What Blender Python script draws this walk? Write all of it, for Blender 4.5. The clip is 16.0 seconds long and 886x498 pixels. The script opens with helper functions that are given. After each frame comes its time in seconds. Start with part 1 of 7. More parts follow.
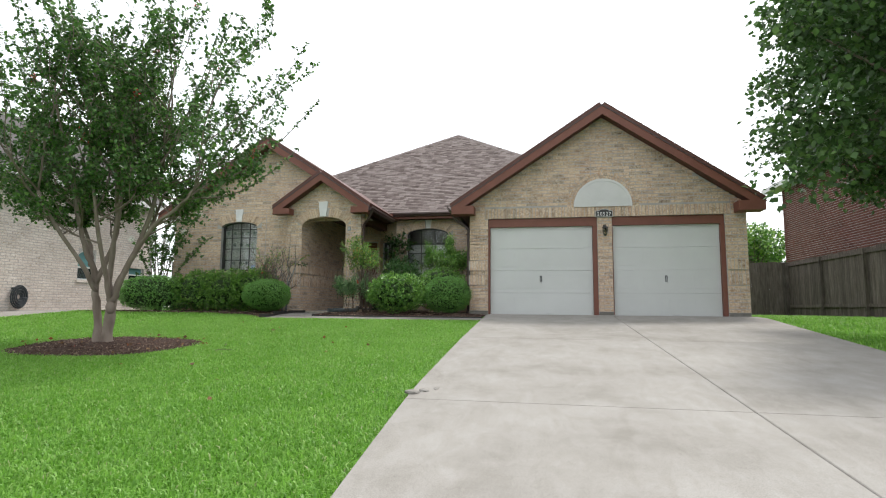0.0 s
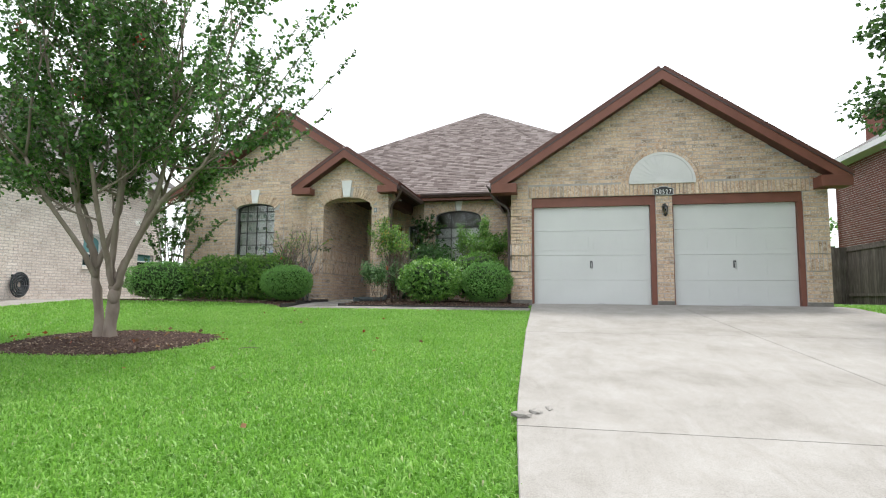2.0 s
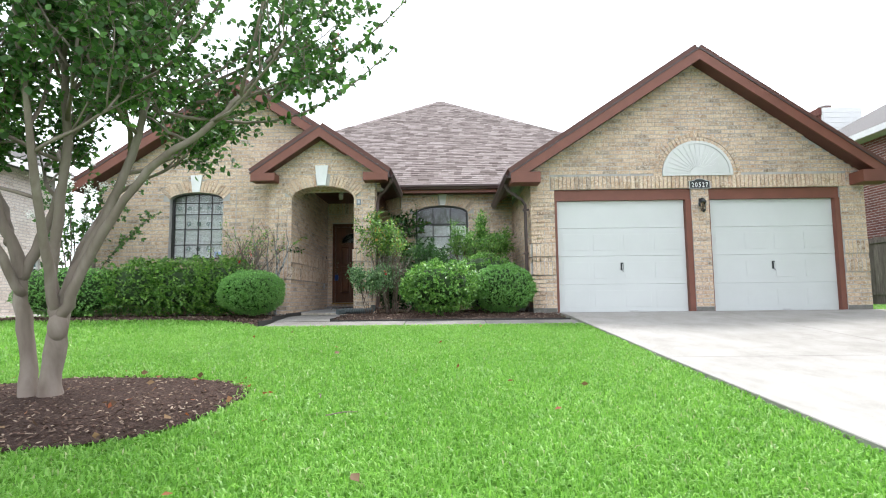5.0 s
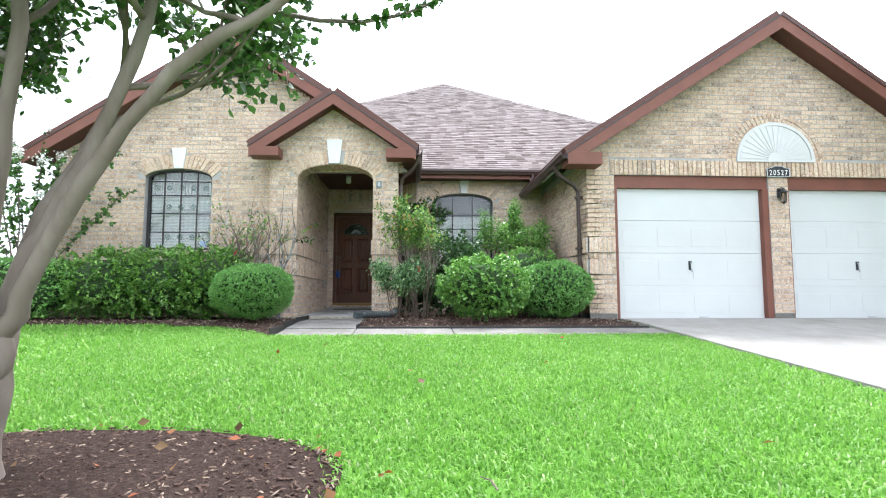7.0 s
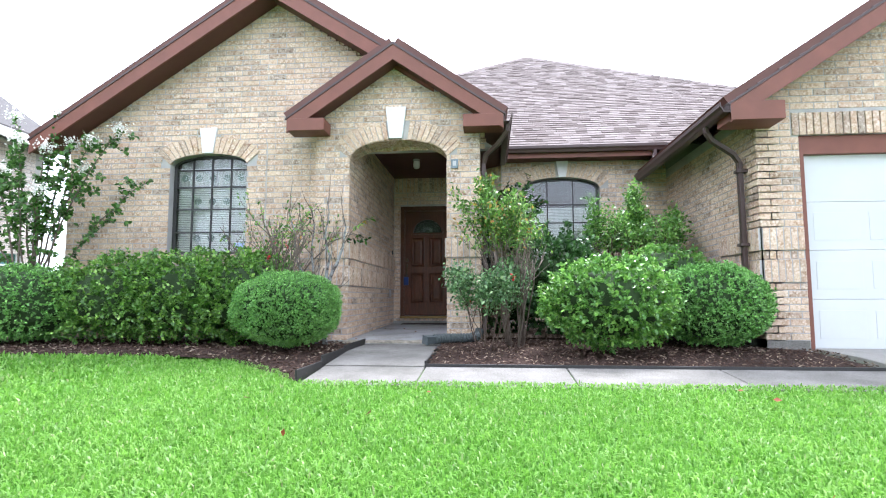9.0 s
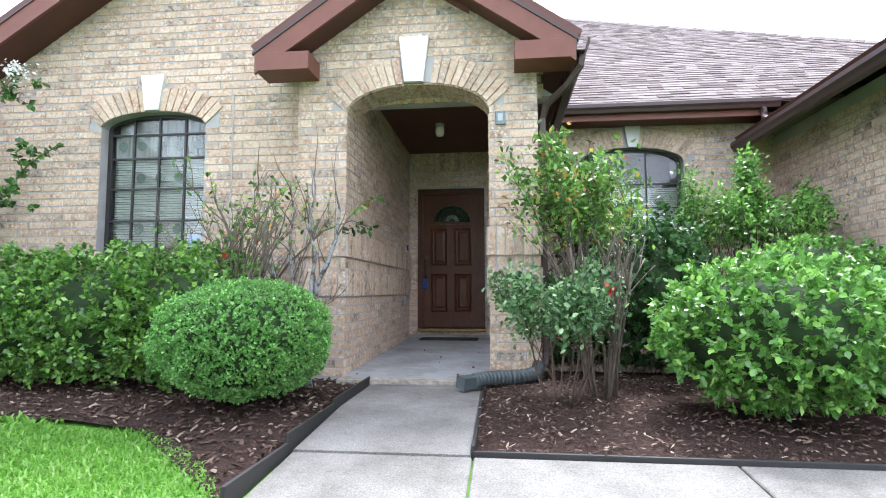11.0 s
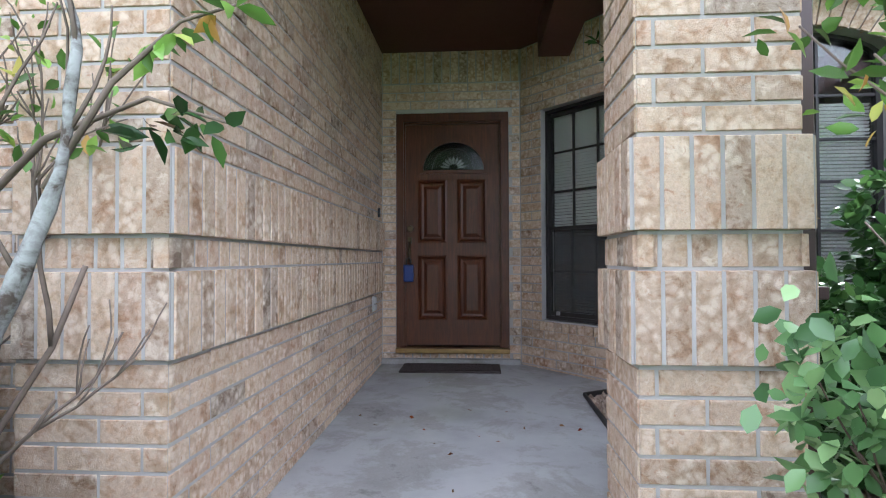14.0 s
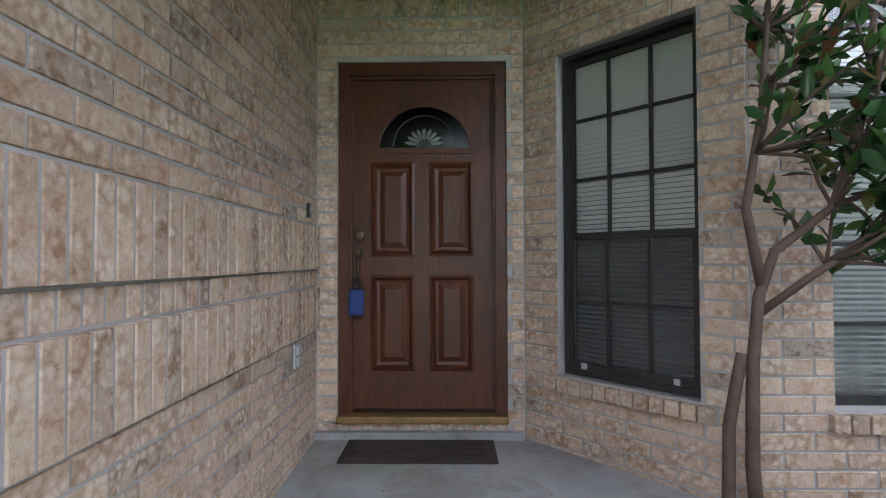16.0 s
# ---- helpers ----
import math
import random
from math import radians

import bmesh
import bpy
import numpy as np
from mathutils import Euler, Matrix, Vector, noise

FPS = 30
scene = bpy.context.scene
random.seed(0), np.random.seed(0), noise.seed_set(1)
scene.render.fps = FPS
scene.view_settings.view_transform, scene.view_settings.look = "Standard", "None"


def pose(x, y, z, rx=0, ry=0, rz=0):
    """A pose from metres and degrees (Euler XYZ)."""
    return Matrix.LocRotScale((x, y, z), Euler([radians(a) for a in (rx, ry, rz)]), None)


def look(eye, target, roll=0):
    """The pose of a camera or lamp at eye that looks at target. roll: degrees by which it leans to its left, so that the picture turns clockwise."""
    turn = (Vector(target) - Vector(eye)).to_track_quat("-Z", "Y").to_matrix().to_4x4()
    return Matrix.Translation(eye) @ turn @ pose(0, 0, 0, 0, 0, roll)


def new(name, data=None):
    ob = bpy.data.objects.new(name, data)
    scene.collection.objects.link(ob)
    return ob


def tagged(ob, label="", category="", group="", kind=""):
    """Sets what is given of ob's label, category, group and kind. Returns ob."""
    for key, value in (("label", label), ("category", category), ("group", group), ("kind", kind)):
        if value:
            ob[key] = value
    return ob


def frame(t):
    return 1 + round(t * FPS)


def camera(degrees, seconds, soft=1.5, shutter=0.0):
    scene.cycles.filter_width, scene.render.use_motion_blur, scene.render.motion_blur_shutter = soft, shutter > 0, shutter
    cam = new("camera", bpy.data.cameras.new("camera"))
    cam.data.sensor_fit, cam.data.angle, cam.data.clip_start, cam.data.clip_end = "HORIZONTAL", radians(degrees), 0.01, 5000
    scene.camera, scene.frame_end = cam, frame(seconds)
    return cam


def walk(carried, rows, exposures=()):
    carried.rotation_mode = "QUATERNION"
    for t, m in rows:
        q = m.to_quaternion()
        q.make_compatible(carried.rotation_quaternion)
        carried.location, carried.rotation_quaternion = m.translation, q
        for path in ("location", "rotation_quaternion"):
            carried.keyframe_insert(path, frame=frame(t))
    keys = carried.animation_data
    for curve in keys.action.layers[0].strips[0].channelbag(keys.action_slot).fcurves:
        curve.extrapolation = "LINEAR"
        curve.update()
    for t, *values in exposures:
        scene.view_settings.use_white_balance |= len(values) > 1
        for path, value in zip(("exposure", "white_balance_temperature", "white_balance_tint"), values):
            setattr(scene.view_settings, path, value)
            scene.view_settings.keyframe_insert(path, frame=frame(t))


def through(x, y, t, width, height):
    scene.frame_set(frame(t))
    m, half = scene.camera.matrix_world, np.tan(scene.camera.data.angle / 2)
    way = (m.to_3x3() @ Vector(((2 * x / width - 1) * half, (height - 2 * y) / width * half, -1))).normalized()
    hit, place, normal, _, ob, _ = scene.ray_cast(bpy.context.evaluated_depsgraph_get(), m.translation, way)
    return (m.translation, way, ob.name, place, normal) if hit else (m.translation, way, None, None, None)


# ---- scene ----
cam = camera(79.0, 16.0, soft=1.1)
PATH = [
    (0, (1.325, -13.106, 0.161), (0.952, -11.153, 0.38), 0.5),
    (0.5, (1.201, -12.954, 0.15), (0.787, -11.006, 0.342), 0.5),
    (1, (1.023, -12.671, 0.132), (0.616, -10.722, 0.317), 0.4),
    (1.5, (0.776, -12.314, 0.136), (0.377, -10.362, 0.316), 0.4),
    (2, (0.413, -11.97, 0.166), (0.011, -10.018, 0.342), 0.5),
    (2.5, (0.028, -11.666, 0.18), (-0.367, -9.712, 0.35), 0.6),
    (3, (-0.377, -11.382, 0.238), (-0.762, -9.427, 0.404), 0.5),
    (3.5, (-0.8, -11.108, 0.298), (-1.103, -9.139, 0.47), 0.6),
    (3.7, (-0.937, -10.916, 0.31), (-1.189, -8.94, 0.487), -0.1),
    (6, (-2.862, -9.603, 0.318), (-2.784, -7.613, 0.502), 0.4),
    (6.5, (-3.109, -9.078, 0.342), (-2.998, -7.089, 0.521), 0.1),
    (7, (-3.295, -8.475, 0.365), (-3.189, -6.486, 0.544), 0.0),
    (7.5, (-3.358, -7.877, 0.392), (-3.288, -5.886, 0.571), -0.1),
    (8, (-3.379, -7.293, 0.422), (-3.394, -5.301, 0.6), -0.1),
    (8.5, (-3.424, -6.702, 0.501), (-3.518, -4.712, 0.683), -0.0),
    (9, (-3.462, -6.138, 0.575), (-3.636, -4.153, 0.755), -0.1),
    (9.5, (-3.54, -5.585, 0.65), (-3.761, -3.605, 0.831), -0.2),
    (10, (-3.647, -5.09, 0.685), (-3.891, -3.113, 0.865), -0.1),
    (10.2, (-3.697, -4.846, 0.698), (-3.951, -2.87, 0.878), -0.2),
    (12.3, (-4.161, -2.652, 0.927), (-4.303, -0.659, 1.006), -0.1),
    (12.5, (-4.192, -2.403, 0.947), (-4.333, -0.41, 1.015), -0.2),
    (13, (-4.299, -1.822, 0.987), (-4.423, 0.174, 1.039), -0.1),
    (13.5, (-4.392, -1.303, 0.993), (-4.511, 0.693, 1.033), -0.1),
    (14, (-4.423, -0.791, 1.012), (-4.557, 1.204, 1.05), -0.2),
    (14.5, (-4.508, -0.299, 1.025), (-4.582, 1.699, 1.0635), -0.1),
    (15, (-4.514, 0.11, 1.046), (-4.576, 2.108, 1.078), -0.2),
    (15.5, (-4.515, 0.47, 1.075), (-4.558, 2.469, 1.11), -0.1),
    (16, (-4.48, 0.788, 1.132), (-4.516, 2.787, 1.175), -0.2),
]
walk(cam, [(t, look(e, a, r)) for t, e, a, r in PATH],
     [(0.0, 0.22, 6500, 10), (2.0, 0.58, 6400, 10), (3.5, 0.90, 6280, 10), (6.0, 1.22, 6060, 11), (7.0, 1.42, 5930, 11), (9.0, 1.57, 5740, 14), (10.2, 1.58, 5720, 15), (12.5, 1.74, 5760, 13),
      (13.0, 1.76, 5740, 14.5), (13.5, 1.82, 5700, 16.5), (14.0, 1.98, 5720, 16.5), (14.5, 2.12, 5720, 15.5), (15.5, 2.15, 5680, 14.5), (16.0, 2.36, 5800, 16)])


# ---- world and light ----
world = bpy.data.worlds.new("overcast")
scene.world = world
world.use_nodes = True
wn, wl = world.node_tree.nodes, world.node_tree.links
sky = wn.new("ShaderNodeTexSky")
sky.sky_type, sky.sun_disc = "NISHITA", False
sky.sun_elevation, sky.sun_rotation = radians(61), radians(25)
sky.dust_density, sky.air_density = 4.0, 1.0
veil = wn.new("ShaderNodeMixRGB")
veil.inputs[0].default_value = 0.86
veil.inputs[2].default_value = (9.6, 9.9, 10.2, 1)
wl.new(sky.outputs[0], veil.inputs[1])
wl.new(veil.outputs[0], wn["Background"].inputs[0])
wn["Background"].inputs[1].default_value = 0.15
sun = new("sun", bpy.data.lights.new("sun", "SUN"))
sun.data.energy, sun.data.angle, sun.data.color = 3.0, radians(12), (1.0, 0.96, 0.9)
sun.matrix_world = look((4.5, 9.5, 19), (0, 0, 0))


# ---- materials ----
def mat(name, rough=0.8, metal=0.0, spec=0.4):
    m = bpy.data.materials.new(name)
    m.use_nodes = True
    b = m.node_tree.nodes["Principled BSDF"]
    b.inputs["Roughness"].default_value, b.inputs["Metallic"].default_value = rough, metal
    b.inputs["Specular IOR Level"].default_value = spec
    return m


def node(m, kind, **sockets):
    n = m.node_tree.nodes.new("ShaderNode" + kind)
    for k, v in sockets.items():
        n.inputs[k.replace("_", " ")].default_value = v
    return n


def wire(m, a, b):
    m.node_tree.links.new(a, b)


def bsdf(m):
    return m.node_tree.nodes["Principled BSDF"]


def coords(m, scale=(1, 1, 1)):
    g = node(m, "NewGeometry")
    mp = node(m, "Mapping")
    mp.inputs["Scale"].default_value = scale
    wire(m, g.outputs["Position"], mp.inputs["Vector"])
    return mp.outputs[0]


def noise_tex(m, scale, detail=4.0, rough=0.6, distort=0.0, at=None):
    n = node(m, "TexNoise", Scale=scale, Detail=detail, Roughness=rough, Distortion=distort)
    wire(m, at or coords(m), n.inputs["Vector"])
    return n.outputs["Fac"]


def ramp(m, fac, stops):
    r = node(m, "ValToRGB")
    e = r.color_ramp.elements
    while len(e) < len(stops):
        e.new(0.5)
    for el, (p, c) in zip(e, stops):
        el.position, el.color = p, (*c, 1)
    wire(m, fac, r.inputs[0])
    return r.outputs[0]


def mix(m, fac, a, b, how="MIX"):
    x = node(m, "MixRGB")
    x.blend_type = how
    for sock, v in ((0, fac), (1, a), (2, b)):
        if isinstance(v, (int, float)):
            x.inputs[sock].default_value = v
        elif isinstance(v, tuple):
            x.inputs[sock].default_value = (*v, 1)
        else:
            wire(m, v, x.inputs[sock])
    return x.outputs[0]


def bump(m, height, strength=0.4, dist=0.01):
    b = node(m, "Bump", Strength=strength, Distance=dist)
    wire(m, height, b.inputs["Height"])
    wire(m, b.outputs[0], bsdf(m).inputs["Normal"])


def chance(m):
    """One random number for each object and each island of a mesh."""
    o, g, a = node(m, "ObjectInfo"), node(m, "NewGeometry"), node(m, "Math")
    a.operation = "ADD"
    wire(m, o.outputs["Random"], a.inputs[0])
    wire(m, g.outputs["Random Per Island"], a.inputs[1])
    f = node(m, "Math")
    f.operation = "FRACT"
    wire(m, a.outputs[0], f.inputs[0])
    return f.outputs[0]


def paint(name, colour, rough=0.6, spread=0.12, scale=6.0, metal=0.0, grain=60.0, relief=0.15):
    """A painted or plain surface with faint blotches and fine grain."""
    m = mat(name, rough, metal)
    dark = tuple(c * (1 - spread) for c in colour)
    lite = tuple(min(1, c * (1 + spread * 0.6)) for c in colour)
    col = ramp(m, noise_tex(m, scale, 5), [(0.3, dark), (0.7, lite)])
    wire(m, col, bsdf(m).inputs["Base Color"])
    bump(m, noise_tex(m, grain, 3), relief, 0.004)
    return m


def brick_mat(name, ramp_stops, pale, stain, strong=0.7):
    m = mat(name, 0.92, spec=0.15)
    base = ramp(m, chance(m), ramp_stops)
    tone = ramp(m, noise_tex(m, 60, 8, 0.85), [(0.32, (0.62, 0.57, 0.52)), (0.5, (1.0, 0.98, 0.96)), (0.68, (1.28, 1.26, 1.24))])
    base = mix(m, 1.0, base, tone, "MULTIPLY")
    blotch = ramp(m, noise_tex(m, 17, 8, 0.68, 0.5), [(0.40, (0, 0, 0)), (0.50, (0.55, 0.55, 0.55)), (0.54, (0.35, 0.35, 0.35)), (0.64, (1, 1, 1))])
    col = mix(m, blotch, base, mix(m, strong, base, pale))
    # pale rounded flecks, as in tumbled brick
    warp = node(m, "MixRGB")
    warp.inputs[0].default_value = 0.03
    wobble = node(m, "TexNoise", Scale=24.0, Detail=3.0)
    where = coords(m)
    wire(m, where, wobble.inputs["Vector"])
    wire(m, where, warp.inputs[1])
    wire(m, wobble.outputs["Color"], warp.inputs[2])
    cell = node(m, "TexVoronoi", Scale=34.0)
    wire(m, warp.outputs[0], cell.inputs["Vector"])
    fleck = ramp(m, cell.outputs["Distance"], [(0.22, (1, 1, 1)), (0.50, (0, 0, 0))])
    some = ramp(m, noise_tex(m, 7.0, 3, 0.6), [(0.44, (0, 0, 0)), (0.58, (0.85, 0.85, 0.85))])
    col = mix(m, mix(m, 1.0, fleck, some, "MULTIPLY"), col, mix(m, strong, col, pale))
    rim = ramp(m, cell.outputs["Distance"], [(0.45, (1, 1, 1)), (0.75, (0.74, 0.69, 0.63))])
    col = mix(m, some, col, mix(m, 1.0, col, rim, "MULTIPLY"))
    spots = ramp(m, noise_tex(m, 36, 3, 0.6, 0.8), [(0.64, (0, 0, 0)), (0.72, (1, 1, 1))])
    col = mix(m, spots, col, mix(m, 0.55, col, stain))
    wide = ramp(m, noise_tex(m, 1.6, 4, 0.6), [(0.3, (0.86, 0.84, 0.82)), (0.7, (1.06, 1.05, 1.04))])
    col = mix(m, 1.0, col, wide, "MULTIPLY")
    wire(m, col, bsdf(m).inputs["Base Color"])
    bump(m, noise_tex(m, 60, 8, 0.8), 1.0, 0.008)
    return m


BRICK = brick_mat("buff_brick", [(0.0, (0.27, 0.18, 0.125)), (0.08, (0.40, 0.28, 0.195)), (0.22, (0.52, 0.385, 0.275)),
                                 (0.38, (0.42, 0.275, 0.19)), (0.55, (0.56, 0.43, 0.31)), (0.70, (0.44, 0.30, 0.21)),
                                 (0.84, (0.54, 0.405, 0.29)), (0.92, (0.33, 0.235, 0.17)), (0.985, (0.21, 0.16, 0.125))], (0.74, 0.65, 0.55), (0.36, 0.165, 0.095))
WHITE_BRICK = brick_mat("white_brick", [(0.0, (0.457, 0.392, 0.348)), (0.4, (0.609, 0.554, 0.511)), (0.7, (0.532, 0.457, 0.413)),
                                        (1.0, (0.653, 0.599, 0.566))], (0.740, 0.707, 0.685), (0.413, 0.305, 0.261))
RED_BRICK = brick_mat("red_brick", [(0.0, (0.111, 0.044, 0.038)), (0.5, (0.153, 0.060, 0.051)), (1.0, (0.085, 0.036, 0.034))],
                      (0.204, 0.102, 0.085), (0.068, 0.030, 0.028))
MORTAR = paint("mortar", (0.380, 0.367, 0.357), 0.95, 0.2, 3.0, relief=0.5)
MORTAR_GREY = paint("mortar_grey", (0.391, 0.374, 0.357), 0.95, 0.2, 3.0, relief=0.5)
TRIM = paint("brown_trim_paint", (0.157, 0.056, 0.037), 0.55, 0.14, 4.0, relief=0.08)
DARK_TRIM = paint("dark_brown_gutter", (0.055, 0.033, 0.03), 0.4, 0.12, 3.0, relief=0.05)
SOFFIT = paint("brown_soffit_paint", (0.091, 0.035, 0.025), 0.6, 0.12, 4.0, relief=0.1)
WHITE = paint("white_paint", (0.561, 0.561, 0.552), 0.5, 0.05, 3.0, relief=0.05)
DOOR_WHITE = paint("garage_door_white", (0.518, 0.527, 0.518), 0.45, 0.05, 1.2, relief=0.06)
KEY_WHITE = paint("keystone_white", (0.646, 0.646, 0.646), 0.7, 0.07, 9.0, relief=0.2)
BLACK = paint("black_metal", (0.02, 0.022, 0.025), 0.4, 0.2, 8.0, metal=0.0, relief=0.05)
BRONZE = paint("dark_bronze_frame", (0.028, 0.026, 0.026), 0.4, 0.15, 8.0, relief=0.05)
GREY_PLASTIC = paint("grey_plastic", (0.42, 0.42, 0.42), 0.5, 0.06, 6.0, relief=0.05)


# ---- builders ----
def obj(name, bm, material, parent=None, label="", smooth=False):
    me = bpy.data.meshes.new(name)
    bmesh.ops.recalc_face_normals(bm, faces=bm.faces)
    bm.to_mesh(me)
    bm.free()
    for m in material if isinstance(material, (list, tuple)) else [material]:
        me.materials.append(m)
    if smooth:
        me.polygons.foreach_set("use_smooth", [True] * len(me.polygons))
    ob = new(name, me)
    ob.parent = parent
    if label:
        ob["label"] = label
    return ob


def part(name, bm, material, parent, label="", smooth=False):
    return obj(name, bm, material, parent, label, smooth)


def raw(name, verts, faces, material, parent=None, smooth=False):
    me = bpy.data.meshes.new(name)
    me.from_pydata(verts, [], faces)
    me.update()
    me.materials.append(material)
    if smooth:
        me.polygons.foreach_set("use_smooth", [True] * len(me.polygons))
    ob = new(name, me)
    ob.parent = parent
    return ob


def thing(name, label, category, at=None, group="", kind=""):
    ob = new(name)
    if at is not None:
        ob.matrix_world = at if isinstance(at, Matrix) else Matrix.Translation(at)
    return tagged(ob, label, category, group, kind)


def add_box(bm, x0, x1, y0, y1, z0, z1, bevel=0.0, m=None):
    r = bmesh.ops.create_cube(bm, size=1.0)
    vs = r["verts"]
    for v in vs:
        v.co = Vector((x0 + (v.co.x + 0.5) * (x1 - x0), y0 + (v.co.y + 0.5) * (y1 - y0), z0 + (v.co.z + 0.5) * (z1 - z0)))
    if bevel:
        es = list({e for v in vs for e in v.link_edges})
        vs = list({v for f in bmesh.ops.bevel(bm, geom=es, offset=bevel, segments=2, affect="EDGES", profile=0.5)["faces"] for v in f.verts} | {v for v in vs if v.is_valid})
    if m is not None:
        bmesh.ops.transform(bm, matrix=m, verts=[v for v in vs if v.is_valid])
    return bm


def box(x0, x1, y0, y1, z0, z1, bevel=0.0, m=None):
    return add_box(bmesh.new(), x0, x1, y0, y1, z0, z1, bevel, m)


def add_tube(bm, pts, radii, sides=8, cap=True):
    """A tube along points; radii: one number or one for each point."""
    pts = [Vector(p) for p in pts]
    radii = [radii] * len(pts) if isinstance(radii, (int, float)) else radii
    rings, side = [], None
    for i, p in enumerate(pts):
        d = (pts[min(i + 1, len(pts) - 1)] - pts[max(i - 1, 0)]).normalized()
        side = (d.orthogonal() if side is None else side - d * side.dot(d)).normalized()
        other = d.cross(side)
        rings.append([bm.verts.new(p + radii[i] * (math.cos(a) * side + math.sin(a) * other))
                      for a in (2 * math.pi * k / sides for k in range(sides))])
    for a, b in zip(rings, rings[1:]):
        for k in range(sides):
            bm.faces.new((a[k], a[(k + 1) % sides], b[(k + 1) % sides], b[k]))
    if cap:
        bm.faces.new(rings[0][::-1])
        bm.faces.new(rings[-1])
    return bm


def tube(pts, radii, sides=8):
    return add_tube(bmesh.new(), pts, radii, sides)


def lathe(profile, sides=20, at=(0, 0, 0)):
    bm = bmesh.new()
    rings = [[bm.verts.new((at[0] + r * math.cos(a), at[1] + r * math.sin(a), at[2] + z))
              for a in (2 * math.pi * k / sides for k in range(sides))] for r, z in profile]
    for a, b in zip(rings, rings[1:]):
        for k in range(sides):
            bm.faces.new((a[k], a[(k + 1) % sides], b[(k + 1) % sides], b[k]))
    bm.faces.new(rings[0][::-1])
    bm.faces.new(rings[-1])
    return bm


def add_prism(bm, outline, holes, place, depth):
    """A flat outline with holes (lists of (u, z)), given thickness from d = 0 back to d = -depth; place(u, z, d) -> point."""
    es, loops = [], []
    for ring in (outline, *holes):
        vs = [bm.verts.new(place(u, z, 0.0)) for u, z in ring]
        loops.append(vs)
        es += [bm.edges.new((vs[i], vs[(i + 1) % len(vs)])) for i in range(len(vs))]
    made = [f for f in bmesh.ops.triangle_fill(bm, edges=es, use_beauty=True, use_dissolve=False)["geom"] if isinstance(f, bmesh.types.BMFace)]
    far = {}
    for ring, vs in zip((outline, *holes), loops):
        for (u, z), v in zip(ring, vs):
            far[v] = bm.verts.new(place(u, z, -depth))
    for f in made:
        bm.faces.new([far[v] for v in reversed(f.verts)])
    for vs in loops:
        for i, v in enumerate(vs):
            w = vs[(i + 1) % len(vs)]
            bm.faces.new((v, w, far[w], far[v]))
    return bm


def prism(outline, holes, place, depth):
    return add_prism(bmesh.new(), outline, holes, place, depth)


class Plane:
    """A wall's face: u along it, z up, d out of it."""

    def __init__(self, origin, along):
        self.o, self.u = Vector(origin), Vector(along).normalized()
        self.n = self.u.cross(Vector((0, 0, 1)))

    def __call__(self, u, z, d=0.0):
        return self.o + self.u * u + self.n * d + Vector((0, 0, z))

    def matrix(self, u, z, d=0.0):
        m = Matrix((self.u, -self.n, Vector((0, 0, 1)))).transposed().to_4x4()
        m.translation = self(u, z, d)
        return m


BL, BH, JOINT = 0.245, 0.067, 0.010


def brick_mesh(name, length, height, depth, material, seed):
    """One brick, front towards -y, with chipped, softened edges."""
    rnd = random.Random(seed)
    bm = bmesh.new()
    j = lambda s: rnd.uniform(-s, s)
    back = [bm.verts.new((x * length / 2, 0, z * height / 2)) for x, z in ((-1, -1), (1, -1), (1, 1), (-1, 1))]
    rim = [bm.verts.new((x * (length / 2 - abs(j(0.0015))), -depth + 0.003 + j(0.001), z * (height / 2 - abs(j(0.0015))))) for x, z in ((-1, -1), (1, -1), (1, 1), (-1, 1))]
    face = [bm.verts.new((x * (length / 2 - 0.0035 + j(0.001)), -depth + j(0.001), z * (height / 2 - 0.003 + j(0.001)))) for x, z in ((-1, -1), (1, -1), (1, 1), (-1, 1))]
    for a, b in ((back, rim), (rim, face)):
        for k in range(4):
            bm.faces.new((a[k], a[(k + 1) % 4], b[(k + 1) % 4], b[k]))
    bm.faces.new(face)
    bmesh.ops.recalc_face_normals(bm, faces=bm.faces)
    me = bpy.data.meshes.new(name)
    bm.to_mesh(me)
    bm.free()
    me.materials.append(material)
    return me


BRICKS = []


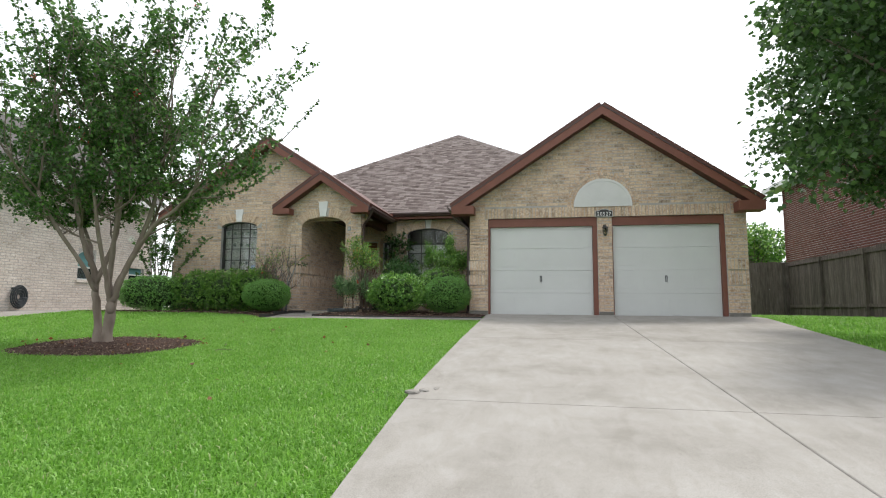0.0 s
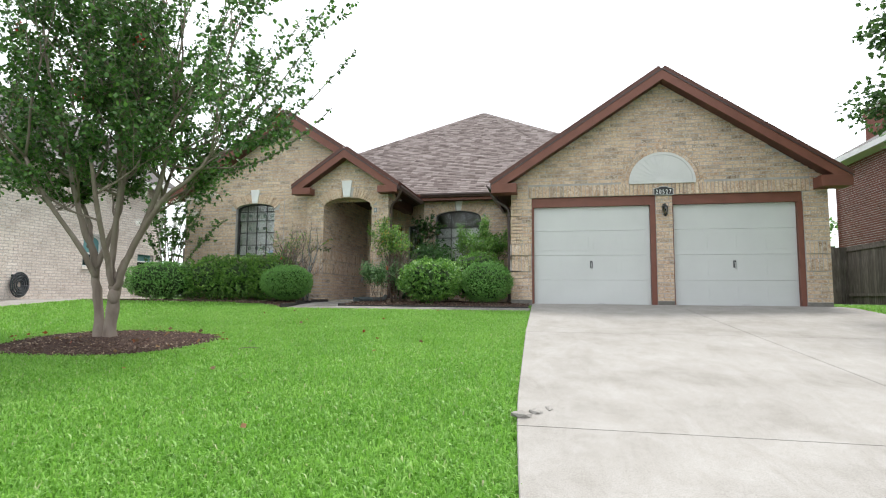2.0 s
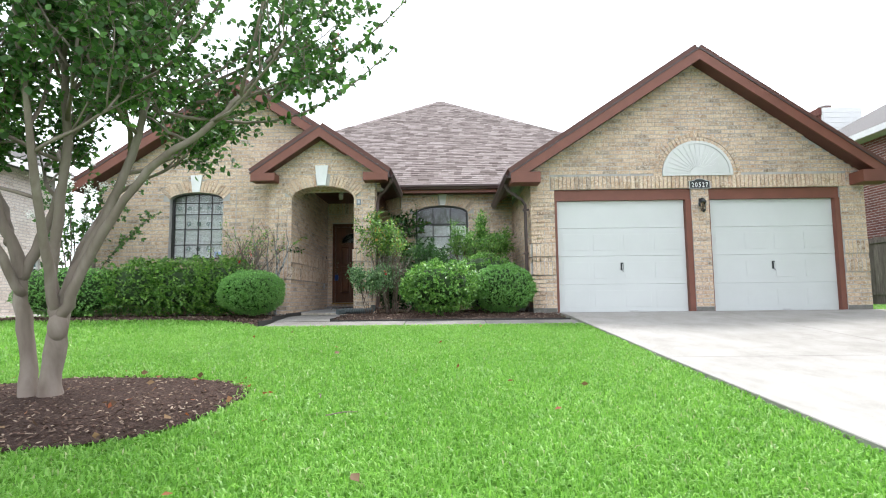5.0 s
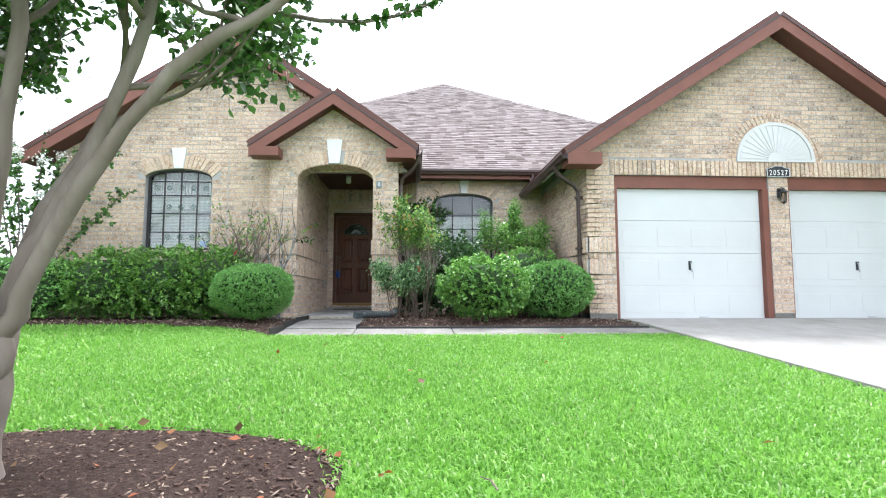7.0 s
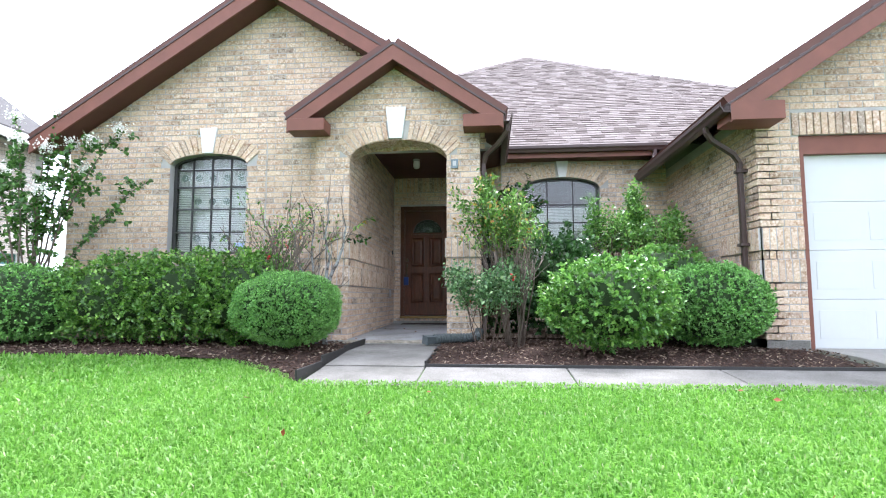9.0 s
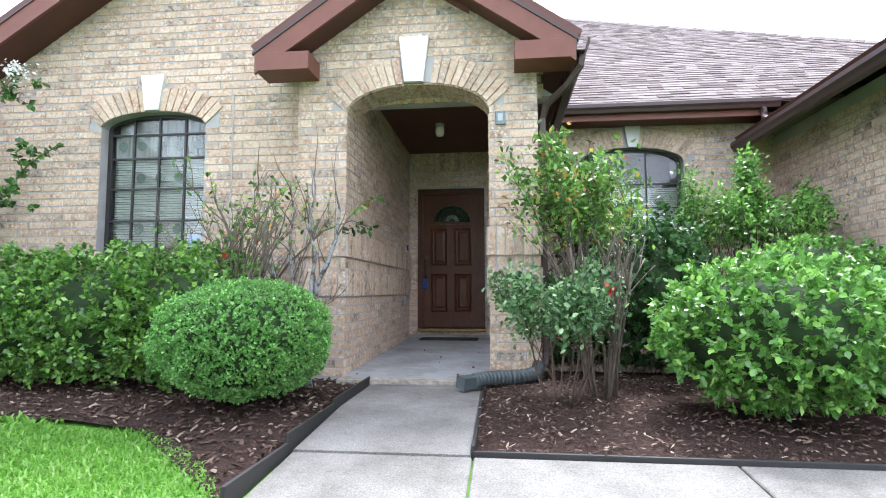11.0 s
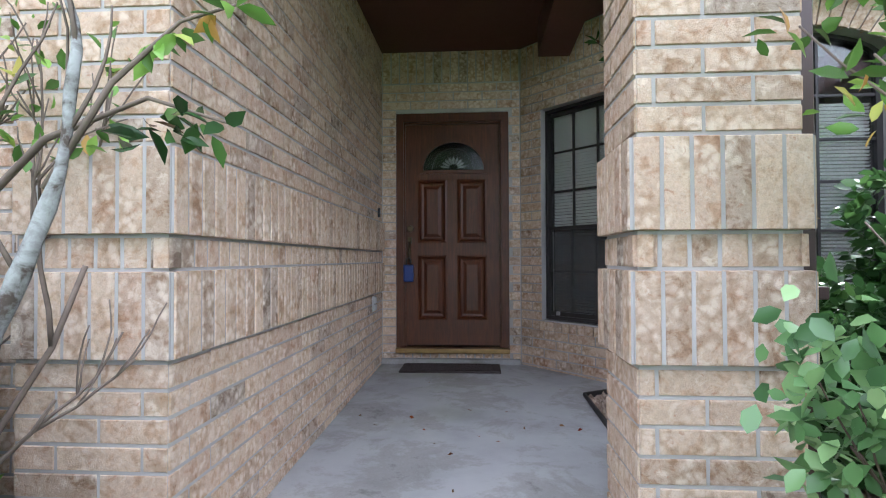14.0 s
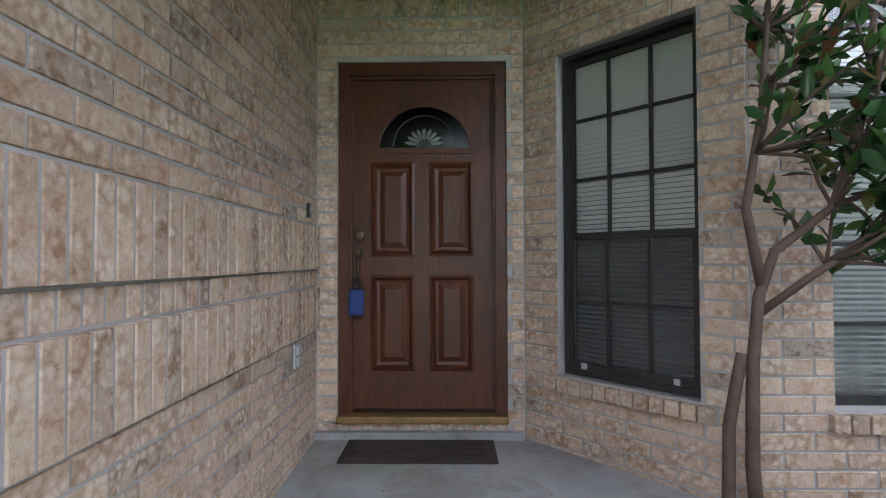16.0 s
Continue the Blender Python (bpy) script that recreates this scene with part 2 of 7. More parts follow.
def lay(wall, plane, cells, material, near=None, most=290, name="brick", proud=0.006):
    """Bricks in cells (u0, u1, z0, z1, d): those for which near(u, z) is smallest are objects of their own, the rest one mesh."""
    cells = [c for c in cells if c[1] - c[0] > 0.02 and c[3] - c[2] > 0.015]
    if near:
        cells.sort(key=lambda c: near((c[0] + c[1]) / 2, (c[2] + c[3]) / 2))
    count = most if near else 0
    stock = {}
    for i, (u0, u1, z0, z1, d) in enumerate(cells[:count]):
        key = (z1 - z0 > u1 - u0, i % 4)
        if key not in stock:
            stock[key] = brick_mesh(name, BH if key[0] else BL, BL if key[0] else BH, 0.04, material, i)
        BRICKS.append((name, stock[key], wall, plane.matrix((u0 + u1) / 2, (z0 + z1) / 2, d + proud - 0.04),
                       ((u1 - u0) / (BH if key[0] else BL), (z1 - z0) / (BL if key[0] else BH))))
    rest = cells[count:]
    if rest:
        rnd = random.Random(len(rest))
        verts, faces = [], []
        for u0, u1, z0, z1, d in rest:
            b = len(verts)
            out = d + proud + rnd.uniform(-0.0015, 0.0015)
            verts += [plane(u, z, d - 0.01) for u, z in ((u0, z0), (u1, z0), (u1, z1), (u0, z1))]
            k = 0.003
            verts += [plane(u, z, out) for u, z in ((u0 + k, z0 + k), (u1 - k, z0 + k), (u1 - k, z1 - k), (u0 + k, z1 - k))]
            faces += [(b + 4, b + 5, b + 6, b + 7)] + [(b + i, b + (i + 1) % 4, b + 4 + (i + 1) % 4, b + 4 + i) for i in range(4)]
        ob = raw(name + "work", verts, faces, material, wall)
        ob["kind"] = "stuff"


def courses(u0, u1, z0, z1, keep=None, d=0.0, shift=0.0):
    """Running bond between u0 and u1; keep(u0, u1, z0, z1) -> list of (u0, u1) that stay."""
    out, row, z = [], 0, z0
    while z + BH <= z1 + 0.02:
        u = u0 - (0.5 * (BL + JOINT) if row % 2 else 0.0) - shift
        while u < u1:
            a, b = max(u, u0), min(u + BL, u1)
            for c, e in (keep(a, b, z, z + BH) if keep else [(a, b)]):
                out.append((c, e, z, min(z + BH, z1), d))
            u += BL + JOINT
        z += BH + JOINT
        row += 1
    return out


def soldiers(u0, u1, z0, z1, d=0.0):
    n = max(1, round((u1 - u0) / (BH + JOINT)))
    w = (u1 - u0) / n
    return [(u0 + k * w + JOINT / 2, u0 + (k + 1) * w - JOINT / 2, z0, z1, d) for k in range(n)]


def cut(a, b, lo, hi):
    """What of a..b lies outside lo..hi."""
    if b <= lo or a >= hi:
        return [(a, b)]
    return [s for s in ((a, min(b, lo)), (max(a, hi), b)) if s[1] - s[0] > 0.015]


def arch_curve(c, half, spring, rise, n=16, power=2.0):
    """Points of a low arch from the right spring to the left."""
    return [(c + half * math.copysign(abs(math.cos(a)) ** (2 / power), math.cos(a)), spring + rise * math.sin(a) ** (2 / power))
            for a in (math.pi * k / n for k in range(n + 1))]


def arch_half(half, spring, rise, z, power=2.0):
    """Half the width of the opening at a height."""
    if z <= spring:
        return half
    k = min(1.0, (z - spring) / rise)
    return half * (1 - k ** power) ** (1 / power) if k < 1 else 0.0


def voussoirs(wall, plane, c, half, spring, rise, ring, n, material, keep=lambda x: True, d=0.006, power=2.0, name="brick"):
    """Wedge bricks that stand round an arch."""
    fine = arch_curve(c, half, spring, rise, 200, power)
    lens = [0.0]
    for p, q in zip(fine, fine[1:]):
        lens.append(lens[-1] + math.dist(p, q))

    def at(s):
        i = min(max(np.searchsorted(lens, s * lens[-1]) - 1, 0), 199)
        k = (s * lens[-1] - lens[i]) / (lens[i + 1] - lens[i])
        p = Vector(fine[i]).lerp(Vector(fine[i + 1]), min(max(k, 0), 1))
        mid = Vector((c, spring - half * (0.9 if rise < half * 0.8 else 0.0)))
        return p, (p - mid).normalized()

    for k in range(n):
        (p, dp), (q, dq) = at((k + 0.07) / n), at((k + 0.93) / n)
        if not keep((p.x + q.x) / 2 - c):
            continue
        bm = bmesh.new()
        ring4 = [p, q, q + dq * ring, p + dp * ring]
        f = [bm.verts.new(plane(v.x, v.y, d + 0.012)) for v in ring4]
        b = [bm.verts.new(plane(v.x, v.y, -0.03)) for v in ring4]
        bm.faces.new(f)
        for i in range(4):
            bm.faces.new((f[i], b[i], b[(i + 1) % 4], f[(i + 1) % 4]))
        part(name, bm, material, wall)


def sheet(name, pts, material, parent=None, thick=0.0):
    """A slab with the given outline, in space."""
    bm = bmesh.new()
    f = bm.faces.new([bm.verts.new(p) for p in pts])
    if thick:
        f.normal_update()
        n = f.normal.copy()
        vs = [bm.verts.new(Vector(p) - n * thick) for p in pts]
        bm.faces.new(vs[::-1])
        fv = list(f.verts)
        for i in range(len(fv)):
            bm.faces.new((fv[i], vs[i], vs[(i + 1) % len(fv)], fv[(i + 1) % len(fv)]))
    return obj(name, bm, material, parent)


# ---- ground ----
def gz(x, y):
    """The height of the ground: level at the house, falling towards the street."""
    return 0.0715 * max(min(y + 0.5, 0.0), -15.0)


def ground_sheet(name, x0, x1, y0, y1, material, lift=0.0, step=0.5, parent=None):
    xs = np.linspace(x0, x1, max(2, int((x1 - x0) / step) + 1))
    ys = np.linspace(y0, y1, max(2, int((y1 - y0) / step) + 1))
    verts = [(x, y, gz(x, y) + lift) for y in ys for x in xs]
    n = len(xs)
    faces = [(j * n + i, j * n + i + 1, (j + 1) * n + i + 1, (j + 1) * n + i) for j in range(len(ys) - 1) for i in range(n - 1)]
    return raw(name, verts, faces, material, parent, smooth=True)


SOIL = mat("lawn_soil", 0.95, spec=0.1)
wire(SOIL, ramp(SOIL, noise_tex(SOIL, 9, 5), [(0.3, (0.07, 0.165, 0.022)), (0.7, (0.10, 0.225, 0.033))]), bsdf(SOIL).inputs["Base Color"])
GROUND_PLANE = ground_sheet("ground", -60, 60, -60, 90, SOIL, -0.012, 1.5)
tagged(GROUND_PLANE, "green lawn ground sloping gently to the street", "ground", kind="structure")

CONCRETE = mat("concrete", 0.88, spec=0.2)
_c = ramp(CONCRETE, noise_tex(CONCRETE, 1.3, 6, 0.65), [(0.3, (0.223, 0.210, 0.191)), (0.5, (0.276, 0.264, 0.245)), (0.7, (0.311, 0.299, 0.280))])
_s = ramp(CONCRETE, noise_tex(CONCRETE, 5, 6, 0.7, 1.0, coords(CONCRETE, (1, 0.35, 1))), [(0.38, (0.88, 0.87, 0.855)), (0.64, (1, 1, 1))])
_f = ramp(CONCRETE, noise_tex(CONCRETE, 160, 2), [(0.35, (0.82, 0.82, 0.82)), (0.6, (1.06, 1.06, 1.06))])
wire(CONCRETE, mix(CONCRETE, 1.0, mix(CONCRETE, 1.0, _c, _s, "MULTIPLY"), _f, "MULTIPLY"), bsdf(CONCRETE).inputs["Base Color"])
bump(CONCRETE, noise_tex(CONCRETE, 130, 4), 0.35, 0.004)
OLD_CONCRETE = mat("weathered_concrete", 0.92, spec=0.15)
_c = ramp(OLD_CONCRETE, noise_tex(OLD_CONCRETE, 2.4, 6, 0.7), [(0.3, (0.125, 0.118, 0.105)), (0.7, (0.235, 0.223, 0.205))])
_f = ramp(OLD_CONCRETE, noise_tex(OLD_CONCRETE, 110, 3), [(0.35, (0.72, 0.72, 0.72)), (0.62, (1.12, 1.12, 1.12))])
wire(OLD_CONCRETE, mix(OLD_CONCRETE, 1.0, _c, _f, "MULTIPLY"), bsdf(OLD_CONCRETE).inputs["Base Color"])
bump(OLD_CONCRETE, noise_tex(OLD_CONCRETE, 90, 4), 0.5, 0.005)


def slab(name, left, right, y0, y1, material, parent, top=0.03, thick=0.1):
    """A concrete slab that follows the fall of the ground, with softened edges; left and right: x, or x as a function of y."""
    bm = bmesh.new()
    n = max(1, int((y1 - y0) / 0.6))
    k = 0.006
    rows = []
    for i in range(n + 1):
        y = y0 + (y1 - y0) * i / n
        z = gz(0, y) + top
        x0, x1 = (side(y) if callable(side) else side for side in (left, right))
        rows.append([bm.verts.new(p) for p in ((x0, y, z - thick), (x0, y, z - k), (x0 + k, y, z), (x1 - k, y, z), (x1, y, z - k), (x1, y, z - thick))])
    for a, b in zip(rows, rows[1:]):
        for j in range(5):
            bm.faces.new((a[j], a[j + 1], b[j + 1], b[j]))
    bm.faces.new(rows[0])
    bm.faces.new(rows[-1][::-1])
    return part(name, bm, material, parent)


driveway = tagged(new("driveway"), "pale grey stained concrete driveway in jointed slabs", "driveway", kind="structure")
DXM = 2.80


def drive_left(y):
    return float(np.interp(y, (-20, -10.6, -9.6, -8.4, -4.8, -0.5), (1.2, 0.34, 0.26, 0.17, 0.05, -0.03)))


def drive_right(y):
    return 5.92 + 0.085 * max(y, -6.0)


for y0, y1 in ((-4.814, -0.03), (-8.794, -4.824), (-13.005, -8.804), (-17.5, -13.015)):
    for x0, x1 in ((drive_left, DXM - 0.004), (DXM + 0.004, drive_right)):
        slab("slab", x0, x1, y0, y1, CONCRETE, driveway)
walkway = tagged(new("walkway"), "weathered grey concrete front walk in jointed slabs", "walkway", kind="structure")
for x0, x1 in ((-4.05, -2.8), (-2.79, -1.5), (-1.49, -0.04)):
    slab("slab", x0, x1, -1.95, -1.24, OLD_CONCRETE, walkway, 0.003)
slab("slab", -4.99, -4.06, -1.95, -1.24, OLD_CONCRETE, walkway, 0.003)
slab("slab", -4.99, -4.066, -1.23, 0.41, OLD_CONCRETE, walkway, 0.012)

# ---- house walls ----
PY, WY, RY = 0.66, 1.0, 3.05            # porch front, window wall, recessed wall
PX0, PX1, AX0, AX1 = -5.74, -3.585, -5.29, -4.005
SPRING, RISE = 2.39, 0.25
FLOOR = 0.065


def floor_z(y):
    """The porch slab falls slightly to the front."""
    return 0.045 + 0.015 * (y - 0.42)


GX0, GX1, GC, GAP_Z = -0.5, 5.82, 2.69, 4.80
G_SLOPE = 0.655
W_C, W_APEX, W_SLOPE = -6.47, 4.79, 0.65
P_C, P_APEX, P_SLOPE = -4.67, 3.65, 0.69

front_g = Plane((0, 0, 0), (1, 0, 0))
front_w = Plane((0, WY, 0), (1, 0, 0))
front_p = Plane((0, PY, 0), (1, 0, 0))
front_r = Plane((0, RY, 0), (1, 0, 0))
door_p = Plane((0, 3.95, 0), (1, 0, 0))
ANG = (Vector((-3.25, 3.05, 0)) - Vector((-4.06, 3.95, 0)))
angled = Plane((-4.06, 3.95, 0), ANG)
porch_l = Plane((AX0, 4.0, 0), (0, -1, 0))      # faces +x; u runs from the door outwards
porch_l.u, porch_l.n = Vector((0, -1, 0)), Vector((1, 0, 0))
pier_in = Plane((AX1, PY, 0), (0, 1, 0))
pier_in.u, pier_in.n = Vector((0, 1, 0)), Vector((-1, 0, 0))
pier_out = Plane((PX1, PY, 0), (0, 1, 0))
pier_out.u, pier_out.n = Vector((0, 1, 0)), Vector((1, 0, 0))
side_g = Plane((GX0, 3.05, 0), (0, -1, 0))
side_g.u, side_g.n = Vector((0, -1, 0)), Vector((-1, 0, 0))


def rect(u0, u1, z0, z1):
    return [(u0, z0), (u1, z0), (u1, z1), (u0, z1)]


def wall(name, plane, outline, holes=(), depth=0.2, material=MORTAR, label="buff tumbled brick wall with pale mortar"):
    return tagged(obj(name, prism(outline, holes, plane, depth), material), label, "wall", kind="structure")


def below(apex_u, apex_z, slope, lo=-99, hi=99):
    """Keeps what of a brick lies under two roof slopes."""
    def keep(a, b, z0, z1):
        reach = (apex_z - (z0 + z1) / 2) / slope
        a, b = max(a, apex_u - reach, lo), min(b, apex_u + reach, hi)
        return [(a, b)] if b - a > 0.02 else []
    return keep


def minus(keep, *tests):
    """Takes away openings: each test(z) gives (lo, hi) or None."""
    def inner(a, b, z0, z1):
        spans = keep(a, b, z0, z1) if keep else [(a, b)]
        for t in tests:
            gap = t((z0 + z1) / 2)
            if gap:
                spans = [s for c, e in spans for s in cut(c, e, *gap)]
        return spans
    return inner


def block(u0, u1, z0, z1):
    return lambda z: (u0, u1) if z0 < z < z1 else None


def arched(c, half, z0, spring, rise, extra=0.0, power=2.0, aside=None):
    def f(z):
        if z < z0 or z > spring + rise + extra:
            return None
        h = arch_half(half + (extra if aside is None else aside), spring, rise + extra, z, power)
        return (c - h, c + h) if h > 0.01 else None
    return f


def band_back(owner, plane, u0, u1):
    """Mortar that fills the joints of the proud bands."""
    for z0, z1 in ((0.735, 0.98), (1.085, 1.33)):
        part("mortar_bed", prism(rect(u0 + 0.004, u1 - 0.004, z0 + 0.002, z1 - 0.002), [], lambda u, z, d: plane(u, z, 0.023 + d), 0.05), MORTAR, owner)


def band_cells(u0, u1):
    """The two proud soldier bands with a header course between them."""
    return soldiers(u0, u1, 1.085, 1.33, 0.022) + soldiers(u0, u1, 0.99, 1.075, -0.002) + soldiers(u0, u1, 0.735, 0.98, 0.022)


BANDS = (0.73, 1.335)
no_band = lambda u0, u1: block(u0, u1, *BANDS)


def bar_on(plane, u0, u1, z0, z1, d):
    return prism(rect(u0, u1, z0, z1), [], lambda u, z, dd: plane(u, z, d + dd), 0.03)


# garage front
G1, G2 = (-0.05, 2.55), (2.885, 5.36)
HEAD = 2.36
wall_garage = wall("wall_garage", front_g, [(GX0, -0.3), (GX1, -0.3), (GX1, 2.60), (GC, GAP_Z), (GX0, 2.74)],
                   [rect(*G1, 0.0, HEAD), rect(*G2, 0.0, HEAD)], 0.22)
keep = minus(below(GC, GAP_Z, G_SLOPE), block(*G1, -1, HEAD), block(*G2, -1, HEAD), block(-0.13, 5.50, HEAD - 0.03, 2.62),
             arched(GC, 0.66, 2.60, 2.60, 0.66, 0.17), no_band(GX0, G1[0]), no_band(G2[1], GX1))
cells = courses(GX0, GX1, 0.114, 4.86, keep) + soldiers(-0.12, 5.49, HEAD, 2.61, 0.012)
cells += band_cells(GX0 + 0.005, G1[0] - 0.005) + band_cells(G2[1] + 0.005, GX1 - 0.005)
band_back(wall_garage, front_g, GX0 + 0.005, G1[0] - 0.005)
band_back(wall_garage, front_g, G2[1] + 0.005, GX1 - 0.005)
cells = [c for c in cells if c[3] < 4.93 - 0.702 * max(c[1] - GC, 0.0)]
lay(wall_garage, front_g, cells, BRICK, near=lambda u, z: abs(u + 0.3) + abs(z - 1.2) * 0.4)
voussoirs(wall_garage, front_g, GC, 0.68, 2.60, 0.68, 0.07, 30, BRICK, d=0.004)
voussoirs(wall_garage, front_g, GC, 0.76, 2.60, 0.76, 0.07, 33, BRICK, d=0.004)
# garage side towards the porch
wall_garage_side = wall("wall_garage_side", side_g, rect(0, 3.05, -0.3, 2.7), depth=0.2)
band_back(wall_garage_side, side_g, 2.01, 3.045)
lay(wall_garage_side, side_g, courses(0, 3.05, 0.114, 2.6, minus(None, no_band(2.0, 3.06))) + band_cells(2.01, 3.045), BRICK, near=lambda u, z: 3.05 - u, most=120)
wall_garage_end = wall("wall_garage_end", Plane((GX1 - 0.22, 0.22, 0), (0, 1, 0)), rect(0, 7, -0.3, 2.7))

# window wall
W1C, W1H, W1Z0, W1S, W1R = -7.41, 0.565, 1.18, 2.455, 0.15
wall_front = wall("wall_front", front_w, [(-9.5, -0.3), (PX0, -0.3), (PX0, 2.6), (-3.4, 2.6), (W_C, W_APEX), (-9.5, 2.80)],
                  [[(W1C - W1H, W1Z0), (W1C + W1H, W1Z0)] + arch_curve(W1C, W1H, W1S, W1R, 12)], 0.2)
keep = minus(below(W_C, W_APEX, W_SLOPE, -9.5, -3.5), arched(W1C, W1H, W1Z0, W1S, W1R), arched(W1C, W1H, W1S, W1S, W1R, 0.25, 2.0, 0.14),
             block(W1C - W1H, W1C + W1H, W1Z0 - 0.09, W1Z0), lambda z: (PX0 - 0.002, 9) if z < 2.55 else None)
lay(wall_front, front_w, courses(-9.5, -3.5, 0.037, 4.8, keep), BRICK, near=lambda u, z: abs(u + 6.1) + abs(z - 1.6))
part("expansion_joint", bar_on(front_w, -6.56, -6.548, 1.0, 2.75, 0.012), MORTAR_GREY, wall_front, "dark caulked joint")
voussoirs(wall_front, front_w, W1C, W1H, W1S, W1R, 0.245, 18, BRICK, lambda x: abs(x) > 0.10)
lay(wall_front, front_w, soldiers(W1C - W1H, W1C + W1H, W1Z0 - 0.08, W1Z0 - 0.005, 0.02), BRICK)

# porch front with its arch
PC, PH = (AX0 + AX1) / 2, (AX1 - AX0) / 2
arch = arch_curve(PC, PH, SPRING, RISE, 20, 2.0)
wall_porch = wall("wall_porch", front_p, [(PX0, -0.3), (AX0, -0.3)] + arch[::-1] + [(AX1, -0.3), (PX1, -0.3), (PX1, 2.92), (P_C, P_APEX), (PX0, 2.90)], [], 0.34)
keep = minus(below(P_C, P_APEX, P_SLOPE, PX0, PX1), arched(PC, PH, -1, SPRING, RISE, 0.0, 2.0), arched(PC, PH, SPRING, SPRING, RISE, 0.24, 2.0, 0.14),
             no_band(PX0 - 1, PX1 + 1))
cells = courses(PX0, PX1, 0.037, 3.65, keep) + band_cells(PX0, AX0 + 0.02) + band_cells(AX1 - 0.02, PX1 + 0.02)
band_back(wall_porch, front_p, PX0, AX0 + 0.02)
band_back(wall_porch, front_p, AX1 - 0.02, PX1 + 0.02)
band_back(wall_porch, pier_in, -0.02, 0.36)
band_back(wall_porch, pier_out, -0.02, 0.36)
lay(wall_porch, front_p, cells, BRICK, near=lambda u, z: abs(z - 1.2))
voussoirs(wall_porch, front_p, PC, PH, SPRING, RISE, 0.245, 24, BRICK, lambda x: abs(x) > 0.10, power=2.0)
# bricks under the arch
for a, b in zip(arch_curve(PC, PH, SPRING, RISE, 40, 2.0), arch_curve(PC, PH, SPRING, RISE, 40, 2.0)[1:]):
    for y0, y1 in ((0.0, 0.165), (0.175, 0.34)):
        bm = bmesh.new()
        p, q = Vector(a).lerp(Vector(b), 0.06), Vector(a).lerp(Vector(b), 0.94)
        inward = Vector((PC - (p.x + q.x) / 2, SPRING - 0.3 - (p.y + q.y) / 2)).normalized() * 0.011
        f = [bm.verts.new((v.x + inward.x, PY + y, v.y + inward.y)) for v, y in ((p, y0), (q, y0), (q, y1), (p, y1))]
        g = [bm.verts.new((v.x - inward.x, PY + y, v.y - inward.y)) for v, y in ((p, y0), (q, y0), (q, y1), (p, y1))]
        bm.faces.new(f)
        for i in range(4):
            bm.faces.new((f[i], g[i], g[(i + 1) % 4], f[(i + 1) % 4]))
        part("brick", bm, BRICK, wall_porch)
lay(wall_porch, pier_in, courses(0, 0.34, 0.037, SPRING, minus(None, no_band(-1, 1))) + band_cells(-0.02, 0.36), BRICK, near=lambda u, z: z, most=130)
lay(wall_porch, pier_out, courses(0, 0.34, 0.037, 2.7, minus(None, no_band(-1, 1))) + band_cells(-0.02, 0.36), BRICK)
porch_side = Plane((PX0, WY, 0), (0, -1, 0))
porch_side.u, porch_side.n = Vector((0, -1, 0)), Vector((-1, 0, 0))
lay(wall_porch, porch_side, courses(0, 0.34, 0.037, 2.7), BRICK)

# porch left wall, in line with the arch's left jamb
wall_porch_left = wall("wall_porch_left", porch_l, rect(0.0, 3.0, -0.3, 3.0), depth=0.2)
cells = courses(0.05, 3.34, 0.037, 2.87, minus(None, no_band(-1, 9), lambda z: (3.0, 9) if z > SPRING else None)) + band_cells(0.05, 3.36)
band_back(wall_porch_left, porch_l, 0.05, 3.36)
lay(wall_porch_left, porch_l, cells, BRICK, near=lambda u, z: abs(u - 1.9) + abs(z - 1.1) * 0.8, most=300)

# door wall
DX_0, DX_1, DZ0, DZ1 = -5.16, -4.16, 0.20, 2.315
wall_door = wall("wall_door", door_p, rect(AX0, -4.0, -0.3, 3.0), [rect(DX_0, DX_1, DZ0, DZ1)], 0.24)
keep = minus(None, block(DX_0, DX_1, DZ0, DZ1), block(-9, 9, 2.577, 2.88), block(DX_0, DX_1, DZ0 - 0.12, DZ0))
lay(wall_door, door_p, courses(AX0 + 0.012, -4.065, 0.037, 2.62, keep) + soldiers(AX0 + 0.012, -4.065, 2.582, 2.86), BRICK, near=lambda u, z: z, most=290)
# angled wall
wall_angled = wall("wall_angled", angled, rect(0, ANG.length, -0.3, 3.0), [rect(0.24, 1.01, 0.50, 2.27)], 0.16)
keep = minus(None, block(0.24, 1.01, 0.49, 2.27), block(0.16, 1.09, 0.42, 0.49))
lay(wall_angled, angled, courses(0.012, ANG.length - 0.0, 0.037, 2.57, keep) + soldiers(0.012, ANG.length, 2.582, 2.85) + soldiers(0.17, 1.08, 0.42, 0.49, 0.03),
    BRICK, near=lambda u, z: z, most=290)
